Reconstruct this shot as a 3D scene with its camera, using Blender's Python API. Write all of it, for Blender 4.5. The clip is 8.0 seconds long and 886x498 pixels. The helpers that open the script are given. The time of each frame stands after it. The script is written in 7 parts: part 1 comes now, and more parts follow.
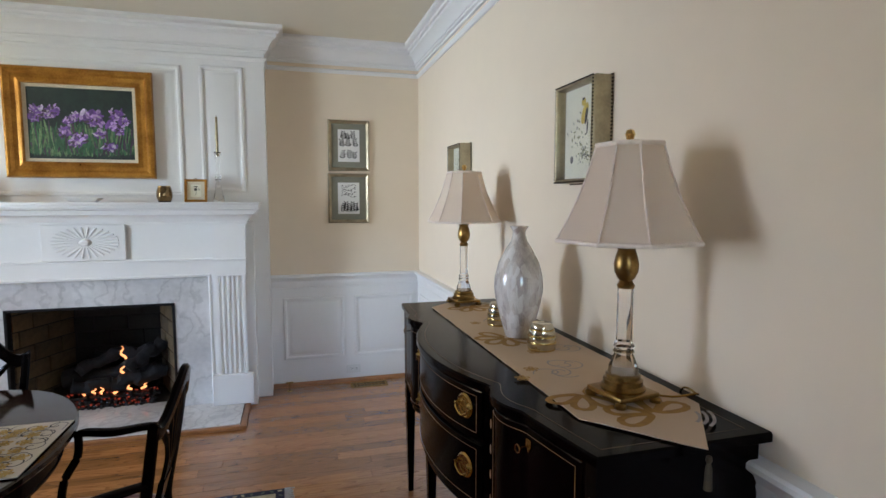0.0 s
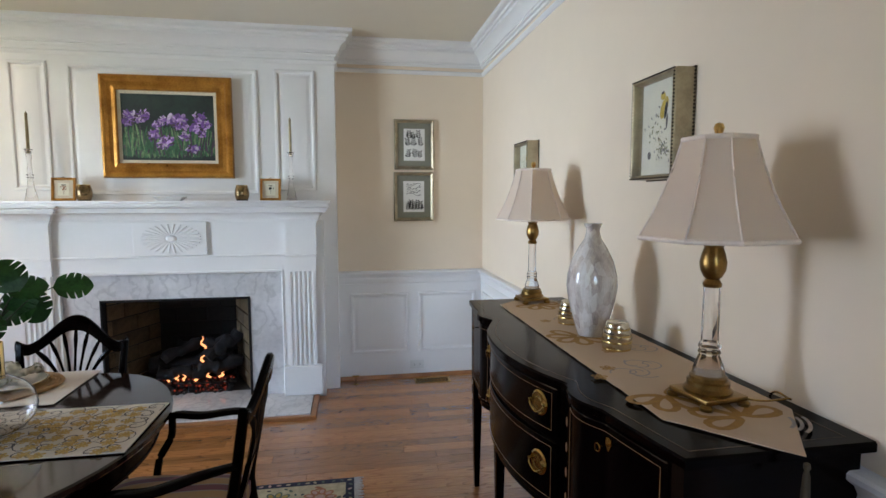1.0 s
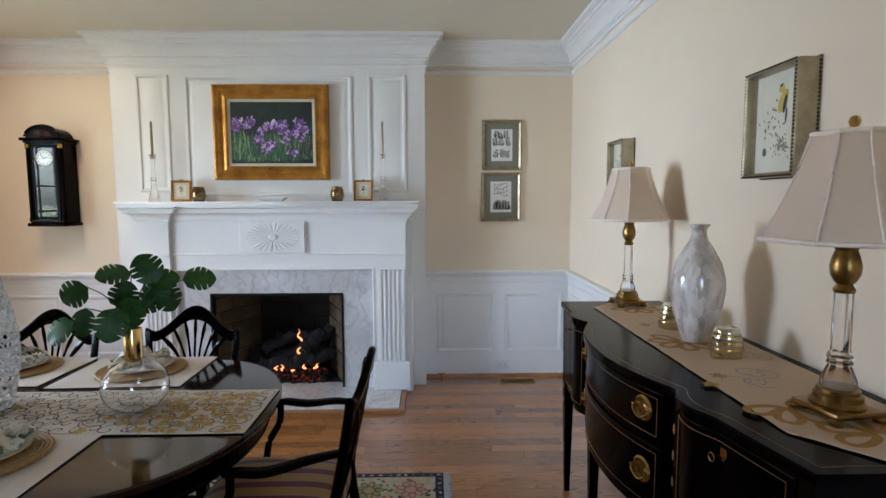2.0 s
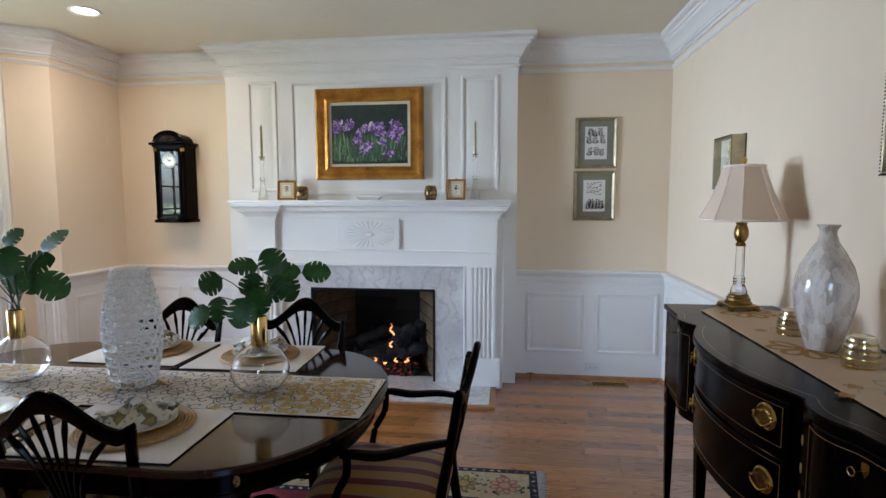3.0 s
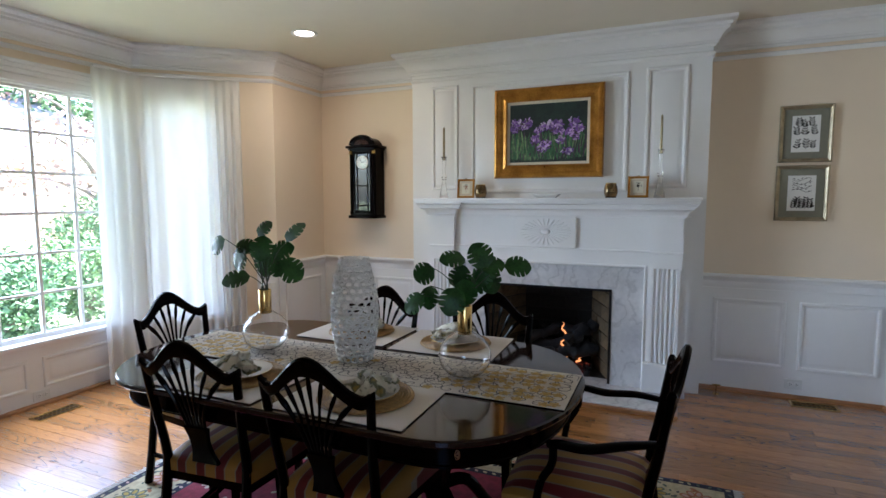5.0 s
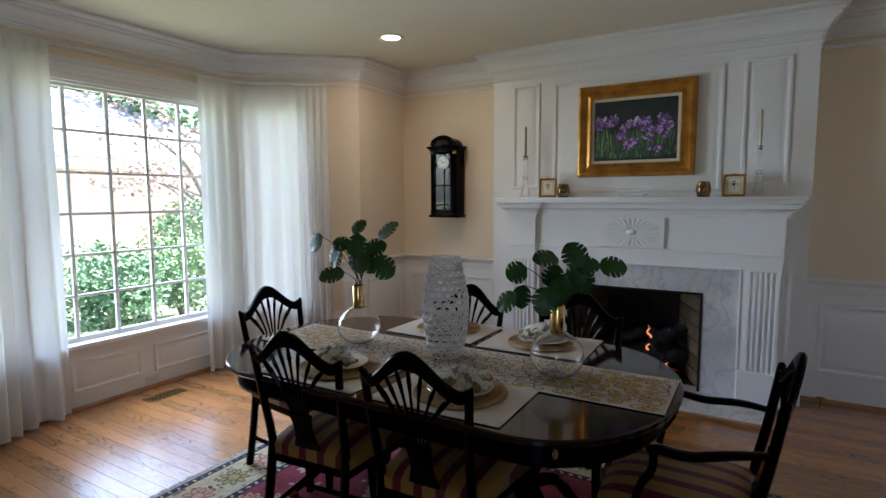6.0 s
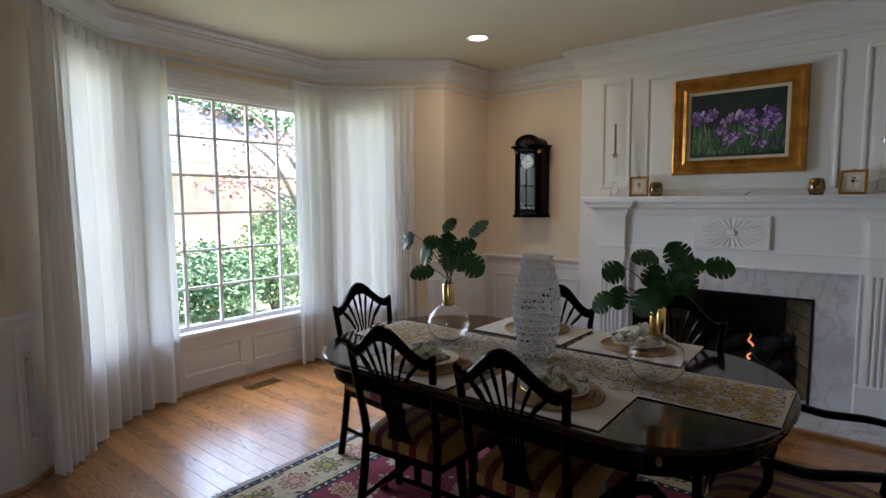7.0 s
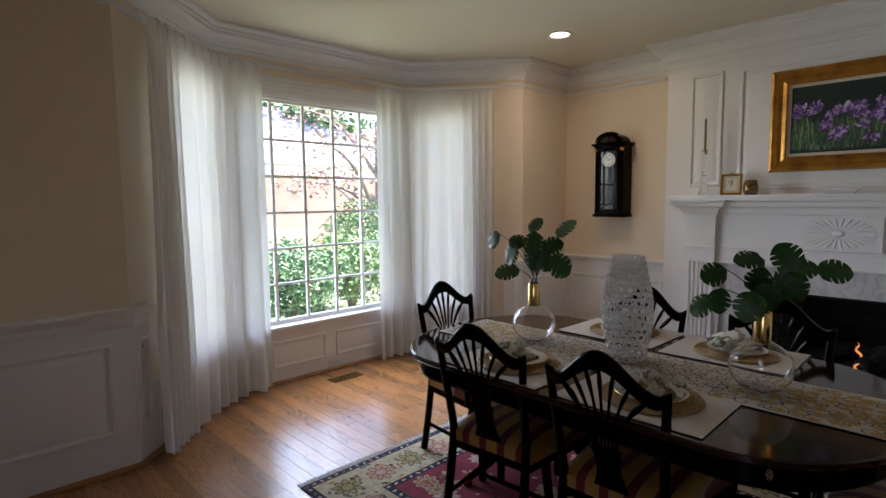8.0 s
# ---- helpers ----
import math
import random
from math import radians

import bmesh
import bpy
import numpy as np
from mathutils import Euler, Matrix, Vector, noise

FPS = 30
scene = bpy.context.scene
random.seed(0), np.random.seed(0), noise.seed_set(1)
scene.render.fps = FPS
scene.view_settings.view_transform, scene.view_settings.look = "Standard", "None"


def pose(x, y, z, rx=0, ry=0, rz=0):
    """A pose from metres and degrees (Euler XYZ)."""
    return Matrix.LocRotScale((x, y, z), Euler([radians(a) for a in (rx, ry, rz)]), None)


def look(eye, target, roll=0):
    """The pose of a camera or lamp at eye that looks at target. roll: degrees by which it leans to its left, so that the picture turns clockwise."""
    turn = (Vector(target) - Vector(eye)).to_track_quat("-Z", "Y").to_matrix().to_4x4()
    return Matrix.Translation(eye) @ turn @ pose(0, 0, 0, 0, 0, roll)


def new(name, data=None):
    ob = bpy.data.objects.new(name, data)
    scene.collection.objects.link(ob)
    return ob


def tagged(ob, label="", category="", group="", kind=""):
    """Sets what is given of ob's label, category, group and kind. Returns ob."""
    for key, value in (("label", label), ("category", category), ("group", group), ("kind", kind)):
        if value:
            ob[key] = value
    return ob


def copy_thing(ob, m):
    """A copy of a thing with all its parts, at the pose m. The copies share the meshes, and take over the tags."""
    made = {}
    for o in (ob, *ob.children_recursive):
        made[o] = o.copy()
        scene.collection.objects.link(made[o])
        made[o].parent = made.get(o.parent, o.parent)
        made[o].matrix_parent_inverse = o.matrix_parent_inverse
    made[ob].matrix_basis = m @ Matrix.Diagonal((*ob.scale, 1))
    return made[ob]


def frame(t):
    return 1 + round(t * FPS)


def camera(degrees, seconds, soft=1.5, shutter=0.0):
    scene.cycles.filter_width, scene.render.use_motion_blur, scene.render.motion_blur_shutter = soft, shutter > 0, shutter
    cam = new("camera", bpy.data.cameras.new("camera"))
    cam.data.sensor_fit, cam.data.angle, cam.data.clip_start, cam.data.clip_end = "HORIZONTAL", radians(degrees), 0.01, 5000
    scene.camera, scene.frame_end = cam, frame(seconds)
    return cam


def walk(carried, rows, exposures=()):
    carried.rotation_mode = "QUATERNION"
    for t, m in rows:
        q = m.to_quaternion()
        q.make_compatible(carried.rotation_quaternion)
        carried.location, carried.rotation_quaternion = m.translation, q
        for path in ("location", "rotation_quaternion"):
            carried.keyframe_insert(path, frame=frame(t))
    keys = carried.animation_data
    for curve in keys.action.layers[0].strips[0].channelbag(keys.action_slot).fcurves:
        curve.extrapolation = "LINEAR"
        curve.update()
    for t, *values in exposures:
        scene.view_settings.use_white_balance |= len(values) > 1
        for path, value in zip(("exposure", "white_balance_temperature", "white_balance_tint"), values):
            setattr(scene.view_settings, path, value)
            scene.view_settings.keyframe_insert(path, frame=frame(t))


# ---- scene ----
cam = camera(79.2, 8.0)
PATH = [
    (0, (-0.429, 0.07, 1.494), (0.11, 1.988, 1.316), -0.0),
    (0.5, (-0.457, 0.066, 1.486), (-0.012, 2.007, 1.307), 0.2),
    (1, (-0.489, 0.066, 1.488), (-0.156, 2.03, 1.306), -0.1),
    (1.5, (-0.517, 0.069, 1.487), (-0.321, 2.051, 1.306), -0.1),
    (2, (-0.56, 0.053, 1.486), (-0.516, 2.044, 1.307), -0.2),
    (3.5, (-0.69, -0.009, 1.482), (-1.087, 1.942, 1.301), -0.1),
    (4, (-0.716, -0.03, 1.479), (-1.265, 1.885, 1.301), -0.1),
    (4.5, (-0.775, -0.059, 1.483), (-1.445, 1.816, 1.301), -0.1),
    (6, (-0.908, -0.166, 1.482), (-1.921, 1.548, 1.294), -0.2),
    (6.5, (-0.927, -0.168, 1.466), (-2.061, 1.469, 1.284), -0.3),
    (7, (-0.963, -0.205, 1.468), (-2.21, 1.348, 1.287), -0.4),
    (7.5, (-0.996, -0.242, 1.471), (-2.326, 1.24, 1.289), -0.4),
    (8, (-1.015, -0.281, 1.472), (-2.448, 1.101, 1.29), -0.6),
]
walk(cam, [(t, look(eye, target, roll)) for t, eye, target, roll in PATH],
     exposures=[(0, 4.78, 5930, 13), (2, 4.7, 5780, 13), (3.5, 4.65, 5700, 13), (4.5, 4.48, 5700, 13), (6, 3.66, 5920, 14), (6.5, 3.55, 6020, 15), (8, 3.46, 6350, 19)])


# ---- light ----
world = bpy.data.worlds.new("world")
scene.world = world
world.use_nodes = True
wn = world.node_tree
sky = wn.nodes.new("ShaderNodeTexSky")
sky.sky_type = 'NISHITA'
sky.sun_disc = False
sky.sun_elevation = radians(64)
sky.sun_rotation = radians(31)
sky.air_density, sky.dust_density = 1.0, 2.0
wn.nodes["Background"].inputs[1].default_value = 0.10
wn.links.new(sky.outputs[0], wn.nodes["Background"].inputs[0])

sun = new("sun", bpy.data.lights.new("sun", 'SUN'))
sun.data.energy, sun.data.angle, sun.data.color = 3.0, radians(0.6), (1.0, 0.95, 0.86)
sun.matrix_world = look((3, 5, 12), (0, 0, 0))


# ---- materials ----
def mat(name, color, rough=0.5, metal=0.0, noise_scale=0.0, var=0.0, bump=0.0, bump_scale=60.0, spec=0.5, coat=0.0,
        rand=0.0, stretch=(1, 1, 1), color2=None, detail=6.0):
    """A principled surface with two scales of colour variation and fine relief."""
    m = bpy.data.materials.new(name)
    m.use_nodes = True
    nt = m.node_tree
    b = nt.nodes["Principled BSDF"]
    b.inputs["Roughness"].default_value = rough
    b.inputs["Metallic"].default_value = metal
    b.inputs["Specular IOR Level"].default_value = spec
    b.inputs["Coat Weight"].default_value = coat
    b.inputs["Coat Roughness"].default_value = 0.06
    b.inputs["Base Color"].default_value = (*color, 1)
    tc = nt.nodes.new("ShaderNodeTexCoord")
    mp = nt.nodes.new("ShaderNodeMapping")
    mp.inputs["Scale"].default_value = stretch
    nt.links.new(tc.outputs["Object"], mp.inputs[0])
    last = None
    if var > 0:
        n1 = nt.nodes.new("ShaderNodeTexNoise")
        n1.inputs["Scale"].default_value = noise_scale
        n1.inputs["Detail"].default_value = detail
        nt.links.new(mp.outputs[0], n1.inputs["Vector"])
        n2 = nt.nodes.new("ShaderNodeTexNoise")
        n2.inputs["Scale"].default_value = noise_scale * 9
        nt.links.new(mp.outputs[0], n2.inputs["Vector"])
        av = nt.nodes.new("ShaderNodeMath")
        av.operation = 'MULTIPLY_ADD'
        nt.links.new(n2.outputs["Fac"], av.inputs[0])
        av.inputs[1].default_value = 0.35
        nt.links.new(n1.outputs["Fac"], av.inputs[2])
        ramp = nt.nodes.new("ShaderNodeValToRGB")
        ramp.color_ramp.elements[0].position = 0.42
        ramp.color_ramp.elements[1].position = 0.92
        c2 = color2 or tuple(min(1, c * (1 + var)) for c in color)
        ramp.color_ramp.elements[0].color = (*(c * (1 - var) for c in color), 1)
        ramp.color_ramp.elements[1].color = (*c2, 1)
        nt.links.new(av.outputs[0], ramp.inputs[0])
        last = ramp.outputs[0]
        rr = nt.nodes.new("ShaderNodeMapRange")
        rr.inputs["To Min"].default_value = max(0.02, rough - 0.08)
        rr.inputs["To Max"].default_value = min(1, rough + 0.1)
        nt.links.new(n1.outputs["Fac"], rr.inputs["Value"])
        nt.links.new(rr.outputs[0], b.inputs["Roughness"])
    if rand > 0:
        oi = nt.nodes.new("ShaderNodeObjectInfo")
        gi = nt.nodes.new("ShaderNodeNewGeometry")
        ad = nt.nodes.new("ShaderNodeMath")
        ad.operation = 'ADD'
        nt.links.new(oi.outputs["Random"], ad.inputs[0])
        nt.links.new(gi.outputs["Random Per Island"], ad.inputs[1])
        fr = nt.nodes.new("ShaderNodeMath")
        fr.operation = 'FRACT'
        nt.links.new(ad.outputs[0], fr.inputs[0])
        mr = nt.nodes.new("ShaderNodeMapRange")
        mr.inputs["To Min"].default_value = 1 - rand
        mr.inputs["To Max"].default_value = 1 + rand
        nt.links.new(fr.outputs[0], mr.inputs["Value"])
        hsv = nt.nodes.new("ShaderNodeHueSaturation")
        nt.links.new(mr.outputs[0], hsv.inputs["Value"])
        if last is None:
            hsv.inputs["Color"].default_value = (*color, 1)
        else:
            nt.links.new(last, hsv.inputs["Color"])
        last = hsv.outputs[0]
    if last is not None:
        nt.links.new(last, b.inputs["Base Color"])
    if bump > 0:
        nb = nt.nodes.new("ShaderNodeTexNoise")
        nb.inputs["Scale"].default_value = bump_scale
        nb.inputs["Detail"].default_value = 3
        nt.links.new(mp.outputs[0], nb.inputs["Vector"])
        bp = nt.nodes.new("ShaderNodeBump")
        bp.inputs["Strength"].default_value = bump
        bp.inputs["Distance"].default_value = 0.004
        nt.links.new(nb.outputs["Fac"], bp.inputs["Height"])
        nt.links.new(bp.outputs[0], b.inputs["Normal"])
    return m


def emit(name, color, strength):
    m = bpy.data.materials.new(name)
    m.use_nodes = True
    nt = m.node_tree
    e = nt.nodes.new("ShaderNodeEmission")
    e.inputs[0].default_value = (*color, 1)
    e.inputs[1].default_value = strength
    nt.links.new(e.outputs[0], nt.nodes["Material Output"].inputs[0])
    return m


def glass_mat(name, color=(1, 1, 1), rough=0.0, ior=1.45):
    m = bpy.data.materials.new(name)
    m.use_nodes = True
    b = m.node_tree.nodes["Principled BSDF"]
    b.inputs["Base Color"].default_value = (*color, 1)
    b.inputs["Roughness"].default_value = rough
    b.inputs["IOR"].default_value = ior
    b.inputs["Transmission Weight"].default_value = 1.0
    return m


def pane_mat(name, gloss=0.08):
    """Thin clear glass: mostly see-through, with a faint mirror on it."""
    m = bpy.data.materials.new(name)
    m.use_nodes = True
    nt = m.node_tree
    t = nt.nodes.new("ShaderNodeBsdfTransparent")
    g = nt.nodes.new("ShaderNodeBsdfGlossy")
    g.inputs["Roughness"].default_value = 0.01
    lw = nt.nodes.new("ShaderNodeLayerWeight")
    pw_ = nt.nodes.new("ShaderNodeMath")
    pw_.operation = 'POWER'
    pw_.inputs[1].default_value = 5
    nt.links.new(lw.outputs["Facing"], pw_.inputs[0])
    ma = nt.nodes.new("ShaderNodeMath")
    ma.operation = 'MULTIPLY_ADD'
    ma.inputs[1].default_value, ma.inputs[2].default_value = 0.6, gloss * 0.5
    nt.links.new(pw_.outputs[0], ma.inputs[0])
    mx = nt.nodes.new("ShaderNodeMixShader")
    nt.links.new(ma.outputs[0], mx.inputs[0])
    nt.links.new(t.outputs[0], mx.inputs[1])
    nt.links.new(g.outputs[0], mx.inputs[2])
    nt.links.new(mx.outputs[0], nt.nodes["Material Output"].inputs[0])
    return m


def cloth_mat(name, color, through_part=0.4, clear=0.0, weave=900.0):
    """Woven cloth that lets some light through."""
    m = bpy.data.materials.new(name)
    m.use_nodes = True
    nt = m.node_tree
    d = nt.nodes["Principled BSDF"]
    d.inputs["Base Color"].default_value = (*color, 1)
    d.inputs["Roughness"].default_value = 0.9
    d.inputs["Specular IOR Level"].default_value = 0.15
    tc = nt.nodes.new("ShaderNodeTexCoord")
    n = nt.nodes.new("ShaderNodeTexNoise")
    n.inputs["Scale"].default_value = weave
    nt.links.new(tc.outputs["Object"], n.inputs["Vector"])
    bp = nt.nodes.new("ShaderNodeBump")
    bp.inputs["Strength"].default_value = 0.25
    bp.inputs["Distance"].default_value = 0.001
    nt.links.new(n.outputs["Fac"], bp.inputs["Height"])
    nt.links.new(bp.outputs[0], d.inputs["Normal"])
    tl = nt.nodes.new("ShaderNodeBsdfTranslucent")
    tl.inputs[0].default_value = (*color, 1)
    mx = nt.nodes.new("ShaderNodeMixShader")
    mx.inputs[0].default_value = through_part
    nt.links.new(d.outputs[0], mx.inputs[1])
    nt.links.new(tl.outputs[0], mx.inputs[2])
    out = mx.outputs[0]
    if clear > 0:
        tr = nt.nodes.new("ShaderNodeBsdfTransparent")
        m2 = nt.nodes.new("ShaderNodeMixShader")
        m2.inputs[0].default_value = clear
        nt.links.new(out, m2.inputs[1])
        nt.links.new(tr.outputs[0], m2.inputs[2])
        out = m2.outputs[0]
    nt.links.new(out, nt.nodes["Material Output"].inputs[0])
    return m


M_WALL = mat("cream_wall_paint", (0.81, 0.685, 0.535), 0.6, noise_scale=1.2, var=0.03, bump=0.05, bump_scale=220)
M_CEIL = mat("ceiling_paint", (0.73, 0.67, 0.55), 0.8, noise_scale=0.9, var=0.03, bump=0.05, bump_scale=160)
M_TRIM = mat("white_trim_paint", (0.80, 0.79, 0.78), 0.38, noise_scale=3.0, var=0.02, bump=0.03, bump_scale=90)
M_OAK = mat("oak_trim", (0.30, 0.13, 0.045), 0.35, noise_scale=6, var=0.3, bump=0.05, stretch=(1, 1, 1))
M_BLACK = mat("black_mahogany", (0.0016, 0.0009, 0.0008), 0.16, noise_scale=5, var=0.5, bump=0.02, spec=0.06, color2=(0.003, 0.0012, 0.001))
M_BRASS = mat("aged_brass", (0.42, 0.27, 0.075), 0.24, 1.0, noise_scale=14, var=0.25, bump=0.02)
M_GOLD = mat("polished_gold", (0.80, 0.56, 0.22), 0.16, 1.0, noise_scale=20, var=0.12)
M_DARKBRASS = mat("dark_bronze_brass", (0.26, 0.16, 0.05), 0.3, 1.0, noise_scale=18, var=0.4, bump=0.03)
M_GLASS = glass_mat("clear_glass")
M_PANE = pane_mat("window_glass")


# ---- mesh tools ----
def shade(bm, angle=35):
    bm.normal_update()
    lim = radians(angle)
    for f in bm.faces:
        f.smooth = True
    for e in bm.edges:
        if len(e.link_faces) != 2 or e.calc_face_angle(0) > lim:
            e.smooth = False


def thing(name, label, category, group="", kind="", at=None):
    ob = new(name)
    ob.empty_display_size = 0.1
    if at is not None:
        ob.matrix_world = at
    return tagged(ob, label, category, group, kind)


def part(name, bm, material, parent=None, label="", smooth=35, mats=None):
    """Links a bmesh as one mesh object, under a thing or a part."""
    if smooth:
        shade(bm, smooth)
    me = bpy.data.meshes.new(name)
    bm.to_mesh(me)
    bm.free()
    for m in (mats or [material]):
        me.materials.append(m)
    ob = new(name, me)
    if parent is not None:
        ob.parent = parent
    return tagged(ob, label)


def struct(name, bm, material, label, category, smooth=35):
    return tagged(part(name, bm, material, None, label, smooth), "", category, "", "structure")


def box(bm, x0, x1, y0, y1, z0, z1, bevel=0.0, m=None, index=0, seg=1):
    vs = [bm.verts.new((x, y, z)) for z in (z0, z1) for x, y in ((x0, y0), (x1, y0), (x1, y1), (x0, y1))]
    fs = [(3, 2, 1, 0), (4, 5, 6, 7), (0, 1, 5, 4), (1, 2, 6, 5), (2, 3, 7, 6), (3, 0, 4, 7)]
    faces = [bm.faces.new([vs[i] for i in f]) for f in fs]
    for f in faces:
        f.material_index = index
    if m is not None:
        bmesh.ops.transform(bm, matrix=m, verts=vs)
    if bevel > 0:
        es = list({e for f in faces for e in f.edges})
        bmesh.ops.bevel(bm, geom=es, offset=bevel, segments=seg, affect='EDGES', profile=0.5)
    return bm


def B(*a, **k):
    return box(bmesh.new(), *a, **k)


def lathe(bm, profile, n=32, m=None, squash=None):
    """Turns (radius, height) pairs round the z axis; squash(angle) scales the radius."""
    rings = []
    for r, z in profile:
        if r < 1e-6:
            rings.append([bm.verts.new((0, 0, z))])
        else:
            ring = []
            for i in range(n):
                a = 2 * math.pi * i / n
                k = squash(a) if squash else 1.0
                ring.append(bm.verts.new((r * k * math.cos(a), r * k * math.sin(a), z)))
            rings.append(ring)
    for p, q in zip(rings, rings[1:]):
        for i in range(n):
            j = (i + 1) % n
            if len(p) == 1 and len(q) == 1:
                continue
            if len(p) == 1:
                bm.faces.new((p[0], q[j], q[i])).normal_flip()
            elif len(q) == 1:
                bm.faces.new((p[i], p[j], q[0]))
            else:
                bm.faces.new((p[i], p[j], q[j], q[i]))
    if m is not None:
        bmesh.ops.transform(bm, matrix=m, verts=[v for r in rings for v in r])
    return bm


def tube(bm, pts, radii, n=8, flat=1.0, caps=True, up=Vector((0, 0, 1))):
    """A round or oval bar through points; radii is a number or one a point."""
    pts = [Vector(p) for p in pts]
    if not hasattr(radii, "__len__"):
        radii = [radii] * len(pts)
    rings = []
    for i, p in enumerate(pts):
        d = (pts[min(i + 1, len(pts) - 1)] - pts[max(i - 1, 0)]).normalized()
        u = up if abs(d.dot(up)) < 0.95 else Vector((1, 0, 0)) if abs(d.x) < 0.9 else Vector((0, 1, 0))
        s = d.cross(u).normalized()
        w = s.cross(d).normalized()
        rings.append([bm.verts.new(p + radii[i] * (math.cos(2 * math.pi * k / n) * s + flat * math.sin(2 * math.pi * k / n) * w)) for k in range(n)])
    for a, b in zip(rings, rings[1:]):
        for k in range(n):
            j = (k + 1) % n
            bm.faces.new((a[k], a[j], b[j], b[k]))
    if caps:
        bm.faces.new(list(reversed(rings[0])))
        bm.faces.new(rings[-1])
    return bm


def curve(pts, n=6):
    """Catmull-Rom through points."""
    P = [Vector(p) for p in pts]
    out = []
    for i in range(len(P) - 1):
        a, b, c, d = P[max(i - 1, 0)], P[i], P[i + 1], P[min(i + 2, len(P) - 1)]
        for k in range(n):
            t = k / n
            out.append(0.5 * (2 * b + (c - a) * t + (2 * a - 5 * b + 4 * c - d) * t * t + (3 * b - a - 3 * c + d) * t ** 3))
    out.append(P[-1])
    return out


def slab(bm, outline, z0, z1, index=0):
    """An upright prism over a plan outline (counter-clockwise)."""
    lo = [bm.verts.new((x, y, z0)) for x, y in outline]
    hi = [bm.verts.new((x, y, z1)) for x, y in outline]
    n = len(outline)
    fs = [bm.faces.new(hi), bm.faces.new(list(reversed(lo)))]
    for i in range(n):
        j = (i + 1) % n
        fs.append(bm.faces.new((lo[i], lo[j], hi[j], hi[i])))
    for f in fs:
        f.material_index = index
    return bm


def offset_path(path, d):
    """Shifts an open plan path to its left by d, with mitred corners."""
    out = []
    P = [Vector((x, y)) for x, y in path]
    for i, p in enumerate(P):
        ns = []
        if i > 0:
            e = (p - P[i - 1]).normalized()
            ns.append(Vector((-e.y, e.x)))
        if i < len(P) - 1:
            e = (P[i + 1] - p).normalized()
            ns.append(Vector((-e.y, e.x)))
        if len(ns) == 2:
            b = ns[0] + ns[1]
            out.append(p + b * (d / max(0.2, 1 + ns[0].dot(ns[1]))))
        else:
            out.append(p + ns[0] * d)
    return out


def sweep(bm, path, profile, ends=True):
    """Runs a moulding's (projection, height) profile along a plan path, to its left."""
    rows = []
    for d, z in profile:
        rows.append([bm.verts.new((q.x, q.y, z)) for q in offset_path(path, d)])
    for a, b in zip(rows, rows[1:]):
        for i in range(len(path) - 1):
            bm.faces.new((a[i], b[i], b[i + 1], a[i + 1]))
    if ends and len(profile) > 2:
        bm.faces.new([r[0] for r in rows])
        bm.faces.new([r[-1] for r in reversed(rows)])
    bmesh.ops.recalc_face_normals(bm, faces=bm.faces)
    return bm


def frame_ring(bm, w, h, prof, closed_back=True):
    """A mitred rectangular moulding in the xz plane, facing -y. prof: (inset, proud) pairs from the outer edge inwards."""
    rings = []
    for ins, pr in prof:
        a, b = w / 2 - ins, h / 2 - ins
        rings.append([bm.verts.new((x, -pr, z)) for x, z in ((-a, -b), (a, -b), (a, b), (-a, b))])
    for p, q in zip(rings, rings[1:]):
        for i in range(4):
            j = (i + 1) % 4
            bm.faces.new((p[i], p[j], q[j], q[i]))
    return bm


# ---- plan ----
RX, BY, LX, NX, FX, RY, H = 0.60, 4.49, -4.13, -4.29, -5.0, -2.2, 2.74
FA, FC, FN, FB = (LX, 3.77), (FX, 3.07), (FX, 1.22), (NX, 0.49)
CY, CL, CR = 4.29, -3.005, -0.605
OUT = [(RX, RY), (RX, BY), (CR, BY), (CR, CY), (CL, CY), (CL, BY), (LX, BY), FA, FC, FN, FB, (NX, RY)]


def wall(name, a, b, z0=0.0, z1=H, holes=(), label="cream painted plaster wall", thick=0.16):
    """A wall from a to b, seen from its left, with holes (s0, s1, z0, z1) through it."""
    a, b = Vector(a), Vector(b)
    d = (b - a)
    L = d.length
    d.normalize()
    bm = bmesh.new()
    m = Matrix(((d.x, -d.y, 0, a.x), (d.y, d.x, 0, a.y), (0, 0, 1, 0), (0, 0, 0, 1)))
    s = 0.0
    for h0, h1, q0, q1 in sorted(holes):
        box(bm, s, h0, -thick, 0, z0, z1, m=m)
        box(bm, h0, h1, -thick, 0, z0, q0, m=m)
        box(bm, h0, h1, -thick, 0, q1, z1, m=m)
        s = h1
    box(bm, s, L, -thick, 0, z0, z1, m=m)
    return struct(name, bm, M_WALL, label, "wall", 0)


WZ0, WZ1 = 0.47, 2.30
wall("wall_east", (RX, RY), (RX, BY + 0.16))
wall("wall_north_east", (RX, BY), (CR - 0.0, BY))
wall("wall_north_west", (CL, BY), (LX - 0.16, BY))
wall("wall_west", (LX, BY), FA)
wall("bay_wall_north", FA, FC, holes=[(0.46, 1.0, WZ0, WZ1)])
wall("bay_wall_west", FC, FN, holes=[(0.15, 1.67, WZ0, WZ1)])
bl = (Vector(FB) - Vector(FN)).length
wall("bay_wall_south", FN, FB, holes=[(bl - 0.96, bl - 0.44, WZ0, WZ1)])
wall("wall_south_west", FB, (NX, RY - 0.16))
# bare opening added behind the camera, unseen, to let sky light in
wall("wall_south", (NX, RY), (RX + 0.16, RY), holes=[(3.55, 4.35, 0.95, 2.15)])

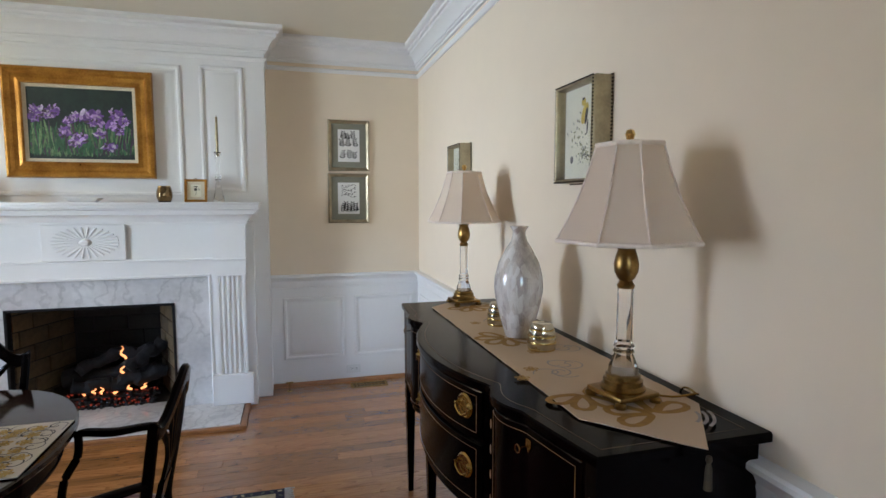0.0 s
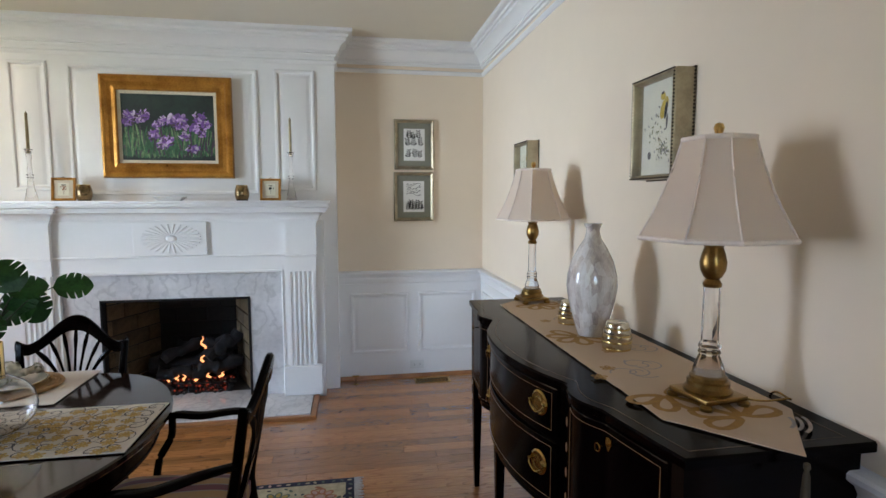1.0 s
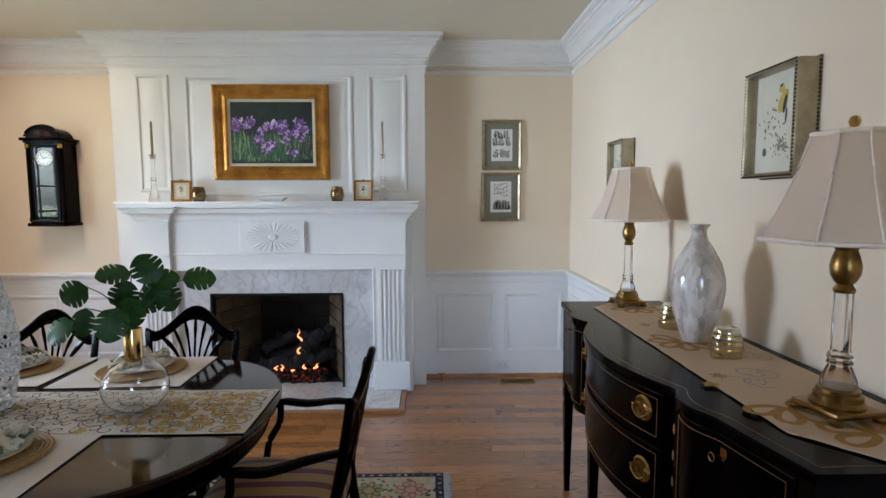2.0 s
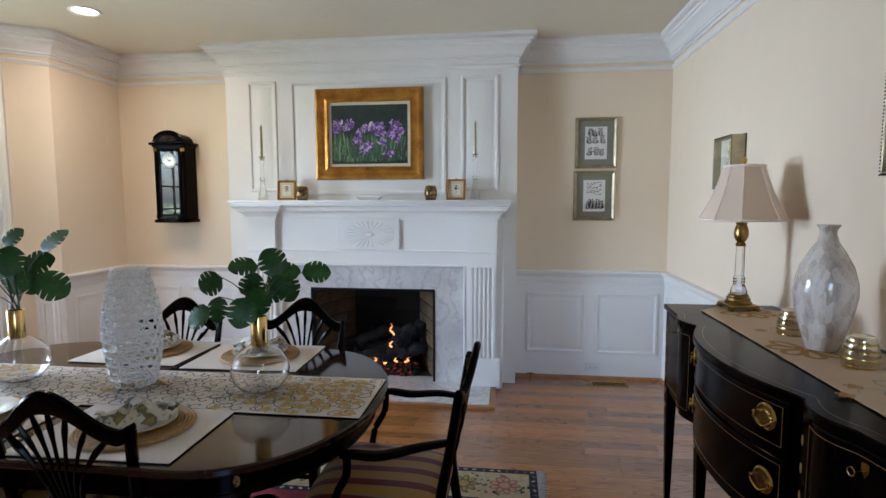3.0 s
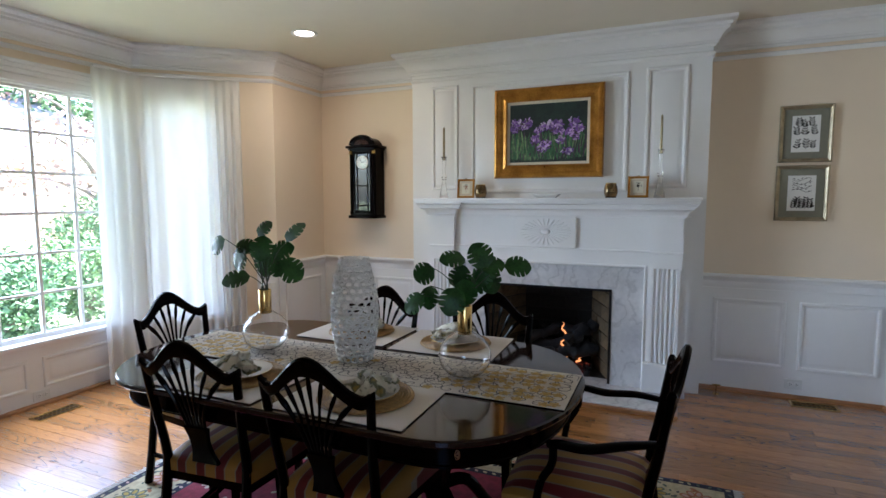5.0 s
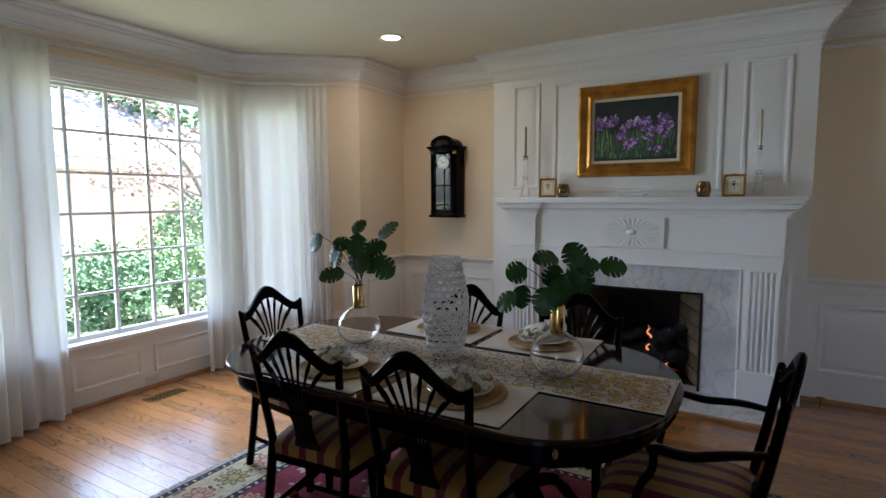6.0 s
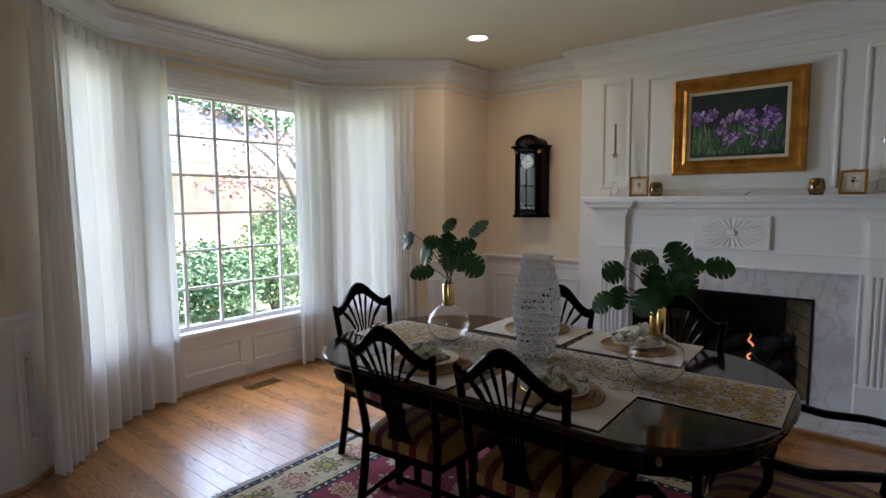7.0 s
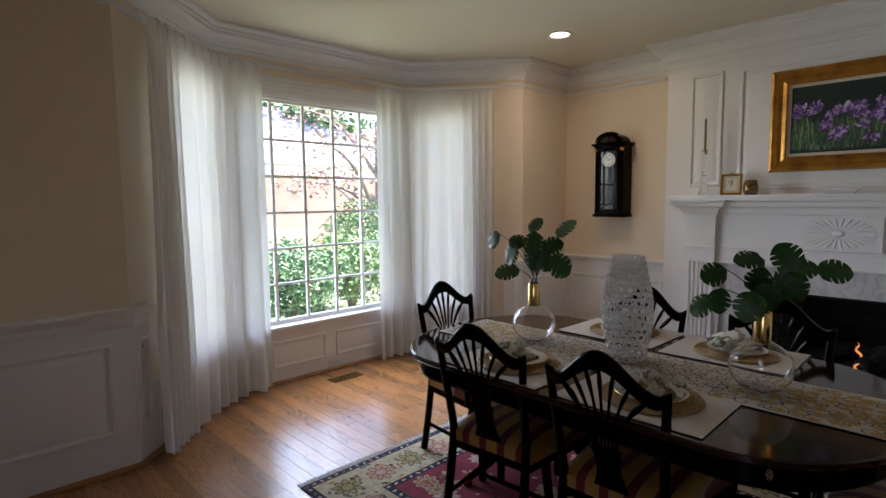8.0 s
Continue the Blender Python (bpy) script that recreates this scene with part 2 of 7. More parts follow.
# ceiling
bm = bmesh.new()
box(bm, -5.3, 0.9, RY - 0.2, BY + 0.3, H, H + 0.12)
ceiling = struct("ceiling", bm, M_CEIL, "flat cream painted ceiling", "ceiling", 0)


def facing(a, b):
    """Frame of a wall run: x along it, -y into the room."""
    a, b = Vector(a), Vector(b)
    d = (b - a).normalized()
    return Matrix(((-d.x, d.y, 0, a.x), (-d.y, -d.x, 0, a.y), (0, 0, 1, 0), (0, 0, 0, 1))), (b - a).length



# recessed ceiling lamps
M_LAMP = emit("lamp_glow", (1.0, 0.80, 0.58), 1.2)
for x, y in ((-3.46, 3.36),):
    can = thing("recessed_light", "lit recessed ceiling light with a white trim ring", "ceiling light")
    can.location = (x, y, H)
    part("trim_ring", lathe(bmesh.new(), [(0.070, -0.001), (0.100, -0.001), (0.101, -0.006), (0.088, -0.010), (0.072, -0.004)], 36), M_TRIM, can)
    part("bulb", lathe(bmesh.new(), [(0.0, -0.0045), (0.05, -0.004), (0.071, -0.002)], 28), M_LAMP, can, "glowing white lens")
    sp = new("downlight", bpy.data.lights.new("downlight", 'AREA'))
    sp.data.shape, sp.data.size, sp.data.energy, sp.data.color = 'DISK', 0.12, 0.5, (1.0, 0.80, 0.58)
    sp.location = (x, y, H - 0.02)

# daylight that the sheers of the side windows let in
for a, b, s, power in ((FA, FC, 0.73, 0.42), (FN, FB, bl - 0.70, 1.45)):
    m, L = facing(a, b)
    lp = new("window_daylight", bpy.data.lights.new("window_daylight", 'AREA'))
    lp.data.shape, lp.data.size, lp.data.size_y, lp.data.energy, lp.data.color = 'RECTANGLE', 0.46, 1.8, power, (0.86, 0.93, 1.0)
    lp.matrix_world = m @ pose(-s, 0.035, 1.4, 90, 0, 0)
# daylight through the clear panes of the middle window: level from the bright garden, and steep from the sky
for aim, tilt, spread, power in ((13, 0, 66, 1.08), (0, 58, 90, 1.9)):
    lp = new("window_daylight", bpy.data.lights.new("window_daylight", 'AREA'))
    lp.data.shape, lp.data.size, lp.data.size_y, lp.data.energy, lp.data.color = 'RECTANGLE', 1.0, 1.65, power, (0.76, 0.88, 1.0)
    lp.data.spread = radians(spread)
    lp.matrix_world = pose(FX - 0.03, 2.13, 1.39) @ pose(0, 0, 0, 90 - tilt, 0, aim - 90)

# ---- mouldings ----
CROWN = [(0, 2.562), (0.016, 2.562), (0.018, 2.578), (0.030, 2.582), (0.030, 2.598), (0.038, 2.600), (0.048, 2.624), (0.066, 2.646), (0.090, 2.660),
         (0.094, 2.662), (0.094, 2.682), (0.110, 2.684), (0.112, 2.702), (0.126, 2.706), (0.140, 2.720), (0.140, 2.7395), (0, 2.7395)]
NECK = [(0, 2.500), (0.007, 2.502), (0.012, 2.510), (0.018, 2.516), (0.020, 2.526), (0.012, 2.532), (0, 2.536)]
CAP = [(0, 0.800), (0.012, 0.802), (0.016, 0.822), (0.022, 0.842), (0.020, 0.852), (0.030, 0.872), (0.046, 0.884), (0.052, 0.890),
       (0.052, 0.902), (0.044, 0.908), (0, 0.908)]
SHOE = [(0, 0.0), (0.020, 0.0), (0.019, 0.010), (0.014, 0.018), (0.006, 0.024), (0, 0.026)]
W = 0.012
struct("crown_moulding", sweep(bmesh.new(), list(OUT), CROWN), M_TRIM, "white stepped crown moulding round the ceiling", "moulding")
struct("picture_moulding", sweep(bmesh.new(), list(OUT), NECK), M_TRIM, "slim white moulding below the crown", "moulding")
# chair rail, wainscot board and shoe moulding by stretches
runs = {"east": [(RX, RY), (RX, BY)], "north_east": [(RX, BY), (CR, BY)], "north_west": [(CL, BY), (LX, BY)],
        "west": [(LX, BY), FA], "bay_north": [FA, (FA[0] - 0.78 * 0.18, FA[1] - 0.63 * 0.18)],
        "bay_south": [(FB[0] - 0.697 * 0.15, FB[1] + 0.717 * 0.15), FB], "south_west": [FB, (NX, RY)]}
rails = [[(RX, RY), (RX, BY), (CR, BY)], [(CL, BY), (LX, BY), FA, runs["bay_north"][1]], [runs["bay_south"][0], FB, (NX, RY)]]
for r in rails:
    struct("chair_rail", sweep(bmesh.new(), r, CAP), M_TRIM, "white moulded chair rail along the wall", "moulding")
low = [[(RX, RY), (RX, BY), (CR, BY)], [(CL, BY), (LX, BY), FA, FC, FN, FB, (NX, RY)]]
for r in low:
    struct("shoe_moulding", sweep(bmesh.new(), [tuple(q) for q in offset_path(r, W)], SHOE), M_OAK, "honey oak shoe moulding along the floor", "moulding")


PANEL = [(0.0, 0.0), (0.004, 0.010), (0.012, 0.013), (0.022, 0.010), (0.026, 0.002), (0.030, -0.003), (0.034, -0.004), (0.060, 0.007), (0.064, 0.008)]


def panel_bm(w, h):
    bm = frame_ring(bmesh.new(), w, h, PANEL)
    a, b = w / 2 - 0.064, h / 2 - 0.064
    vs = [bm.verts.new((x, -0.008, z)) for x, z in ((-a, -b), (a, -b), (a, b), (-a, b))]
    bm.faces.new(vs)
    bmesh.ops.remove_doubles(bm, verts=bm.verts, dist=1e-5)
    return bm


def wainscot(name, a, b, panels, top=0.80, z0=0.0):
    """White panelled boarding under the rail; panels: (s0, s1, z0, z1) from a."""
    m, L = facing(a, b)
    bm = bmesh.new()
    box(bm, -L, 0, -W, 0, z0, top, m=m)
    ob = struct(name, bm, M_TRIM, "white painted wainscot with raised panels", "wainscot", 0)
    for s0, s1, q0, q1 in panels:
        p = part("raised_panel", panel_bm(s1 - s0, q1 - q0), M_TRIM, ob)
        p.matrix_local = m @ pose(-(s0 + s1) / 2, -W - 0.0005, (q0 + q1) / 2)
    return ob


def even(L, n, gap=0.085, z0=0.215, z1=0.722):
    w = (L - gap * (n + 1)) / n
    return [(gap + i * (w + gap), gap + i * (w + gap) + w, z0, z1) for i in range(n)]


wainscot("wainscot_east", *runs["east"], even(BY - RY, 11))
wainscot("wainscot_north_east", *runs["north_east"], [(0.06, 0.553, 0.212, 0.722), (0.634, 1.115, 0.215, 0.722)])
wainscot("wainscot_north_west", *runs["north_west"], even(CL - LX, 2))
wainscot("wainscot_west", *runs["west"], even(BY - FA[1], 1))
wainscot("wainscot_bay_north", FA, FC, [(0.05, 0.17, 0.215, 0.722), (0.24, 1.0, 0.125, 0.36)], top=WZ0 - 0.04)
wainscot("wainscot_bay_west", FC, FN, [(0.18, 0.835, 0.125, 0.350), (0.93, 1.43, 0.125, 0.350), (1.50, 1.78, 0.125, 0.35)], top=WZ0 - 0.04)
wainscot("wainscot_bay_south", FN, FB, [(0.05, bl - 0.2, 0.125, 0.36)], top=WZ0 - 0.04)
wainscot("wainscot_bay_corner", *runs["bay_south"], [(0.025, 0.125, 0.215, 0.722)])
wainscot("wainscot_bay_corner", *runs["bay_north"], [(0.03, 0.15, 0.215, 0.722)])
wainscot("wainscot_south_west", *runs["south_west"], [(0.10, 0.78, 0.215, 0.722)] + [(0.9 + i * 0.62, 1.43 + i * 0.62, 0.215, 0.722) for i in range(2)])

# ---- chimney breast and fireplace ----
OX0, OX1, OZ0, OZ1 = -2.258, -1.248, 0.03, 0.775
bm = bmesh.new()
box(bm, CL, OX0, CY, BY, 0, H)
box(bm, OX1, CR, CY, BY, 0, H)
box(bm, OX0, OX1, CY, BY, OZ1, H)
bmesh.ops.remove_doubles(bm, verts=bm.verts, dist=1e-5)
breast = struct("chimney_breast", bm, M_TRIM, "white panelled chimney breast above the mantel", "wall", 0)
bm = bmesh.new()
sweep(bm, [(CR, BY - 0.02), (CR, CY), (CL, CY), (CL, BY - 0.02)], [(0, 2.40), (0.004, 2.475), (0.004, 2.572), (0, 2.572)][1:], ends=False)
part("frieze_board", bm, M_TRIM, breast)
for x0, x1, z0, z1 in ((-2.815, -2.565, 1.56, 2.455), (-2.445, -1.165, 1.53, 2.445), (-1.045, -0.750, 1.56, 2.455)):
    p = part("raised_panel", panel_bm(x1 - x0, z1 - z0), M_TRIM, breast)
    p.matrix_local = pose((x0 + x1) / 2, CY - 0.0005, (z0 + z1) / 2)

mantel = thing("fireplace_mantel", "white painted fireplace mantel with fluted pilasters and a carved sunburst", "mantel")
MY = 4.14
bm = bmesh.new()
box(bm, -2.80, -2.50, MY, CY, 0.0, 1.345)
box(bm, -1.01, -0.705, MY, CY, 0.0, 1.345)
box(bm, -2.50, -1.01, MY, CY, 0.975, 1.345)
bmesh.ops.remove_doubles(bm, verts=bm.verts, dist=1e-5)
part("surround_board", bm, M_TRIM, mantel, smooth=0)
XC = -1.754
# shelf and bed moulding, broken forward over the pilasters
ent = [(-2.752, CY), (-2.752, MY - 0.035), (-2.530, MY - 0.035), (-2.530, MY), (-0.975, MY), (-0.975, MY - 0.035), (-0.755, MY - 0.035), (-0.755, CY)]
ent = list(reversed(ent))
bedm = [(0, 1.325), (0.008, 1.325), (0.008, 1.338), (0.018, 1.340), (0.018, 1.354), (0.024, 1.356), (0.028, 1.370), (0.042, 1.388), (0.064, 1.400), (0.070, 1.402),
        (0.070, 1.416), (0.082, 1.418), (0.084, 1.430), (0.092, 1.438), (0.100, 1.440), (0.100, 1.4505), (0, 1.4505)]
part("bed_moulding", sweep(bmesh.new(), ent, bedm), M_TRIM, mantel)
bm = B(-2.846, -0.657, 3.998, CY, 1.450, 1.468, bevel=0.003, seg=2)
box(bm, -2.858, -0.645, 3.985, CY, 1.468, 1.487, bevel=0.005, seg=2)
part("shelf", bm, M_TRIM, mantel)
for x0, x1 in ((-2.752, -2.530), (-0.975, -0.755)):
    bm = B(x0, x1, MY - 0.035, MY, 1.09, 1.345)
    box(bm, x0 - 0.004, x1 + 0.004, MY - 0.046, MY, 1.075, 1.092, bevel=0.003)
    box(bm, x0, x1, MY - 0.030, MY, 0.965, 1.075)
    part("frieze_block", bm, M_TRIM, mantel, smooth=0)
    # fluted pilaster
    n = 5
    fw = (x1 - x0 - 0.024 - 0.03) / n
    pts = [(x0 + 0.012, MY), (x0 + 0.012, MY - 0.026)]
    for i in range(n):
        a = x0 + 0.027 + i * fw
        pts += [(a + 0.004, MY - 0.026)]
        for k in range(1, 6):
            t = math.pi * k / 6
            pts.append((a + fw / 2 - (fw / 2 - 0.005) * math.cos(t), MY - 0.026 + 0.012 * math.sin(t)))
        pts += [(a + fw - 0.004, MY - 0.026)]
    pts += [(x1 - 0.012, MY - 0.026), (x1 - 0.012, MY)]
    part("fluted_pilaster", slab(bmesh.new(), pts, 0.24, 0.97), M_TRIM, mantel, smooth=25)
    bm = B(x0 - 0.03, x1 + 0.03, MY - 0.048, MY + 0.02, 0.0305, 0.252, bevel=0.004)
    part("plinth", bm, M_TRIM, mantel)
bm = B(-2.53, -0.975, MY - 0.016, MY, 1.080, 1.096, bevel=0.004)
box(bm, -2.53, -0.975, MY - 0.010, MY, 1.064, 1.080)
part("astragal", bm, M_TRIM, mantel)
bm = B(-2.008, -1.518, MY - 0.020, MY, 1.10, 1.338, bevel=0.002)
tablet = part("tablet", bm, M_TRIM, mantel)
bm = bmesh.new()
bm2 = lathe(bm, [(0, 0.014), (0.018, 0.012), (0.030, 0.006), (0.034, 0)], 20, m=pose(XC, MY - 0.020, 1.219, 90, 0, 0) @ Matrix.Diagonal((1.15, 0.72, 1, 1)))
rays = []
for i in range(28):
    a = 2 * math.pi * (i + 0.5) / 28
    p0 = Vector((XC + 0.045 * math.cos(a), MY - 0.021, 1.219 + 0.028 * math.sin(a)))
    p1 = Vector((XC + 0.198 * math.cos(a), MY - 0.022, 1.219 + 0.103 * math.sin(a)))
    rays.append((p0, p1))
burst = part("sunburst", bm, M_TRIM, mantel, "carved oval sunburst")
for p0, p1 in rays:
    part("ray", tube(bmesh.new(), [p0, p0.lerp(p1, 0.5), p1], [0.0030, 0.0062, 0.0078], 6), M_TRIM, burst)
# marble slips
M_MARBLE = mat("grey_veined_marble", (0.56, 0.55, 0.56), 0.12, noise_scale=3.2, var=0.18, color2=(0.72, 0.71, 0.71), detail=10, coat=0.2)
nt = M_MARBLE.node_tree
wv = nt.nodes.new("ShaderNodeTexWave")
wv.inputs["Scale"].default_value = 2.6
wv.inputs["Distortion"].default_value = 16.0
wv.inputs["Detail"].default_value = 6
wv.inputs["Detail Scale"].default_value = 1.8
tcm = nt.nodes.new("ShaderNodeTexCoord")
nt.links.new(tcm.outputs["Object"], wv.inputs["Vector"])
vr = nt.nodes.new("ShaderNodeValToRGB")
vr.color_ramp.elements[0].position, vr.color_ramp.elements[1].position = 0.0, 0.22
vr.color_ramp.elements[0].color, vr.color_ramp.elements[1].color = (0.45, 0.45, 0.47, 1), (1, 1, 1, 1)
nt.links.new(wv.outputs["Fac"], vr.inputs[0])
mxm = nt.nodes.new("ShaderNodeMixRGB")
mxm.blend_type = 'MULTIPLY'
mxm.inputs[0].default_value = 0.30
bs = nt.nodes["Principled BSDF"]
src = bs.inputs["Base Color"].links[0].from_socket
nt.links.new(src, mxm.inputs[1])
nt.links.new(vr.outputs[0], mxm.inputs[2])
nt.links.new(mxm.outputs[0], bs.inputs["Base Color"])
MAY = 4.165
for nm, q in (("marble_slip", (-2.50, OX0, MAY, CY, 0.03, 0.976)), ("marble_slip", (OX1, -1.01, MAY, CY, 0.03, 0.976)), ("marble_slip", (OX0, OX1, MAY, CY, OZ1, 0.976))):
    part(nm, B(*q), M_MARBLE, mantel, "polished grey veined marble", smooth=0)
bm = bmesh.new()
sweep(bm, [(-1.01, MY), (-2.50, MY)], [(0, 0.962), (0.006, 0.966), (0.008, 0.976), (0, 0.982)])
box(bm, -2.512, -2.498, MY - 0.008, MY + 0.01, 0.03, 0.98, bevel=0.003)
box(bm, -1.012, -0.998, MY - 0.008, MY + 0.01, 0.03, 0.98, bevel=0.003)
part("bead", bm, M_TRIM, mantel)
# dark metal lining edge of the opening
M_IRON = mat("black_iron", (0.012, 0.012, 0.013), 0.45, 0.6, noise_scale=30, var=0.4, bump=0.1)
bm = bmesh.new()
box(bm, OX0 - 0.006, OX0 + 0.012, MAY - 0.006, MAY + 0.05, 0.032, OZ1 + 0.006, bevel=0.003)
box(bm, OX1 - 0.012, OX1 + 0.006, MAY - 0.006, MAY + 0.05, 0.032, OZ1 + 0.006, bevel=0.003)
box(bm, OX0, OX1, MAY - 0.006, MAY + 0.05, OZ1 - 0.012, OZ1 + 0.006, bevel=0.003)
part("metal_edge", bm, M_IRON, mantel)

hearth = thing("hearth", "polished pale marble hearth with an oak border", "hearth", kind="structure")
part("marble_slab", B(-2.72, -0.795, 3.735, CY, 0.0, 0.030, bevel=0.002), M_MARBLE, hearth)
bm = bmesh.new()
box(bm, -2.762, -2.722, 3.695, 4.20, 0, 0.024, bevel=0.004)
box(bm, -0.793, -0.753, 3.695, 4.20, 0, 0.024, bevel=0.004)
box(bm, -2.722, -0.793, 3.695, 3.733, 0, 0.024, bevel=0.004)
part("oak_border", bm, M_OAK, hearth)

# firebox lined with firebrick
M_SOOT = mat("sooty_mortar", (0.015, 0.013, 0.012), 0.95, noise_scale=8, var=0.5, bump=0.3)
# brick colour taken down, both for soot and for the recess's shade
M_FBRICK = mat("yellow_firebrick", (0.10, 0.066, 0.032), 0.85, noise_scale=4, var=0.55, bump=0.3, bump_scale=90, rand=0.35)
FB_Y, BX0, BX1 = 4.72, -2.06, -1.45
firebox = thing("firebox", "firebox lined with sooty yellow firebrick", "firebox", kind="structure")
bm = bmesh.new()
lin = [(OX1 + 0.0, CY - 0.05), (BX1, FB_Y), (BX0, FB_Y), (OX0 - 0.0, CY - 0.05)]
sweep(bm, lin, [(0.0, 0.0), (0.0, 0.95), (-0.15, 0.95), (-0.15, 0.0)])
box(bm, OX0 - 0.1, OX1 + 0.1, CY - 0.1, FB_Y + 0.1, -0.02, 0.028)
box(bm, OX0 - 0.1, OX1 + 0.1, CY + 0.01, FB_Y + 0.1, 0.93, 1.0)
part("lining", bm, M_SOOT, firebox, smooth=0)


def brick_bm(l, h):
    return B(-l / 2, l / 2, -0.012, 0.02, -h / 2, h / 2, bevel=0.003)


brick_cache = {}


# near-black copy of the firebrick, for the back wall only
M_FDARK = mat("dark_firebrick", (0.012, 0.010, 0.008), 0.9, noise_scale=4, var=0.6, bump=0.3, bump_scale=90, rand=0.4)


def lay_bricks(a, b, z0, z1, parent, bmat, l=0.225, h=0.108, joint=0.009):
    m, L = facing(a, b)
    r, z = 0, z0
    while z < z1 - 0.02:
        s = joint - (l / 2 if r % 2 else 0)
        while s < L - 0.02:
            e0, e1 = max(s, joint / 2), min(s + l, L - joint / 2)
            if e1 - e0 > 0.02:
                key = (round(e1 - e0, 3), bmat.name)
                if key not in brick_cache:
                    q = brick_bm(e1 - e0, h)
                    shade(q, 30)
                    me = bpy.data.meshes.new("brick")
                    q.to_mesh(me)
                    q.free()
                    me.materials.append(bmat)
                    brick_cache[key] = me
                o = new("brick", brick_cache[key])
                o.parent = parent
                o.matrix_local = m @ pose(-(e0 + e1) / 2, random.uniform(-0.002, 0.002), z + h / 2)
            s += l + joint
        z += h + joint
        r += 1


for k, (a, b) in enumerate(zip(lin, lin[1:])):
    lay_bricks(a, b, 0.03, 0.92, firebox, M_FDARK if k == 1 else M_FBRICK)

# gas log set
M_CHAR = mat("charred_log", (0.005, 0.0045, 0.0045), 0.9, noise_scale=16, var=0.8, bump=0.9, bump_scale=35, color2=(0.022, 0.021, 0.024))
M_EMBER = emit("ember", (1.0, 0.10, 0.04), 0.011)
M_FLAME = emit("flame", (1.0, 0.34, 0.11), 0.085)
logs = thing("gas_log_set", "charred ceramic gas logs burning over glowing embers", "fireplace logs")


def log_bm(p0, p1, r, seed):
    bm = bmesh.new()
    p0, p1 = Vector(p0), Vector(p1)
    n = 10
    pts = [p0.lerp(p1, i / n) + Vector((0, 0, 0.012 * math.sin(i * 1.3 + seed))) for i in range(n + 1)]
    tube(bm, pts, [r * (0.88 + 0.16 * math.sin(i * 2.1 + seed)) for i in range(n + 1)], 14)
    for v in bm.verts:
        v.co += 0.012 * noise.noise_vector(v.co * 22 + Vector((seed, 0, 0)))
    return bm


for i, (a, b, r) in enumerate((((-2.06, 4.50, 0.19), (-1.44, 4.54, 0.20), 0.075), ((-1.98, 4.38, 0.16), (-1.62, 4.47, 0.15), 0.055), ((-1.72, 4.36, 0.17), (-1.38, 4.46, 0.22), 0.06),
                               ((-1.95, 4.42, 0.27), (-1.66, 4.56, 0.38), 0.045), ((-1.62, 4.38, 0.27), (-1.40, 4.53, 0.42), 0.055), ((-1.88, 4.55, 0.33), (-1.46, 4.55, 0.36), 0.05))):
    part("log", log_bm(a, b, r, i * 1.7), M_CHAR, logs)
bm = bmesh.new()
for x in (-2.0, -1.86, -1.72, -1.58, -1.46):
    tube(bm, [(x, 4.30, 0.13), (x, 4.33, 0.085), (x, 4.60, 0.085)], 0.009, 6)
tube(bm, [(-2.08, 4.34, 0.085), (-1.40, 4.34, 0.085)], 0.010, 6)
for x in (-2.04, -1.44):
    tube(bm, [(x, 4.34, 0.085), (x, 4.34, 0.028)], 0.010, 6)
    tube(bm, [(x, 4.58, 0.085), (x, 4.58, 0.028)], 0.010, 6)
part("grate", bm, M_IRON, logs)
for nm, count, m_, rr, seed in (("ash_bed", 420, M_CHAR, 0.017, 3), ("ember_bed", 120, M_EMBER, 0.0075, 5)):
    bm = bmesh.new()
    rnd = random.Random(seed)
    for i in range(count):
        x, y = rnd.uniform(-2.02, -1.42), rnd.uniform(4.26, 4.50)
        hgt = 0.035 + 0.055 * math.exp(-((y - 4.40) / 0.09) ** 2)
        q = bmesh.ops.create_icosphere(bm, subdivisions=1, radius=rr * rnd.uniform(0.6, 1.2),
                                       matrix=pose(x, y, hgt + (0.012 if seed == 5 else rnd.uniform(-0.012, 0.008)), rnd.uniform(0, 90), rnd.uniform(0, 90), 0) @ Matrix.Diagonal((1, 0.8, 0.55, 1)))
    tagged(part(nm, bm, m_, logs, smooth=0), kind="stuff")
for x, y, z, h, w, lean in ((-1.70, 4.36, 0.10, 0.13, 0.026, 0.03), (-1.66, 4.38, 0.22, 0.09, 0.018, 0.02), (-1.64, 4.40, 0.34, 0.10, 0.016, -0.02), (-1.78, 4.35, 0.11, 0.05, 0.014, 0.0),
                            (-1.84, 4.36, 0.11, 0.04, 0.012, 0.01), (-1.60, 4.36, 0.12, 0.05, 0.018, -0.03), (-1.52, 4.36, 0.12, 0.04, 0.016, 0.03), (-1.58, 4.42, 0.30, 0.05, 0.012, 0.02), (-1.90, 4.37, 0.10, 0.03, 0.012, 0)):
    n = 9
    pts = [(x + lean * (k / n) + 0.012 * math.sin(k * 0.9 + x * 30), y + 0.005 * math.sin(k), z + h * k / n) for k in range(n + 1)]
    part("flame", tube(bmesh.new(), pts, [max(0.0008, w * (k / n + 0.25) ** 0.6 * (1 - k / n) ** 0.9) for k in range(n + 1)], 8), M_FLAME, logs, "orange gas flame")

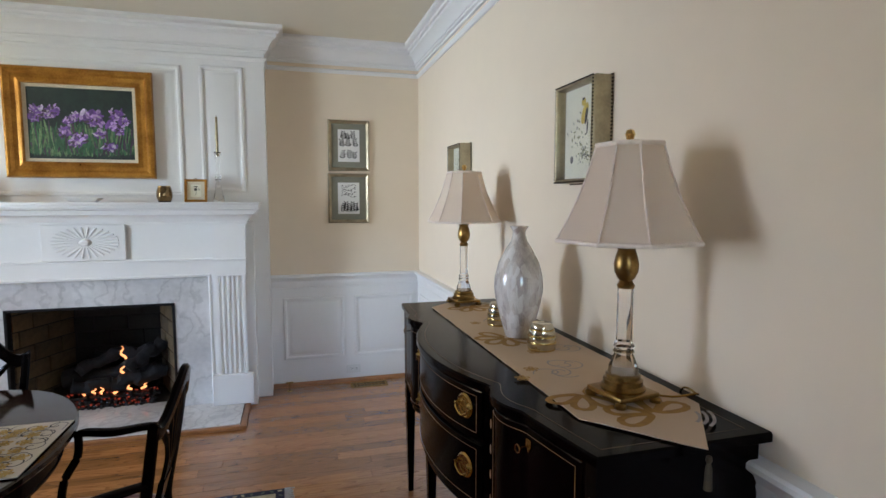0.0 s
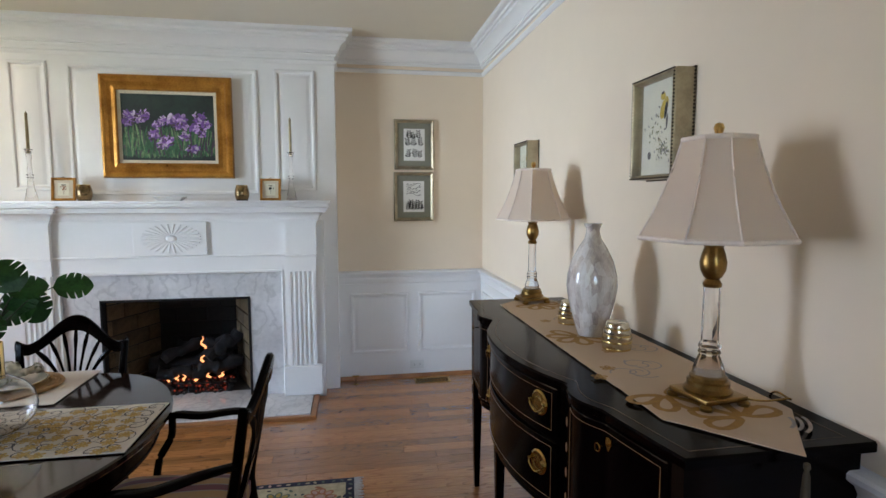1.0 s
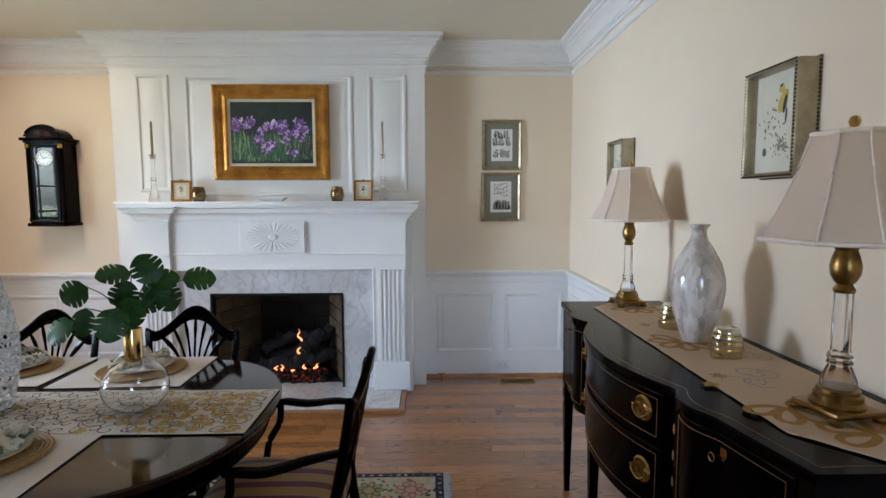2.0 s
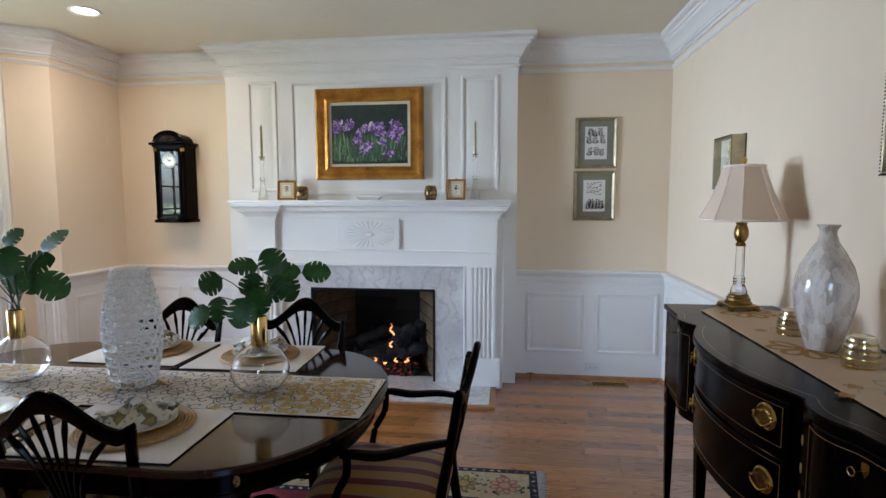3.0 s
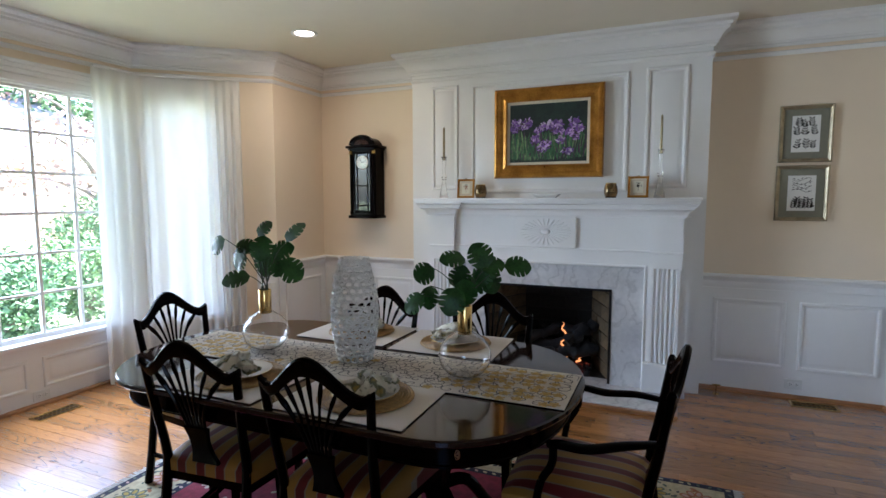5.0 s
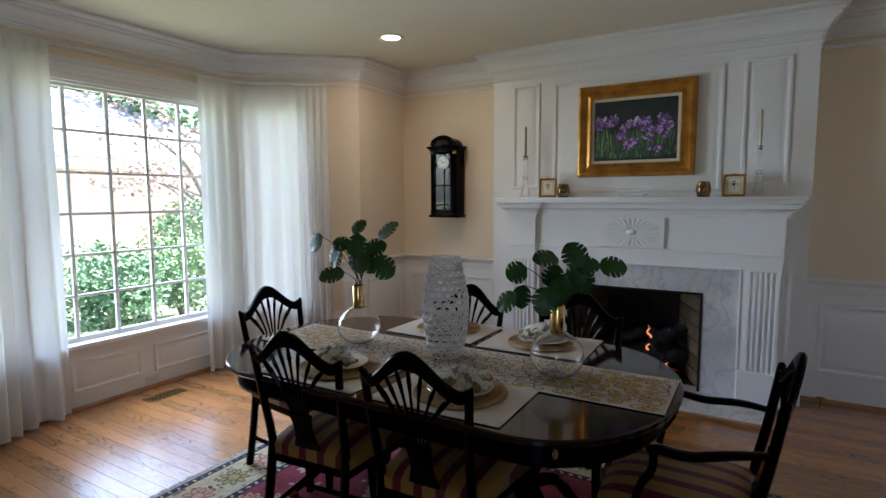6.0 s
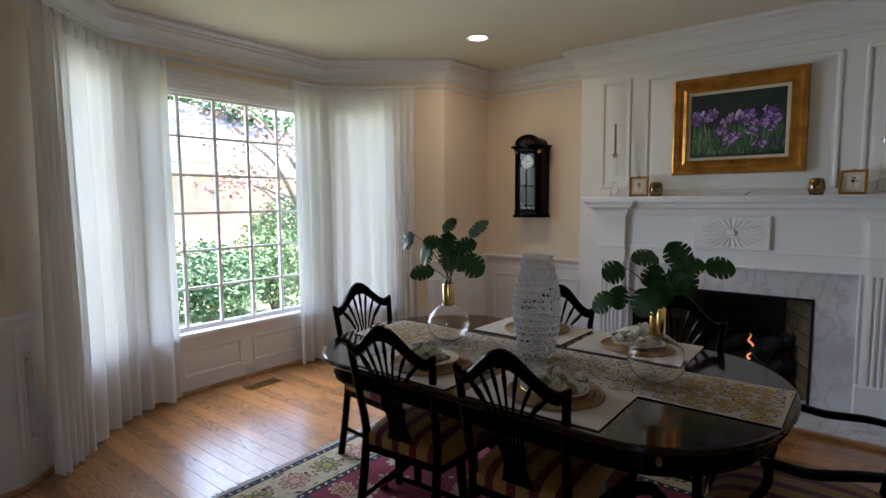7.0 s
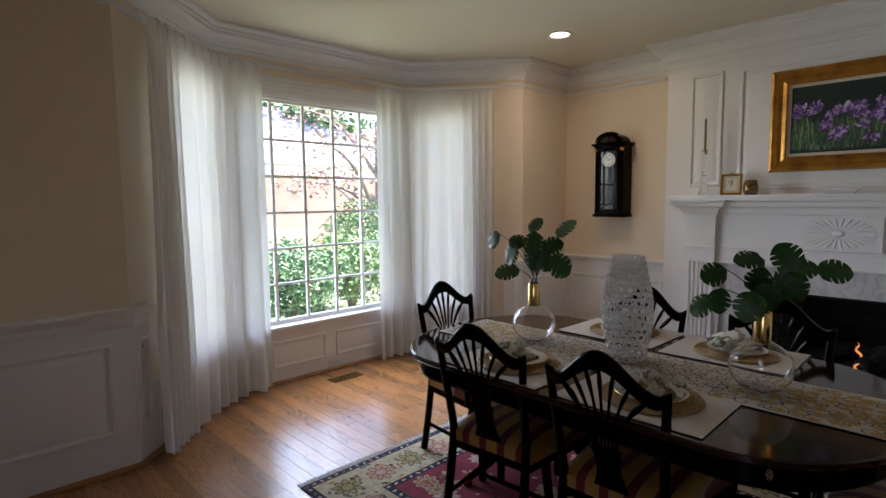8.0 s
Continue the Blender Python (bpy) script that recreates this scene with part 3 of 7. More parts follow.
# ---- bay windows ----
def window(name, a, b, s0, s1, cols, rows, meet=False):
    """A wooden window of square panes in the wall a-b, with casing, sill and head."""
    m, L = facing(a, b)
    win = thing(name, "white wooden window with small square panes", "window", kind="structure")
    win.matrix_world = m @ pose(-(s0 + s1) / 2, 0, 0)
    w = s1 - s0
    bm = bmesh.new()
    for x in (-w / 2, w / 2 - 0.03):
        box(bm, x, x + 0.03, 0.0, 0.16, WZ0, WZ1)
    box(bm, -w / 2 + 0.03, w / 2 - 0.03, 0.0, 0.16, WZ1 - 0.025, WZ1)
    part("window_frame", bm, M_TRIM, win, smooth=0)
    bm = bmesh.new()
    box(bm, -w / 2 - 0.08, -w / 2 + 0.002, -0.022, 0, WZ0 - 0.02, WZ1 + 0.02, bevel=0.004)
    box(bm, w / 2 - 0.002, w / 2 + 0.08, -0.022, 0, WZ0 - 0.02, WZ1 + 0.02, bevel=0.004)
    part("casing", bm, M_TRIM, win)
    bm = bmesh.new()
    for z0, z1, y in ((WZ1 - 0.01, WZ1 + 0.04, 0.022), (WZ1 + 0.04, WZ1 + 0.075, 0.028), (WZ1 + 0.075, WZ1 + 0.11, 0.036), (WZ1 + 0.11, WZ1 + 0.135, 0.048)):
        box(bm, -w / 2 - 0.08, w / 2 + 0.08, -y, 0, z0, z1, bevel=0.004)
    part("head_casing", bm, M_TRIM, win, "stepped white head casing")
    bm = B(-w / 2 - 0.10, w / 2 + 0.10, -0.055, 0.10, WZ0 - 0.030, WZ0 + 0.004, bevel=0.006, seg=2)
    part("window_sill", bm, M_TRIM, win)
    x0, x1, z0, z1 = -w / 2 + 0.03, w / 2 - 0.03, WZ0 + 0.004, WZ1 - 0.025
    yy = 0.06
    bm = bmesh.new()
    box(bm, x0, x0 + 0.02, yy - 0.018, yy + 0.018, z0, z1)
    box(bm, x1 - 0.02, x1, yy - 0.018, yy + 0.018, z0, z1)
    box(bm, x0 + 0.02, x1 - 0.02, yy - 0.018, yy + 0.018, z0, z0 + 0.035)
    box(bm, x0 + 0.02, x1 - 0.02, yy - 0.018, yy + 0.018, z1 - 0.02, z1)
    sash = part("sash", bm, M_TRIM, win, smooth=0)
    pw, ph = (x1 - x0 - 0.04) / cols, (z1 - z0 - 0.055) / rows
    for i in range(1, cols):
        x = x0 + 0.02 + i * pw
        part("muntin", B(x - 0.013, x + 0.013, yy - 0.014, yy + 0.014, z0 + 0.035, z1 - 0.02, bevel=0.004), M_TRIM, sash)
    for k in range(1, rows):
        z = z0 + 0.035 + k * ph
        t = 0.024 if meet and k == rows // 2 else 0.010
        part("muntin", B(x0 + 0.02, x1 - 0.02, yy - 0.013, yy + 0.013, z - t, z + t, bevel=0.004), M_TRIM, sash)
    for i in range(cols):
        for k in range(rows):
            xa, za = x0 + 0.02 + i * pw, z0 + 0.035 + k * ph
            o = part("pane", B(xa + 0.009, xa + pw - 0.009, yy - 0.0015, yy + 0.0015, za + 0.009, za + ph - 0.009), M_PANE, sash, smooth=0)
            o.visible_shadow = False
    return win


window("window_bay_middle", FC, FN, 0.15, 1.67, 5, 6)
window("window_bay_north", FA, FC, 0.46, 1.0, 2, 4, True)
window("window_bay_south", FN, FB, bl - 0.96, bl - 0.44, 2, 4, True)

M_SHEER = cloth_mat("sheer_white_linen", (0.84, 0.83, 0.80), 0.34, 0.015)


def curtain(pts, label, seed, tight):
    """A pleated floor-length sheer along a plan path; tight: share of the length, at its end, that is gathered close."""
    rnd = random.Random(seed)
    P = curve([(x, y, 0) for x, y in pts], 24)
    acc = [0.0]
    for a, b in zip(P, P[1:]):
        acc.append(acc[-1] + (b - a).length)
    L = acc[-1]

    def at(s):
        s = max(0, min(L - 1e-6, s))
        i = max(k for k in range(len(acc)) if acc[k] <= s)
        i = min(i, len(P) - 2)
        d = (P[i + 1] - P[i])
        p = P[i] + d * ((s - acc[i]) / d.length)
        d.normalize()
        return p, Vector((d.y, -d.x, 0))

    th = thing("curtain", label, "curtain", "bay window curtains")
    N, R = 420, 30
    bm = bmesh.new()
    ph, phase = [], 0.0
    for i in range(N + 1):
        u = i / N
        lam = 0.15 * (0.85 + 0.9 * noise.noise(Vector((u * 6, seed, 0.3)))) if u < 1 - tight else 0.062
        phase += 2 * math.pi * (L / N) / max(0.05, lam)
        ph.append(phase)
    grid = []
    for j in range(R + 1):
        v = j / R
        z = 2.495 - v * 2.475
        row = []
        for i in range(N + 1):
            u = i / N
            p, n = at(u * L)
            amp = 0.014 + 0.022 * min(1, v * 1.4) if v > 0.045 else 0.006
            k = 0.6 + 0.6 * noise.noise(Vector((u * 7, v * 1.2, seed)))
            off = amp * math.sin(ph[i] + 0.7 * noise.noise(Vector((u * 9, v * 1.5, seed + 4)))) * (0.7 + k * 0.5)
            off += 0.020 * v * noise.noise(Vector((u * 3, v * 2, seed + 9)))
            row.append(bm.verts.new((p.x + n.x * off, p.y + n.y * off, z - (0.008 * math.sin(ph[i] * 0.5) if j == R else 0))))
        grid.append(row)
    for a, b in zip(grid, grid[1:]):
        for i in range(N):
            bm.faces.new((a[i], a[i + 1], b[i + 1], b[i]))
    part("cloth", bm, M_SHEER, th, smooth=80)
    for k in range(int(L / 0.105)):
        bm = bmesh.new()
        p, n = at(0.04 + k * 0.105)
        for w in (-0.008, 0.0, 0.008):
            d = Vector((-n.y, n.x, 0))
            q = p + d * w - n * 0.012
            tube(bm, [(q.x, q.y, 2.497), (q.x - n.x * 0.014, q.y - n.y * 0.014, 2.46), (q.x - n.x * 0.004, q.y - n.y * 0.004, 2.395)], [0.005, 0.009, 0.003], 6)
        part("pinch_pleat", bm, M_SHEER, th)
    bm = tube(bmesh.new(), [Vector((at(s)[0].x, at(s)[0].y, 2.485)) + Vector((at(s)[1].x, at(s)[1].y, 0)) * 0.03 for s in [L * k / 12 for k in range(13)]], 0.009, 8)
    part("rod", bm, M_TRIM, th, "white curtain rod")
    return th


curtain([(-4.90, 2.66), (-4.885, 2.85), (-4.83, 3.06), (-4.62, 3.25), (-4.28, 3.53)], "sheer white pleated curtain hanging beside the bay window", 11, 0.2)
curtain([(-4.90, 1.60), (-4.885, 1.42), (-4.83, 1.24), (-4.58, 0.95), (-4.26, 0.64)], "sheer white pleated floor-length curtain at the bay corner", 23, 0.25)

# ---- sideboard ----
M_INLAY = mat("satinwood_inlay", (0.20, 0.10, 0.035), 0.35, noise_scale=30, var=0.2)
SB_Y0, SB_Y1, SB_Z = 0.985, 2.712, 0.978
SB_C = (SB_Y0 + SB_Y1) / 2
SB_H = (SB_Y1 - SB_Y0) / 2


def sb_front(d):
    """How far the serpentine front stands, by the distance from its middle."""
    out = 0.055 * max(0, (d - 0.40) / (SB_H - 0.40))
    d = abs(d)
    if d < 0.40:
        return 0.0 + 0.095 * (d / 0.40) ** 2.2
    u = (d - 0.40) / (SB_H - 0.40)
    return 0.095 - 0.028 * math.sin(math.pi * min(1, u / 0.42)) * (u < 0.42) + 0.055 * max(0, (u - 0.30) / 0.70) ** 1.2 - out


def sb_outline(ins=0.0, n=72):
    pts = []
    for i in range(n + 1):
        d = -SB_H + ins + (2 * SB_H - 2 * ins) * i / n
        pts.append((sb_front(d) + ins, SB_C + d))
    back = 0.596 if ins < 0.01 else 0.582
    return list(reversed(pts)) + [(back, SB_Y0 + ins), (back, SB_Y1 - ins)]


sideboard = thing("sideboard", "black mahogany serpentine sideboard with brass pulls and inlaid lines", "sideboard")
bm = bmesh.new()
rws = [[bm.verts.new((x, y, z)) for x, y in sb_outline(ins)] for z, ins in ((0.952, 0.006), (0.956, 0.0), (0.973, 0.0), (SB_Z, 0.004))]
for a, b in zip(rws, rws[1:]):
    for k in range(len(a)):
        bm.faces.new((a[k], a[(k + 1) % len(a)], b[(k + 1) % len(a)], b[k]))
bm.faces.new(rws[-1])
bm.faces.new(list(reversed(rws[0])))
bmesh.ops.recalc_face_normals(bm, faces=bm.faces)
part("top", bm, M_BLACK, sideboard, smooth=30)
bm = slab(bmesh.new(), sb_outline(0.022), 0.56, 0.952)
part("body", bm, M_BLACK, sideboard, smooth=30)


def sb_line(d0, d1, z, off, n=24):
    return [(sb_front(d0 + (d1 - d0) * i / n) + 0.022 - off, SB_C + d0 + (d1 - d0) * i / n, z) for i in range(n + 1)]


# fine line inlay round the top
bm = bmesh.new()
ring = [(sb_front(-SB_H + 0.03 + (2 * SB_H - 0.06) * i / 72) + 0.034, SB_C - SB_H + 0.03 + (2 * SB_H - 0.06) * i / 72) for i in range(73)]
loop = ring + [(0.55, SB_Y1 - 0.034), (0.55, SB_Y0 + 0.034)]


def ribbon(bm, pts, w, z, closed=False, index=0):
    """A flat ribbon along plan points; z may be a number or a function of (x, y)."""
    P = [Vector((p[0], p[1])) for p in pts]
    n = len(P)
    hf = z if callable(z) else (lambda x, y: z)
    ws = w if hasattr(w, "__len__") else [w] * n
    L, R = [], []
    for i, p in enumerate(P):
        a = P[(i - 1) % n] if closed or i > 0 else p
        b = P[(i + 1) % n] if closed or i < n - 1 else p
        d = (b - a)
        d = d.normalized() if d.length > 1e-9 else Vector((1, 0))
        s = Vector((-d.y, d.x)) * ws[i] / 2
        for q, lst in ((p + s, L), (p - s, R)):
            lst.append(bm.verts.new((q.x, q.y, hf(q.x, q.y))))
    for i in range(n if closed else n - 1):
        j = (i + 1) % n
        f = bm.faces.new((L[i], R[i], R[j], L[j]))
        f.normal_update()
        if f.normal.z < 0:
            f.normal_flip()
        f.material_index = index
    return bm


ribbon(bm, loop, 0.0018, SB_Z + 0.0006, True)
part("line_inlay", bm, M_INLAY, sideboard, "pale wood line inlay")


def pull(parent, m):
    """An oval brass drawer pull with a bail."""
    bm = lathe(bmesh.new(), [(0, 0.006), (0.018, 0.0055), (0.030, 0.003), (0.036, 0.0045), (0.040, 0.002), (0.042, 0)], 28)
    bmesh.ops.scale(bm, vec=(0.92, 0.88, 1.0), verts=bm.verts)
    plate = part("pull_plate", bm, M_BRASS, parent, "oval brass pull")
    plate.matrix_local = m
    bm = bmesh.new()
    tube(bm, curve([(0.004, 0.030, 0.010), (-0.010, 0.028, 0.013), (-0.026, 0.0, 0.014), (-0.010, -0.028, 0.013), (0.004, -0.030, 0.010)], 5), 0.003, 7)
    for y in (-0.030, 0.030):
        lathe(bm, [(0, 0.016), (0.005, 0.014), (0.006, 0.009), (0.003, 0.004), (0.003, 0)], 10, m=pose(0.004, y, 0))
    part("bail", bm, M_BRASS, plate)


def front_pose(d, z, off=0.0):
    """The pose on the sideboard's front at d: z points out of it, x up."""
    e = 0.002
    t = Vector((sb_front(d + e) - sb_front(d - e), 2 * e, 0)).normalized()
    n = Vector((-t.y, t.x, 0))
    up = Vector((0, 0, 1))
    p = Vector((sb_front(d) + 0.022, SB_C + d, z)) + n * off
    y = n.cross(up)
    return Matrix(((up.x, y.x, n.x, p.x), (up.y, y.y, n.y, p.y), (up.z, y.z, n.z, p.z), (0, 0, 0, 1)))


def curved_front(name, d0, d1, z0, z1, parent, thick=0.009, label=""):
    n = 20
    bm = bmesh.new()
    rows = []
    for off, ins in ((-0.002, 0.0), (thick - 0.002, 0.0), (thick, 0.003)):
        lo, hi = [], []
        for i in range(n + 1):
            d = d0 + ins + (d1 - d0 - 2 * ins) * i / n
            x, y = sb_front(d) + 0.022 - off, SB_C + d
            lo.append(bm.verts.new((x, y, z0 + ins)))
            hi.append(bm.verts.new((x, y, z1 - ins)))
        rows.append(lo + list(reversed(hi)))
    for a, b in zip(rows, rows[1:]):
        for i in range(len(a)):
            j = (i + 1) % len(a)
            bm.faces.new((a[i], a[j], b[j], b[i]))
    r = rows[-1]
    m_ = n + 1
    for i in range(n):
        bm.faces.new((r[i], r[i + 1], r[2 * m_ - 2 - i], r[2 * m_ - 1 - i]))
    bmesh.ops.recalc_face_normals(bm, faces=bm.faces)
    ob = part(name, bm, M_BLACK, parent, label, smooth=30)
    bm = bmesh.new()
    zi0, zi1, a, b = z0 + 0.018, z1 - 0.018, d0 + 0.018, d1 - 0.018
    for z in (zi0, zi1):
        tube(bm, sb_line(a, b, z, thick + 0.0004), 0.0008, 4)
    for d in (a, b):
        tube(bm, [(sb_front(d) + 0.022 - thick - 0.0004, SB_C + d, zi0), (sb_front(d) + 0.022 - thick - 0.0004, SB_C + d, zi1)], 0.0008, 4)
    part("string_inlay", bm, M_INLAY, ob)
    return ob


for z0, z1 in ((0.795, 0.942), (0.585, 0.780)):
    dr = curved_front("drawer", -0.355, 0.355, z0, z1, sideboard)
    for d in (-0.285, 0.285):
        pull(dr, front_pose(d, (z0 + z1) / 2 + 0.012, 0.010))
for a, b in ((-SB_H + 0.06, -0.425), (0.425, SB_H - 0.06)):
    door = curved_front("door", a, b, 0.585, 0.940, sideboard)
    # shield-shaped escutcheon and key
    bm = slab(bmesh.new(), [(0.016, -0.010), (0.018, 0.0), (0.016, 0.010), (0.0, 0.011), (-0.018, 0.0), (0.0, -0.011)], 0, 0.002)
    k = part("escutcheon", bm, M_BRASS, door, "brass keyhole plate")
    k.matrix_local = front_pose((a + b) / 2, 0.895, 0.010)
    bm = tube(bmesh.new(), [(0, 0, 0), (0, 0, 0.025)], 0.0022, 6)
    tube(bm, [(0.010 * math.cos(t * math.pi / 5), 0.010 * math.sin(t * math.pi / 5) * 1.0, 0.033) for t in range(11)], 0.0016, 5)
    q = part("key", bm, M_BRASS, k)
for i, d in enumerate((-SB_H + 0.035, -0.39, 0.39, SB_H - 0.035)):
    x = sb_front(d) + 0.020
    bm = bmesh.new()
    vs = []
    for z, s in ((0.0, 0.024), (0.10, 0.029), (0.54, 0.046), (0.952, 0.048)):
        vs.append([bm.verts.new((x + (s / 2) * a + 0.018, SB_C + d + (s / 2) * b, z)) for a, b in ((-1, -1), (1, -1), (1, 1), (-1, 1))])
    for p, q in zip(vs, vs[1:]):
        for k in range(4):
            bm.faces.new((p[k], p[(k + 1) % 4], q[(k + 1) % 4], q[k]))
    bm.faces.new(list(reversed(vs[0])))
    leg = part("leg", bm, M_BLACK, sideboard, smooth=20)
    for k in range(6):
        z = 0.86 - k * 0.075
        s = 0.0475
        bm = lathe(bmesh.new(), [(0, 0.0012), (0.006, 0.0008), (0.007, 0)], 8, m=Matrix.Translation((x - s / 2 + 0.0175, SB_C + d, z)) @ pose(0, 0, 0, 0, -90, 0) @ Matrix.Diagonal((2.2, 0.8, 1, 1)))
        part("bellflower_inlay", bm, M_INLAY, leg)
for d in (-SB_H + 0.035, SB_H - 0.035):
    bm = bmesh.new()
    vs = []
    for z, s in ((0.0, 0.024), (0.57, 0.046)):
        vs.append([bm.verts.new((0.555 + (s / 2) * a, SB_C + d + (s / 2) * b, z)) for a, b in ((-1, -1), (1, -1), (1, 1), (-1, 1))])
    for k in range(4):
        bm.faces.new((vs[0][k], vs[0][(k + 1) % 4], vs[1][(k + 1) % 4], vs[1][k]))
    bm.faces.new(list(reversed(vs[0])))
    part("leg", bm, M_BLACK, sideboard, smooth=20)

# runner on the sideboard
M_LINEN = cloth_mat("champagne_satin", (0.62, 0.47, 0.33), 0.05, 0, 700)
M_OCHRE = mat("ochre_embroidery", (0.36, 0.19, 0.035), 0.7, noise_scale=60, var=0.25, bump=0.2, bump_scale=400)
M_GREYTH = mat("silver_grey_embroidery", (0.33, 0.29, 0.27), 0.6, noise_scale=60, var=0.25, bump=0.2, bump_scale=400)
runner = thing("sideboard_runner", "champagne satin runner with ochre and grey flowers on the sideboard", "runner")
RZ = SB_Z + 0.003
bm = bmesh.new()
NXg, NYg = 16, 90
gv = {}
for j in range(NYg + 1):
    y = 0.945 + (2.695 - 0.945) * j / NYg
    lim = 1.0
    if y < 1.16:
        lim = max(0.0, (y - 0.945) / 0.215)
    elif y > 2.54:
        lim = max(0.02, (2.695 - y) / 0.155)
    for i in range(NXg + 1):
        u = i / NXg
        xl, xr = 0.385 - 0.175 * lim, 0.385 + 0.165 * lim
        x = xl + (xr - xl) * u
        z = RZ + 0.0016 * noise.noise(Vector((x * 22, y * 22, 0))) + 0.001
        gv[i, j] = bm.verts.new((x, y, z))
for j in range(NYg):
    for i in range(NXg):
        bm.faces.new((gv[i, j], gv[i + 1, j], gv[i + 1, j + 1], gv[i, j + 1]))
bmesh.ops.recalc_face_normals(bm, faces=bm.faces)
r_ = part("cloth", bm, M_LINEN, runner, smooth=60)
sol = r_.modifiers.new("thick", 'SOLIDIFY')
sol.thickness, sol.offset = 0.0022, 1


def on_runner(x, y):
    return RZ + 0.0016 * noise.noise(Vector((x * 22, y * 22, 0))) + 0.0041


def petal(cx, cy, a, r0, r1, w, n=14):
    """Outline of a petal that starts r0 and ends r1 from the centre, along angle a."""
    pts = []
    for k in range(n):
        t = 2 * math.pi * k / n
        u, v = (r0 + r1) / 2 + (r1 - r0) / 2 * math.cos(t), w / 2 * math.sin(t) * (0.75 + 0.35 * math.cos(t))
        pts.append((cx + u * math.cos(a) - v * math.sin(a), cy + u * math.sin(a) + v * math.cos(a)))
    return pts


bo, bg = bmesh.new(), bmesh.new()
for cx, cy, sgn in ((0.40, 1.135, -1), (0.385, 2.50, 1), (0.33, 1.90, 1), (0.30, 1.30, 1)):
    R = 0.112
    for k in range(5):
        a = math.pi / 2 * sgn + math.pi / 2 + k * math.pi / 4.0 if cy != 1.90 else math.pi * 0.6 + k * math.pi / 4
        a = a if sgn < 0 or cy == 1.90 else a - math.pi * 0
        ribbon(bo, petal(cx, cy, a + 0.3, 0.015, R, 0.060), 0.019, on_runner, True)
    for k, rr in enumerate((0.095, 0.112, 0.13)):
        if cy in (1.135, 2.50):
            pts = [(cx + 0.02 + rr * math.cos(t) * 0.9, cy + sgn * rr * math.sin(t) * 0.85) for t in [0.2 + 0.9 * i / 14 for i in range(15)]]
            ribbon(bg, pts, 0.008, on_runner)
for cx, cy, s in ((0.36, 1.55, 1), (0.40, 2.18, -1), (0.30, 1.48, -1), (0.45, 1.72, 1)):
    for q in range(3):
        pts = [(cx + s * (0.055 - 0.004 * i) * math.cos(i * 0.42 + q * 2.1) + 0.02 * q, cy + (0.055 - 0.004 * i) * math.sin(i * 0.42 + q * 2.1)) for i in range(13)]
        ribbon(bg, pts, 0.0045, on_runner)
    for k in range(5):
        ribbon(bo, petal(cx - 0.10, cy - 0.02, k * 1.256, 0.004, 0.022, 0.014, 8), 0.006, on_runner, True)
tagged(part("ochre_flower", bo, M_OCHRE, runner), kind="stuff")
tagged(part("grey_scroll", bg, M_GREYTH, runner), kind="stuff")
bm = lathe(bmesh.new(), [(0, 0.0), (0.006, -0.004), (0.007, -0.012), (0.004, -0.018), (0.007, -0.03), (0.009, -0.075), (0, -0.075)], 12, m=pose(0.385, 0.942, SB_Z - 0.004))
part("tassel", bm, mat("olive_silk", (0.05, 0.034, 0.014), 0.7, noise_scale=60, var=0.3), runner, "dark olive silk tassel")

# ---- table lamps ----
M_SHADE = cloth_mat("cream_silk_shade", (0.93, 0.82, 0.71), 0.5, 0, 1200)
M_PIPE = mat("shade_piping", (0.84, 0.72, 0.63), 0.7, noise_scale=50, var=0.08)


def shade_ring(r, cut, z):
    """Square ring with cut corners, as eight points."""
    a, c = r, r * cut
    return [Vector(p + (z,)) for p in ((a, -c), (a, c), (c, a), (-c, a), (-a, c), (-a, -c), (-c, -a), (c, -a))]


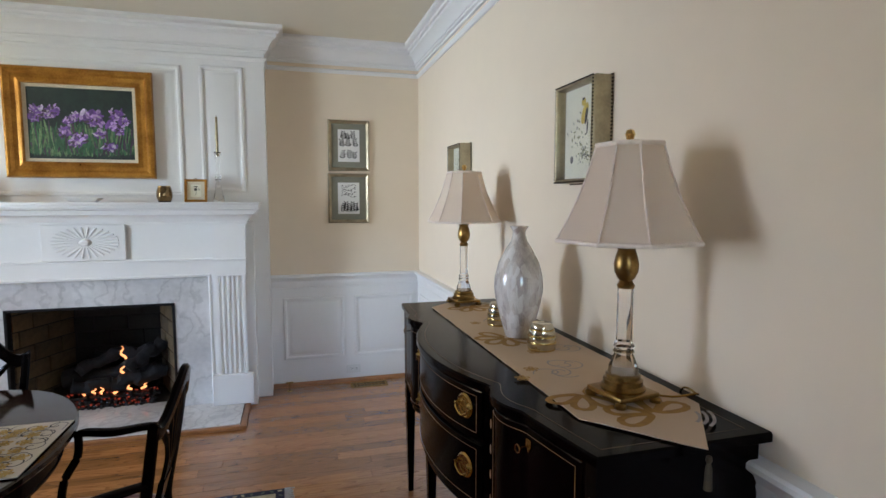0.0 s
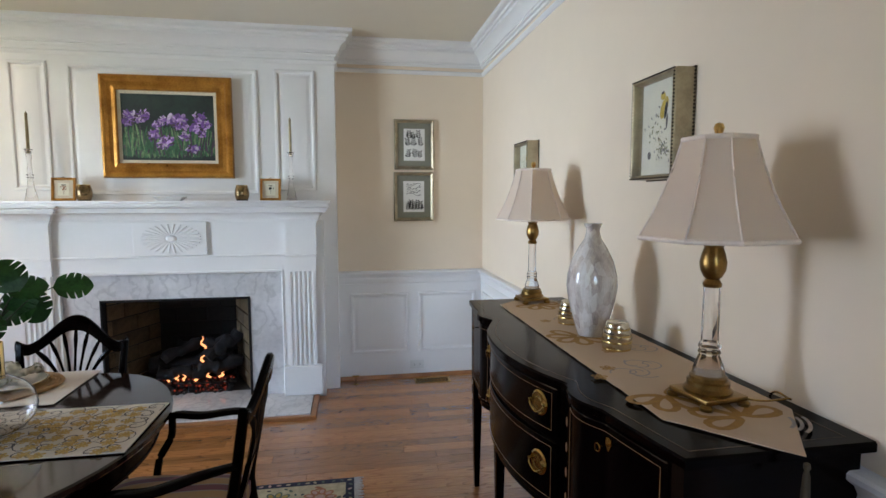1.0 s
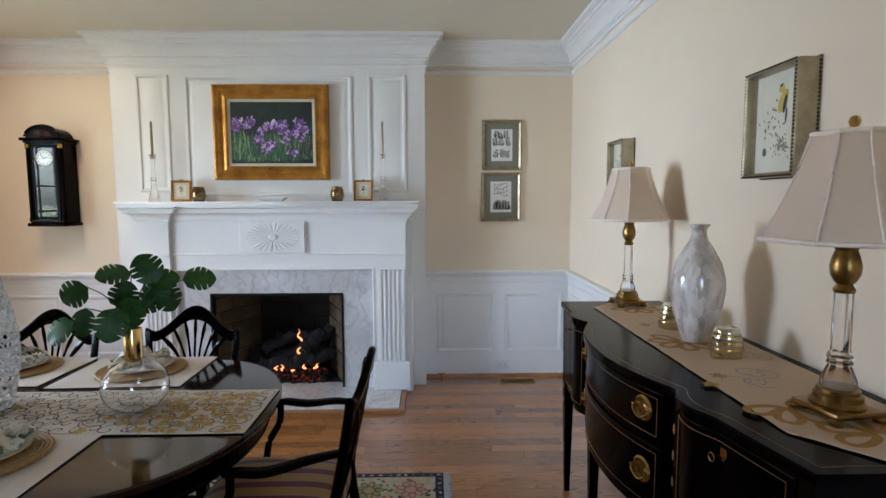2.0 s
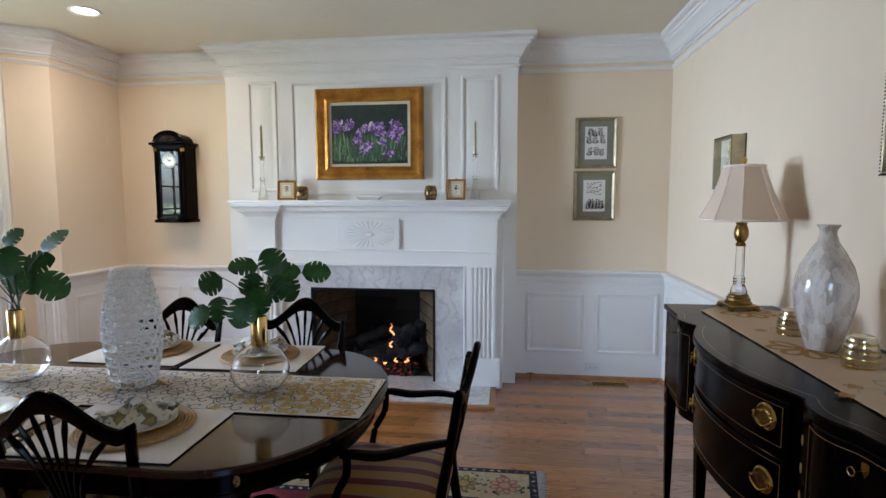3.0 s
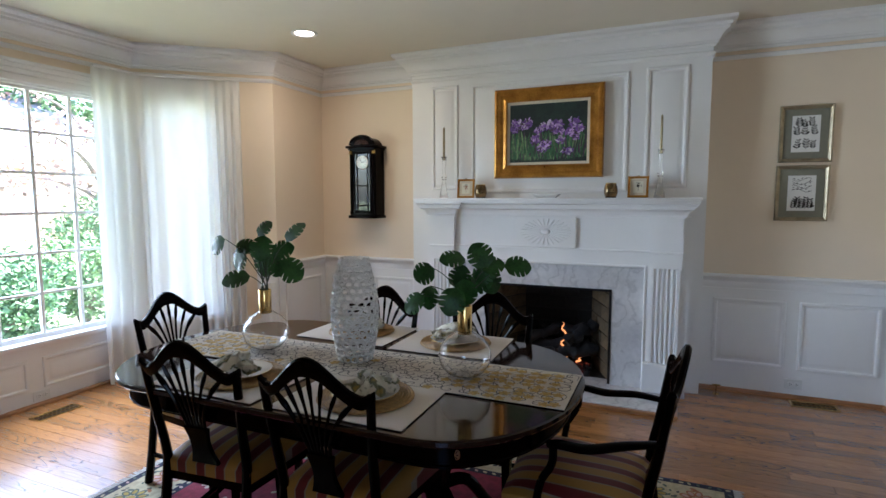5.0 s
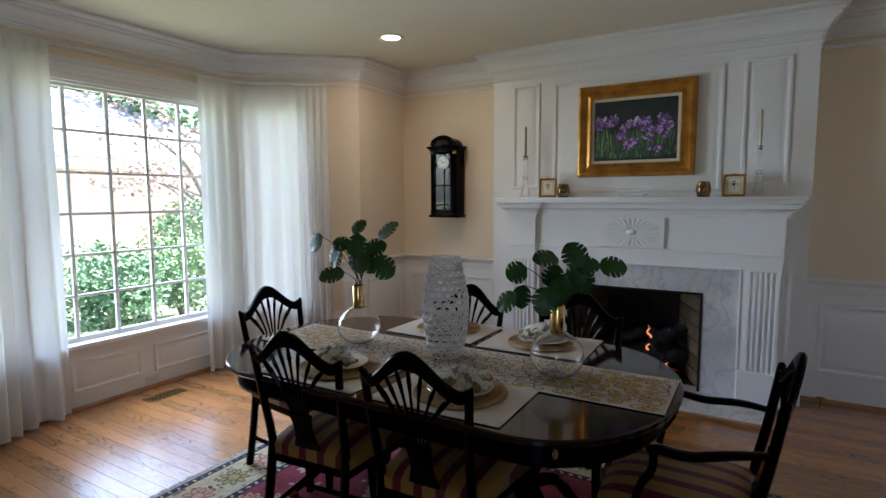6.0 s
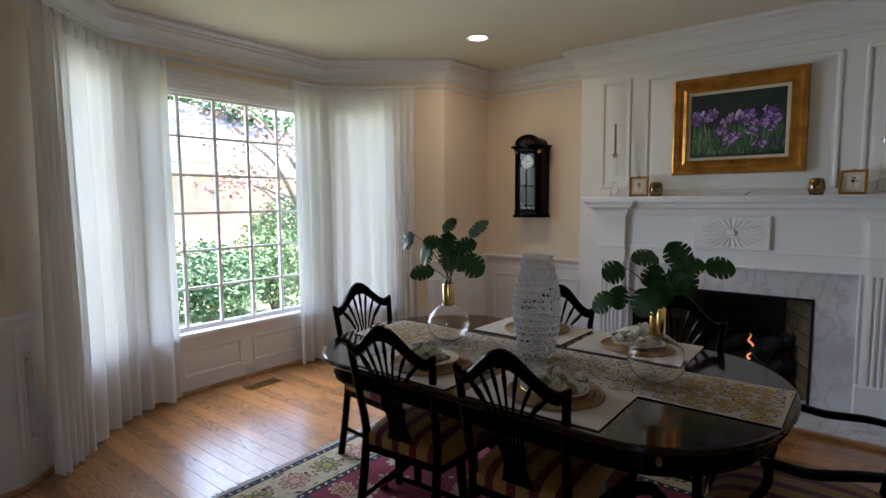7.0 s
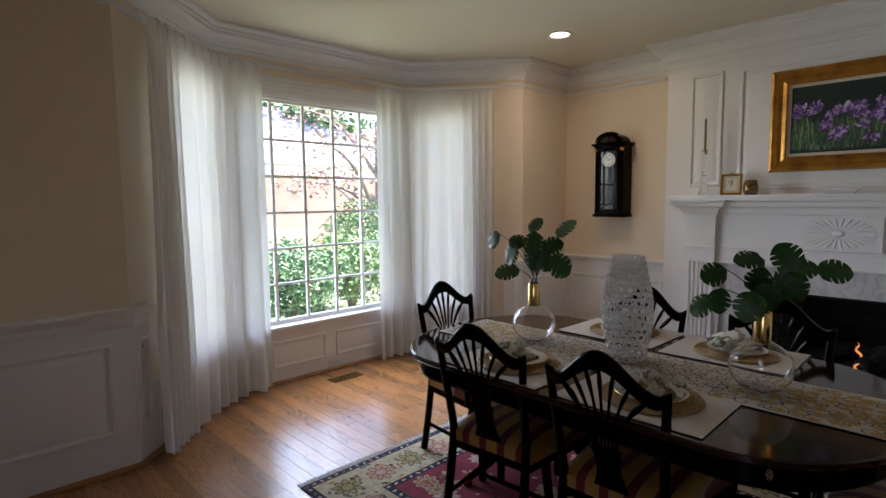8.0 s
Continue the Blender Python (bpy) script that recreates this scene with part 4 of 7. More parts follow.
def table_lamp(at, turn):
    lamp = thing("table_lamp", "crystal and brass table lamp with a cream panelled silk shade", "table lamp", "lamps on the sideboard")
    lamp.matrix_world = pose(at[0], at[1], RZ + 0.0045, 0, 0, turn)
    bm = bmesh.new()
    box(bm, -0.064, 0.064, -0.064, 0.064, 0.012, 0.026, bevel=0.004, seg=2)
    for sx in (-1, 1):
        for sy in (-1, 1):
            lathe(bm, [(0, 0), (0.014, 0.0), (0.016, 0.008), (0.011, 0.014), (0, 0.015)], 12, m=pose(sx * 0.056, sy * 0.056, 0))
    lathe(bm, [(0.0, 0.026), (0.056, 0.026), (0.058, 0.032), (0.050, 0.040), (0.050, 0.052), (0.044, 0.056), (0.044, 0.064), (0.036, 0.068), (0, 0.069)], 32)
    part("base", bm, M_DARKBRASS, lamp, "footed brass base")

    def flute(a):
        return 1 - 0.07 * abs(math.sin(4 * a))
    bm = lathe(bmesh.new(), [(0, 0.069), (0.038, 0.069), (0.036, 0.085), (0.026, 0.112), (0.023, 0.118), (0.027, 0.124), (0.023, 0.132), (0.027, 0.138), (0.024, 0.146), (0.0205, 0.152),
                             (0.0195, 0.27), (0.0195, 0.290), (0, 0.290)], 32, squash=flute)
    part("crystal_column", bm, M_GLASS, lamp, "fluted clear crystal column", smooth=25)
    bm = lathe(bmesh.new(), [(0, 0.288), (0.021, 0.288), (0.023, 0.296), (0.019, 0.302), (0.016, 0.308), (0.022, 0.314), (0.030, 0.330), (0.032, 0.350), (0.027, 0.372), (0.022, 0.386), (0.026, 0.394), (0.020, 0.395), (0.012, 0.392), (0.011, 0.42), (0, 0.42)],
               32, squash=lambda a: 1 - 0.035 * abs(math.sin(3 * a)))
    part("tulip_socket", bm, M_DARKBRASS, lamp, "bulbous brass tulip")
    bm = tube(bmesh.new(), [(0, 0, 0.42), (0, 0, 0.652)], 0.004, 6)
    tube(bm, [(-0.07, 0, 0.645), (0.07, 0, 0.645)], 0.0022, 5)
    part("harp", bm, M_BRASS, lamp)
    bm = lathe(bmesh.new(), [(0, 0.688), (0.009, 0.684), (0.0125, 0.674), (0.009, 0.663), (0.005, 0.658), (0.008, 0.650), (0, 0.648)], 18)
    part("finial", bm, M_GOLD, lamp, "round gold finial")
    n = 10
    rings = []
    for i in range(n + 1):
        v = i / n
        r = 0.073 + (0.158 - 0.073) * (v + 0.10 * math.sin(math.pi * v) * -1.0)
        rings.append(shade_ring(r, 0.50, 0.647 - 0.238 * v))
    bm = bmesh.new()
    vr_ = [[bm.verts.new(p) for p in r] for r in rings]
    for a, b in zip(vr_, vr_[1:]):
        for k in range(8):
            bm.faces.new((a[k], b[k], b[(k + 1) % 8], a[(k + 1) % 8]))
    sh = part("shade", bm, M_SHADE, lamp, "cream silk shade with eight panels", smooth=25)
    so = sh.modifiers.new("thick", 'SOLIDIFY')
    so.thickness = 0.0018
    bm = bmesh.new()
    for k in range(8):
        part("seam", tube(bmesh.new(), [r[k] * 1.003 for r in rings], 0.0028, 6), M_PIPE, sh)
    for r, rad in ((rings[0], 0.006), (rings[-1], 0.006)):
        q = [r[k % 8] for k in range(9)]
        part("piping", tube(bmesh.new(), q, rad, 8), M_PIPE, sh)
    return lamp


table_lamp((0.385, 1.245), 8)
lamp_b = table_lamp((0.385, 2.585), 4)
# flex of the lamp
bm = tube(bmesh.new(), curve([(0.44, 1.25, RZ + 0.012), (0.50, 1.20, RZ + 0.012), (0.535, 1.16, RZ + 0.03), (0.56, 1.18, RZ + 0.02), (0.575, 1.25, RZ + 0.01), (0.588, 1.30, 0.90)], 6), 0.0028, 6)
tagged(part("lamp_cord", bm, M_BRASS, None, "thin brown lamp cord behind the sideboard runner"), category="cord")

# mother-of-pearl vase
M_PEARL = mat("mother_of_pearl", (0.62, 0.50, 0.43), 0.16, noise_scale=9, var=0.25, color2=(0.80, 0.70, 0.63), coat=0.6, stretch=(3, 3, 0.9), bump=0.05)
nt = M_PEARL.node_tree
vo = nt.nodes.new("ShaderNodeTexVoronoi")
vo.inputs["Scale"].default_value = 55
tcv = nt.nodes.new("ShaderNodeTexCoord")
mpv = nt.nodes.new("ShaderNodeMapping")
mpv.inputs["Scale"].default_value = (1, 1, 0.4)
nt.links.new(tcv.outputs["Object"], mpv.inputs[0])
nt.links.new(mpv.outputs[0], vo.inputs["Vector"])
mxp = nt.nodes.new("ShaderNodeMixRGB")
mxp.blend_type = 'OVERLAY'
mxp.inputs[0].default_value = 0.42
bs = nt.nodes["Principled BSDF"]
nt.links.new(bs.inputs["Base Color"].links[0].from_socket, mxp.inputs[1])
bwp = nt.nodes.new("ShaderNodeRGBToBW")
nt.links.new(vo.outputs["Color"], bwp.inputs[0])
nt.links.new(bwp.outputs[0], mxp.inputs[2])
hs = nt.nodes.new("ShaderNodeHueSaturation")
hs.inputs["Saturation"].default_value = 0.55
nt.links.new(mxp.outputs[0], hs.inputs["Color"])
nt.links.new(hs.outputs[0], bs.inputs["Base Color"])
bm = lathe(bmesh.new(), [(0, 0), (0.046, 0), (0.050, 0.006), (0.066, 0.06), (0.084, 0.13), (0.092, 0.185), (0.090, 0.225), (0.076, 0.280), (0.050, 0.330), (0.031, 0.360), (0.024, 0.385),
                         (0.024, 0.398), (0.033, 0.412), (0.034, 0.416), (0.029, 0.416), (0.020, 0.398), (0.018, 0.36), (0, 0.36)], 48)
vase = part("vase", bm, M_PEARL, None, "bottle-shaped vase of pale mother-of-pearl mosaic on the runner", smooth=50)
tagged(vase, category="vase").location = (0.385, 1.915, RZ + 0.0045)
M_MERC = mat("mercury_glass", (0.66, 0.62, 0.50), 0.14, 1.0, noise_scale=25, var=0.3, bump=0.05)
M_MERCG = mat("gold_band", (0.62, 0.46, 0.18), 0.2, 1.0, noise_scale=25, var=0.25)


def votive(at):
    v = thing("votive_holder", "ribbed mercury-glass votive holder with gold bands", "candle holder", "votives on the sideboard")
    v.location = (at[0], at[1], RZ + 0.0045)
    prof = [(0, 0), (0.044, 0), (0.049, 0.010), (0.051, 0.024), (0.046, 0.026), (0.050, 0.036), (0.049, 0.046), (0.044, 0.048), (0.046, 0.058), (0.044, 0.068), (0.039, 0.070), (0.040, 0.080), (0.037, 0.090), (0.034, 0.092), (0.030, 0.089), (0, 0.088)]
    part("glass_cup", lathe(bmesh.new(), prof, 36), M_MERC, v, smooth=50)
    for z, r in ((0.025, 0.0485), (0.047, 0.0465), (0.069, 0.0415), (0.003, 0.046)):
        part("gold_band", lathe(bmesh.new(), [(r - 0.004, z - 0.005), (r + 0.0012, z - 0.003), (r + 0.0016, z), (r + 0.0012, z + 0.003), (r - 0.004, z + 0.005)], 36), M_MERCG, v)


votive((0.39, 1.725))
votive((0.385, 2.11))

# ---- dining table ----
TX0, TX1, TYC, TB, TE = -3.19, -1.12, 1.90, 0.605, 0.44
TZ = 0.760


def table_outline(ins=0.0, n=24):
    pts = []
    for i in range(n + 1):
        t = -math.pi / 2 + math.pi * i / n
        pts.append((TX1 - TE + (TE - ins) * math.cos(t), TYC + (TB - ins) * math.sin(t)))
    for i in range(n + 1):
        t = math.pi / 2 + math.pi * i / n
        pts.append((TX0 + TE + (TE - ins) * math.cos(t), TYC + (TB - ins) * math.sin(t)))
    return pts


M_TOP = mat("polished_table_top", (0.014, 0.007, 0.005), 0.07, noise_scale=4, var=0.5, spec=0.5, color2=(0.028, 0.012, 0.008), stretch=(1, 6, 1))
table = thing("dining_table", "black polished oval dining table with an inlaid apron", "table")
bm = bmesh.new()
o = [table_outline(i) for i in (0.004, 0.0, 0.0, 0.006)]
zs = (0.732, 0.738, 0.752, TZ - 0.003)
rows = [[bm.verts.new((x, y, z)) for x, y in r] for r, z in zip(o, zs)]
for a, b in zip(rows, rows[1:]):
    for k in range(len(a)):
        bm.faces.new((a[k], a[(k + 1) % len(a)], b[(k + 1) % len(a)], b[k]))
bm.faces.new(rows[-1])
bm.faces.new(list(reversed(rows[0])))
part("tabletop", bm, M_TOP, table, smooth=30)
bm = slab(bmesh.new(), table_outline(0.05), 0.645, 0.732)
part("apron", bm, M_BLACK, table, smooth=30)
for x, y, a in ((-1.43, 1.381, 16), (-2.88, 1.381, -16)):
    bm = lathe(bmesh.new(), [(0, 0.003), (0.012, 0.002), (0.018, 0)], 16)
    bmesh.ops.scale(bm, vec=(1, 1.5, 1), verts=bm.verts)
    q = part("oval_medallion", bm, M_INLAY, table, "oval satinwood medallion")
    q.matrix_local = pose(x, y, 0.69, 90, 0, a)
    bm = bmesh.new()
    for k in range(8):
        t = k * math.pi / 4
        tube(bm, [(0.004 * math.cos(t), 0.006 * math.sin(t), 0.003), (0.012 * math.cos(t), 0.018 * math.sin(t), 0.003)], [0.0008, 0.002], 5)
    part("medallion_petals", bm, M_BLACK, q)
bm = tube(bmesh.new(), [(x, y, 0.655) for x, y in table_outline(0.049)] + [(*table_outline(0.049)[0], 0.655)], 0.003, 5)
part("apron_bead", bm, M_BLACK, table)
for px in (-1.72, -2.58):
    bm = lathe(bmesh.new(), [(0, 0.20), (0.045, 0.20), (0.055, 0.24), (0.040, 0.27), (0.065, 0.34), (0.070, 0.40), (0.045, 0.48), (0.038, 0.56), (0.055, 0.60), (0.07, 0.645), (0, 0.645)], 24, m=pose(px, TYC, 0))
    ped = part("pedestal", bm, M_BLACK, table)
    for k in range(4):
        t = math.pi / 4 + k * math.pi / 2
        c, s = math.cos(t), math.sin(t)
        pts = curve([(px + r * c, TYC + r * s, z) for r, z in ((0.04, 0.27), (0.14, 0.26), (0.25, 0.13), (0.36, 0.045))], 5)
        part("splayed_foot", tube(bmesh.new(), pts, [0.030 - 0.012 * i / 15 for i in range(16)], 8), M_BLACK, ped)
        part("brass_toe", B(-0.02, 0.03, -0.016, 0.016, 0.009, 0.055, bevel=0.006, m=pose(px + 0.365 * c, TYC + 0.365 * s, 0, 0, 0, math.degrees(t))), M_BRASS, ped)

# table runner
M_RUN = cloth_mat("oatmeal_runner", (0.66, 0.60, 0.52), 0.03, 0, 600)
M_RUNG = mat("grey_scroll_thread", (0.10, 0.092, 0.098), 0.8, noise_scale=80, var=0.2)
M_RUNO = mat("gold_flower_thread", (0.52, 0.34, 0.10), 0.75, noise_scale=80, var=0.25)
tr = thing("table_runner", "oatmeal table runner embroidered with grey scrolls and gold flowers", "runner")
rx0, rx1, ry0, ry1, rz = -3.095, -1.150, 1.690, 2.078, TZ
part("cloth", B(rx0, rx1, ry0, ry1, rz, rz + 0.004, bevel=0.001), M_RUN, tr, smooth=0)
part("backing", B(rx0 - 0.002, rx1 + 0.002, ry0 - 0.002, ry1 + 0.002, rz - 0.002, rz + 0.0006), M_BLACK, tr, "dark backing edge", smooth=0)
rnd = random.Random(8)
bg, bo = bmesh.new(), bmesh.new()
zz = rz + 0.0048
ix = 0
x = rx0 + 0.05
while x < rx1 - 0.03:
    iy = 0
    y = ry0 + 0.035
    while y < ry1 - 0.02:
        cx, cy = x + rnd.uniform(-0.012, 0.012), y + rnd.uniform(-0.012, 0.012)
        s = 1 if (ix + iy) % 2 else -1
        a0 = rnd.uniform(0, 6.28)
        n = 13
        r0 = rnd.uniform(0.026, 0.036)
        pts = [(cx + (r0 - r0 * 0.075 * i) * math.cos(a0 + s * i * 0.5), cy + (r0 - r0 * 0.075 * i) * math.sin(a0 + s * i * 0.5)) for i in range(n)]
        pts = [(max(rx0 + 0.006, min(rx1 - 0.006, p)), max(ry0 + 0.006, min(ry1 - 0.006, q))) for p, q in pts]
        ribbon(bg, pts, [0.0030 + 0.0022 * math.sin(math.pi * i / (n - 1)) for i in range(n)], zz)
        tail = [(cx + r0 * (1 + 0.3 * i) * math.cos(a0 - s * i * 0.35), cy + r0 * (1 + 0.3 * i) * math.sin(a0 - s * i * 0.35)) for i in range(5)]
        tail = [(max(rx0 + 0.006, min(rx1 - 0.006, p)), max(ry0 + 0.006, min(ry1 - 0.006, q))) for p, q in tail]
        ribbon(bg, tail, [0.004 - 0.0005 * i for i in range(5)], zz)
        if rnd.random() < (0.9 if abs(cx + 1.38) < 0.18 or abs(cx + 2.83) < 0.18 else 0.06):
            for k in range(5):
                ribbon(bo, petal(cx + 0.012, cy - 0.01, k * 1.256 + a0, 0.002, 0.021, 0.012, 8), 0.0065, zz + 0.0004, True)
        y += 0.052
        iy += 1
    x += 0.050
    ix += 1
tagged(part("grey_scroll", bg, M_RUNG, tr), kind="stuff")
tagged(part("gold_flower", bo, M_RUNO, tr), kind="stuff")

# ---- place settings ----
M_MAT = cloth_mat("pale_cloth_placemat", (0.66, 0.60, 0.54), 0.05, 0, 700)
M_RATTAN = mat("woven_rattan", (0.33, 0.19, 0.06), 0.55, noise_scale=70, var=0.4, bump=0.4, bump_scale=260)
M_CHINA = mat("cream_china", (0.68, 0.64, 0.58), 0.12, noise_scale=6, var=0.04, coat=0.5)
M_RIM = mat("gold_rim", (0.60, 0.42, 0.14), 0.2, 1.0, noise_scale=30, var=0.2)
M_NAPK = mat("floral_napkin", (0.62, 0.57, 0.47), 0.85, noise_scale=16, var=0.5, color2=(0.62, 0.60, 0.50), bump=0.3, bump_scale=120)
nt = M_NAPK.node_tree
vo = nt.nodes.new("ShaderNodeTexNoise")
vo.inputs["Scale"].default_value = 26
tcv = nt.nodes.new("ShaderNodeTexCoord")
nt.links.new(tcv.outputs["Object"], vo.inputs["Vector"])
cr = nt.nodes.new("ShaderNodeValToRGB")
cr.color_ramp.interpolation = 'EASE'
cr.color_ramp.elements[0].color, cr.color_ramp.elements[0].position = (0.62, 0.58, 0.48, 1), 0.50
cr.color_ramp.elements[1].color, cr.color_ramp.elements[1].position = (0.15, 0.16, 0.10, 1), 0.60
e_ = cr.color_ramp.elements.new(0.74)
e_.color = (0.36, 0.27, 0.09, 1)
nt.links.new(vo.outputs["Fac"], cr.inputs[0])
nt.links.new(cr.outputs[0], nt.nodes["Principled BSDF"].inputs["Base Color"])

pm = part("placemat", B(-0.262, 0.262, -0.20, 0.20, 0, 0.0035, bevel=0.0012), M_MAT, None, "pale cloth placemat on the table")
tagged(pm, category="placemat", group="placemats")
ch = thing("charger", "round woven rattan charger on a placemat", "charger", "chargers")
bm = lathe(bmesh.new(), [(0, 0.001), (0.17, 0.001), (0.178, 0.004), (0.172, 0.007), (0, 0.006)], 48)
part("disc", bm, M_RATTAN, ch)
for k in range(11):
    r = 0.062 + k * 0.0108
    bm = bmesh.new()
    pts = [(r * math.cos(t * math.pi / 24), r * math.sin(t * math.pi / 24), 0.007 + 0.0012 * (t % 2)) for t in range(49)]
    part("coil", tube(bm, pts, 0.0052, 6, caps=False), M_RATTAN, ch)
pl = thing("dinner_plate", "cream china plate with a gold rim on a charger", "plate", "dinner plates")
bm = lathe(bmesh.new(), [(0, 0.0), (0.075, 0.0), (0.085, 0.004), (0.124, 0.016), (0.1255, 0.018), (0.122, 0.0185), (0.083, 0.0085), (0.074, 0.006), (0, 0.006)], 48)
part("plate_body", bm, M_CHINA, pl, smooth=50)
part("gold_rim", lathe(bmesh.new(), [(0.119, 0.0178), (0.1258, 0.0186), (0.1268, 0.0172), (0.122, 0.0155)], 48), M_RIM, pl)
np_ = thing("napkin", "patterned cloth napkin tied in a loose knot on a plate", "napkin", "napkins")
bm = bmesh.new()
for sgn in (-1, 1):
    q = bmesh.ops.create_icosphere(bm, subdivisions=4, radius=1.0)["verts"]
    for v in q:
        u = v.co.copy()
        w = 0.35 + 0.65 * abs(u.x)
        v.co = Vector((sgn * 0.058 + u.x * 0.066, u.y * 0.052 * w + 0.008 * math.sin(u.x * 9), 0.030 + u.z * 0.030 * w))
        v.co += 0.012 * noise.noise_vector(v.co * 38 + Vector((sgn * 5, 0, 0))) + 0.005 * noise.noise_vector(v.co * 110)
        v.co.z = max(v.co.z, 0.0005)
part("folds", bm, M_NAPK, np_, smooth=75)
bm = bmesh.new()
q = bmesh.ops.create_icosphere(bm, subdivisions=4, radius=1.0)["verts"]
for v in q:
    v.co = Vector((v.co.x * 0.030, v.co.y * 0.036, 0.056 + v.co.z * 0.026))
    v.co += 0.013 * noise.noise_vector(v.co * 46 + Vector((2, 7, 0)))
part("knot", bm, M_NAPK, np_, smooth=75)
for k in range(3):
    bm = bmesh.new()
    a = -0.5 + 0.5 * k
    n = 12
    grid = []
    for i in range(n + 1):
        u = i / n
        row = []
        for j in range(5):
            w = (j / 4 - 0.5) * (0.03 + 0.05 * u)
            r = 0.02 + 0.10 * u
            px, py = r * math.sin(a) + w * math.cos(a), -r * math.cos(a) + w * math.sin(a)
            row.append(bm.verts.new((px, py, 0.060 - 0.038 * u + 0.010 * math.sin(j * 1.9 + k + 4 * u) + 0.012 * math.sin(math.pi * u))))
        grid.append(row)
    for p, q in zip(grid, grid[1:]):
        for j in range(4):
            bm.faces.new((p[j], p[j + 1], q[j + 1], q[j]))
    tl_ = part("tail", bm, M_NAPK, np_, smooth=75)
    so = tl_.modifiers.new("thick", 'SOLIDIFY')
    so.thickness = 0.0015
places = [(-1.850, 1.520, 0, 3), (-2.440, 1.520, 0, -5), (-1.82, 2.325, 180, 4), (-2.38, 2.350, 180, -3)]
for i, (x, y, a, j) in enumerate(places):
    hold = [pose(x, y, TZ, 0, 0, a + j * 0.3), pose(x + 0.012, y + 0.01, TZ + 0.0035, 0, 0, j * 7), pose(x + 0.012, y + 0.01, TZ + 0.0155, 0, 0, j * 3), pose(x + 0.01, y + 0.015, TZ + 0.0235, 0, 0, a + j * 9 + 20)]
    for ob, m in zip((pm, ch, pl, np_), hold):
        if i == 0:
            ob.matrix_world = m
        else:
            copy_thing(ob, m)

# ---- glass vases with monstera stems ----
M_LEAF = mat("monstera_leaf", (0.016, 0.066, 0.013), 0.4, noise_scale=12, var=0.5, spec=0.3, color2=(0.040, 0.140, 0.026), bump=0.1, bump_scale=60, rand=0.25)
M_STEM = mat("leaf_stem", (0.03, 0.05, 0.015), 0.5, noise_scale=20, var=0.3)


def leaf_bm(s, seed):
    """A broad heart-shaped leaf with narrow slits from the edge, arched along its rib."""
    rnd = random.Random(seed)
    bm = bmesh.new()
    n = 34
    cuts = {9 + 7 * k + rnd.choice((0, 0, 1)) for k in range(3)}
    rib = [bm.verts.new((0, s * i / n, 0)) for i in range(n + 1)]
    for sg in (-1, 1):
        cols = [rib]
        for u in (0.4, 0.72, 1.0):
            col = []
            for i in range(n + 1):
                t = i / n
                w = 0.47 * s * math.sin(math.pi * min(1, 0.16 + 0.84 * t)) ** 0.62
                cut = i in cuts
                k = 0.45 + 0.05 * u if cut and u > 0.5 else u
                sweep_y = 0.20 * u * (1 - t) - 0.24 * u * max(0, 0.3 - t)
                col.append(bm.verts.new((sg * w * k, s * (t + sweep_y * (k / u)), 0)))
            cols.append(col)
        for c0, c1 in zip(cols, cols[1:]):
            for i in range(n):
                q = (c0[i], c0[i + 1], c1[i + 1], c1[i])
                bm.faces.new(q if sg < 0 else tuple(reversed(q)))
    for v in bm.verts:
        u, w = v.co.y / s, v.co.x / s
        v.co.z += s * (0.12 * u - 0.30 * u * u - 0.40 * w * w + 0.16 * abs(w)) + 0.012 * s * math.sin(w * 16 + seed)
    bmesh.ops.recalc_face_normals(bm, faces=bm.faces)
    return bm


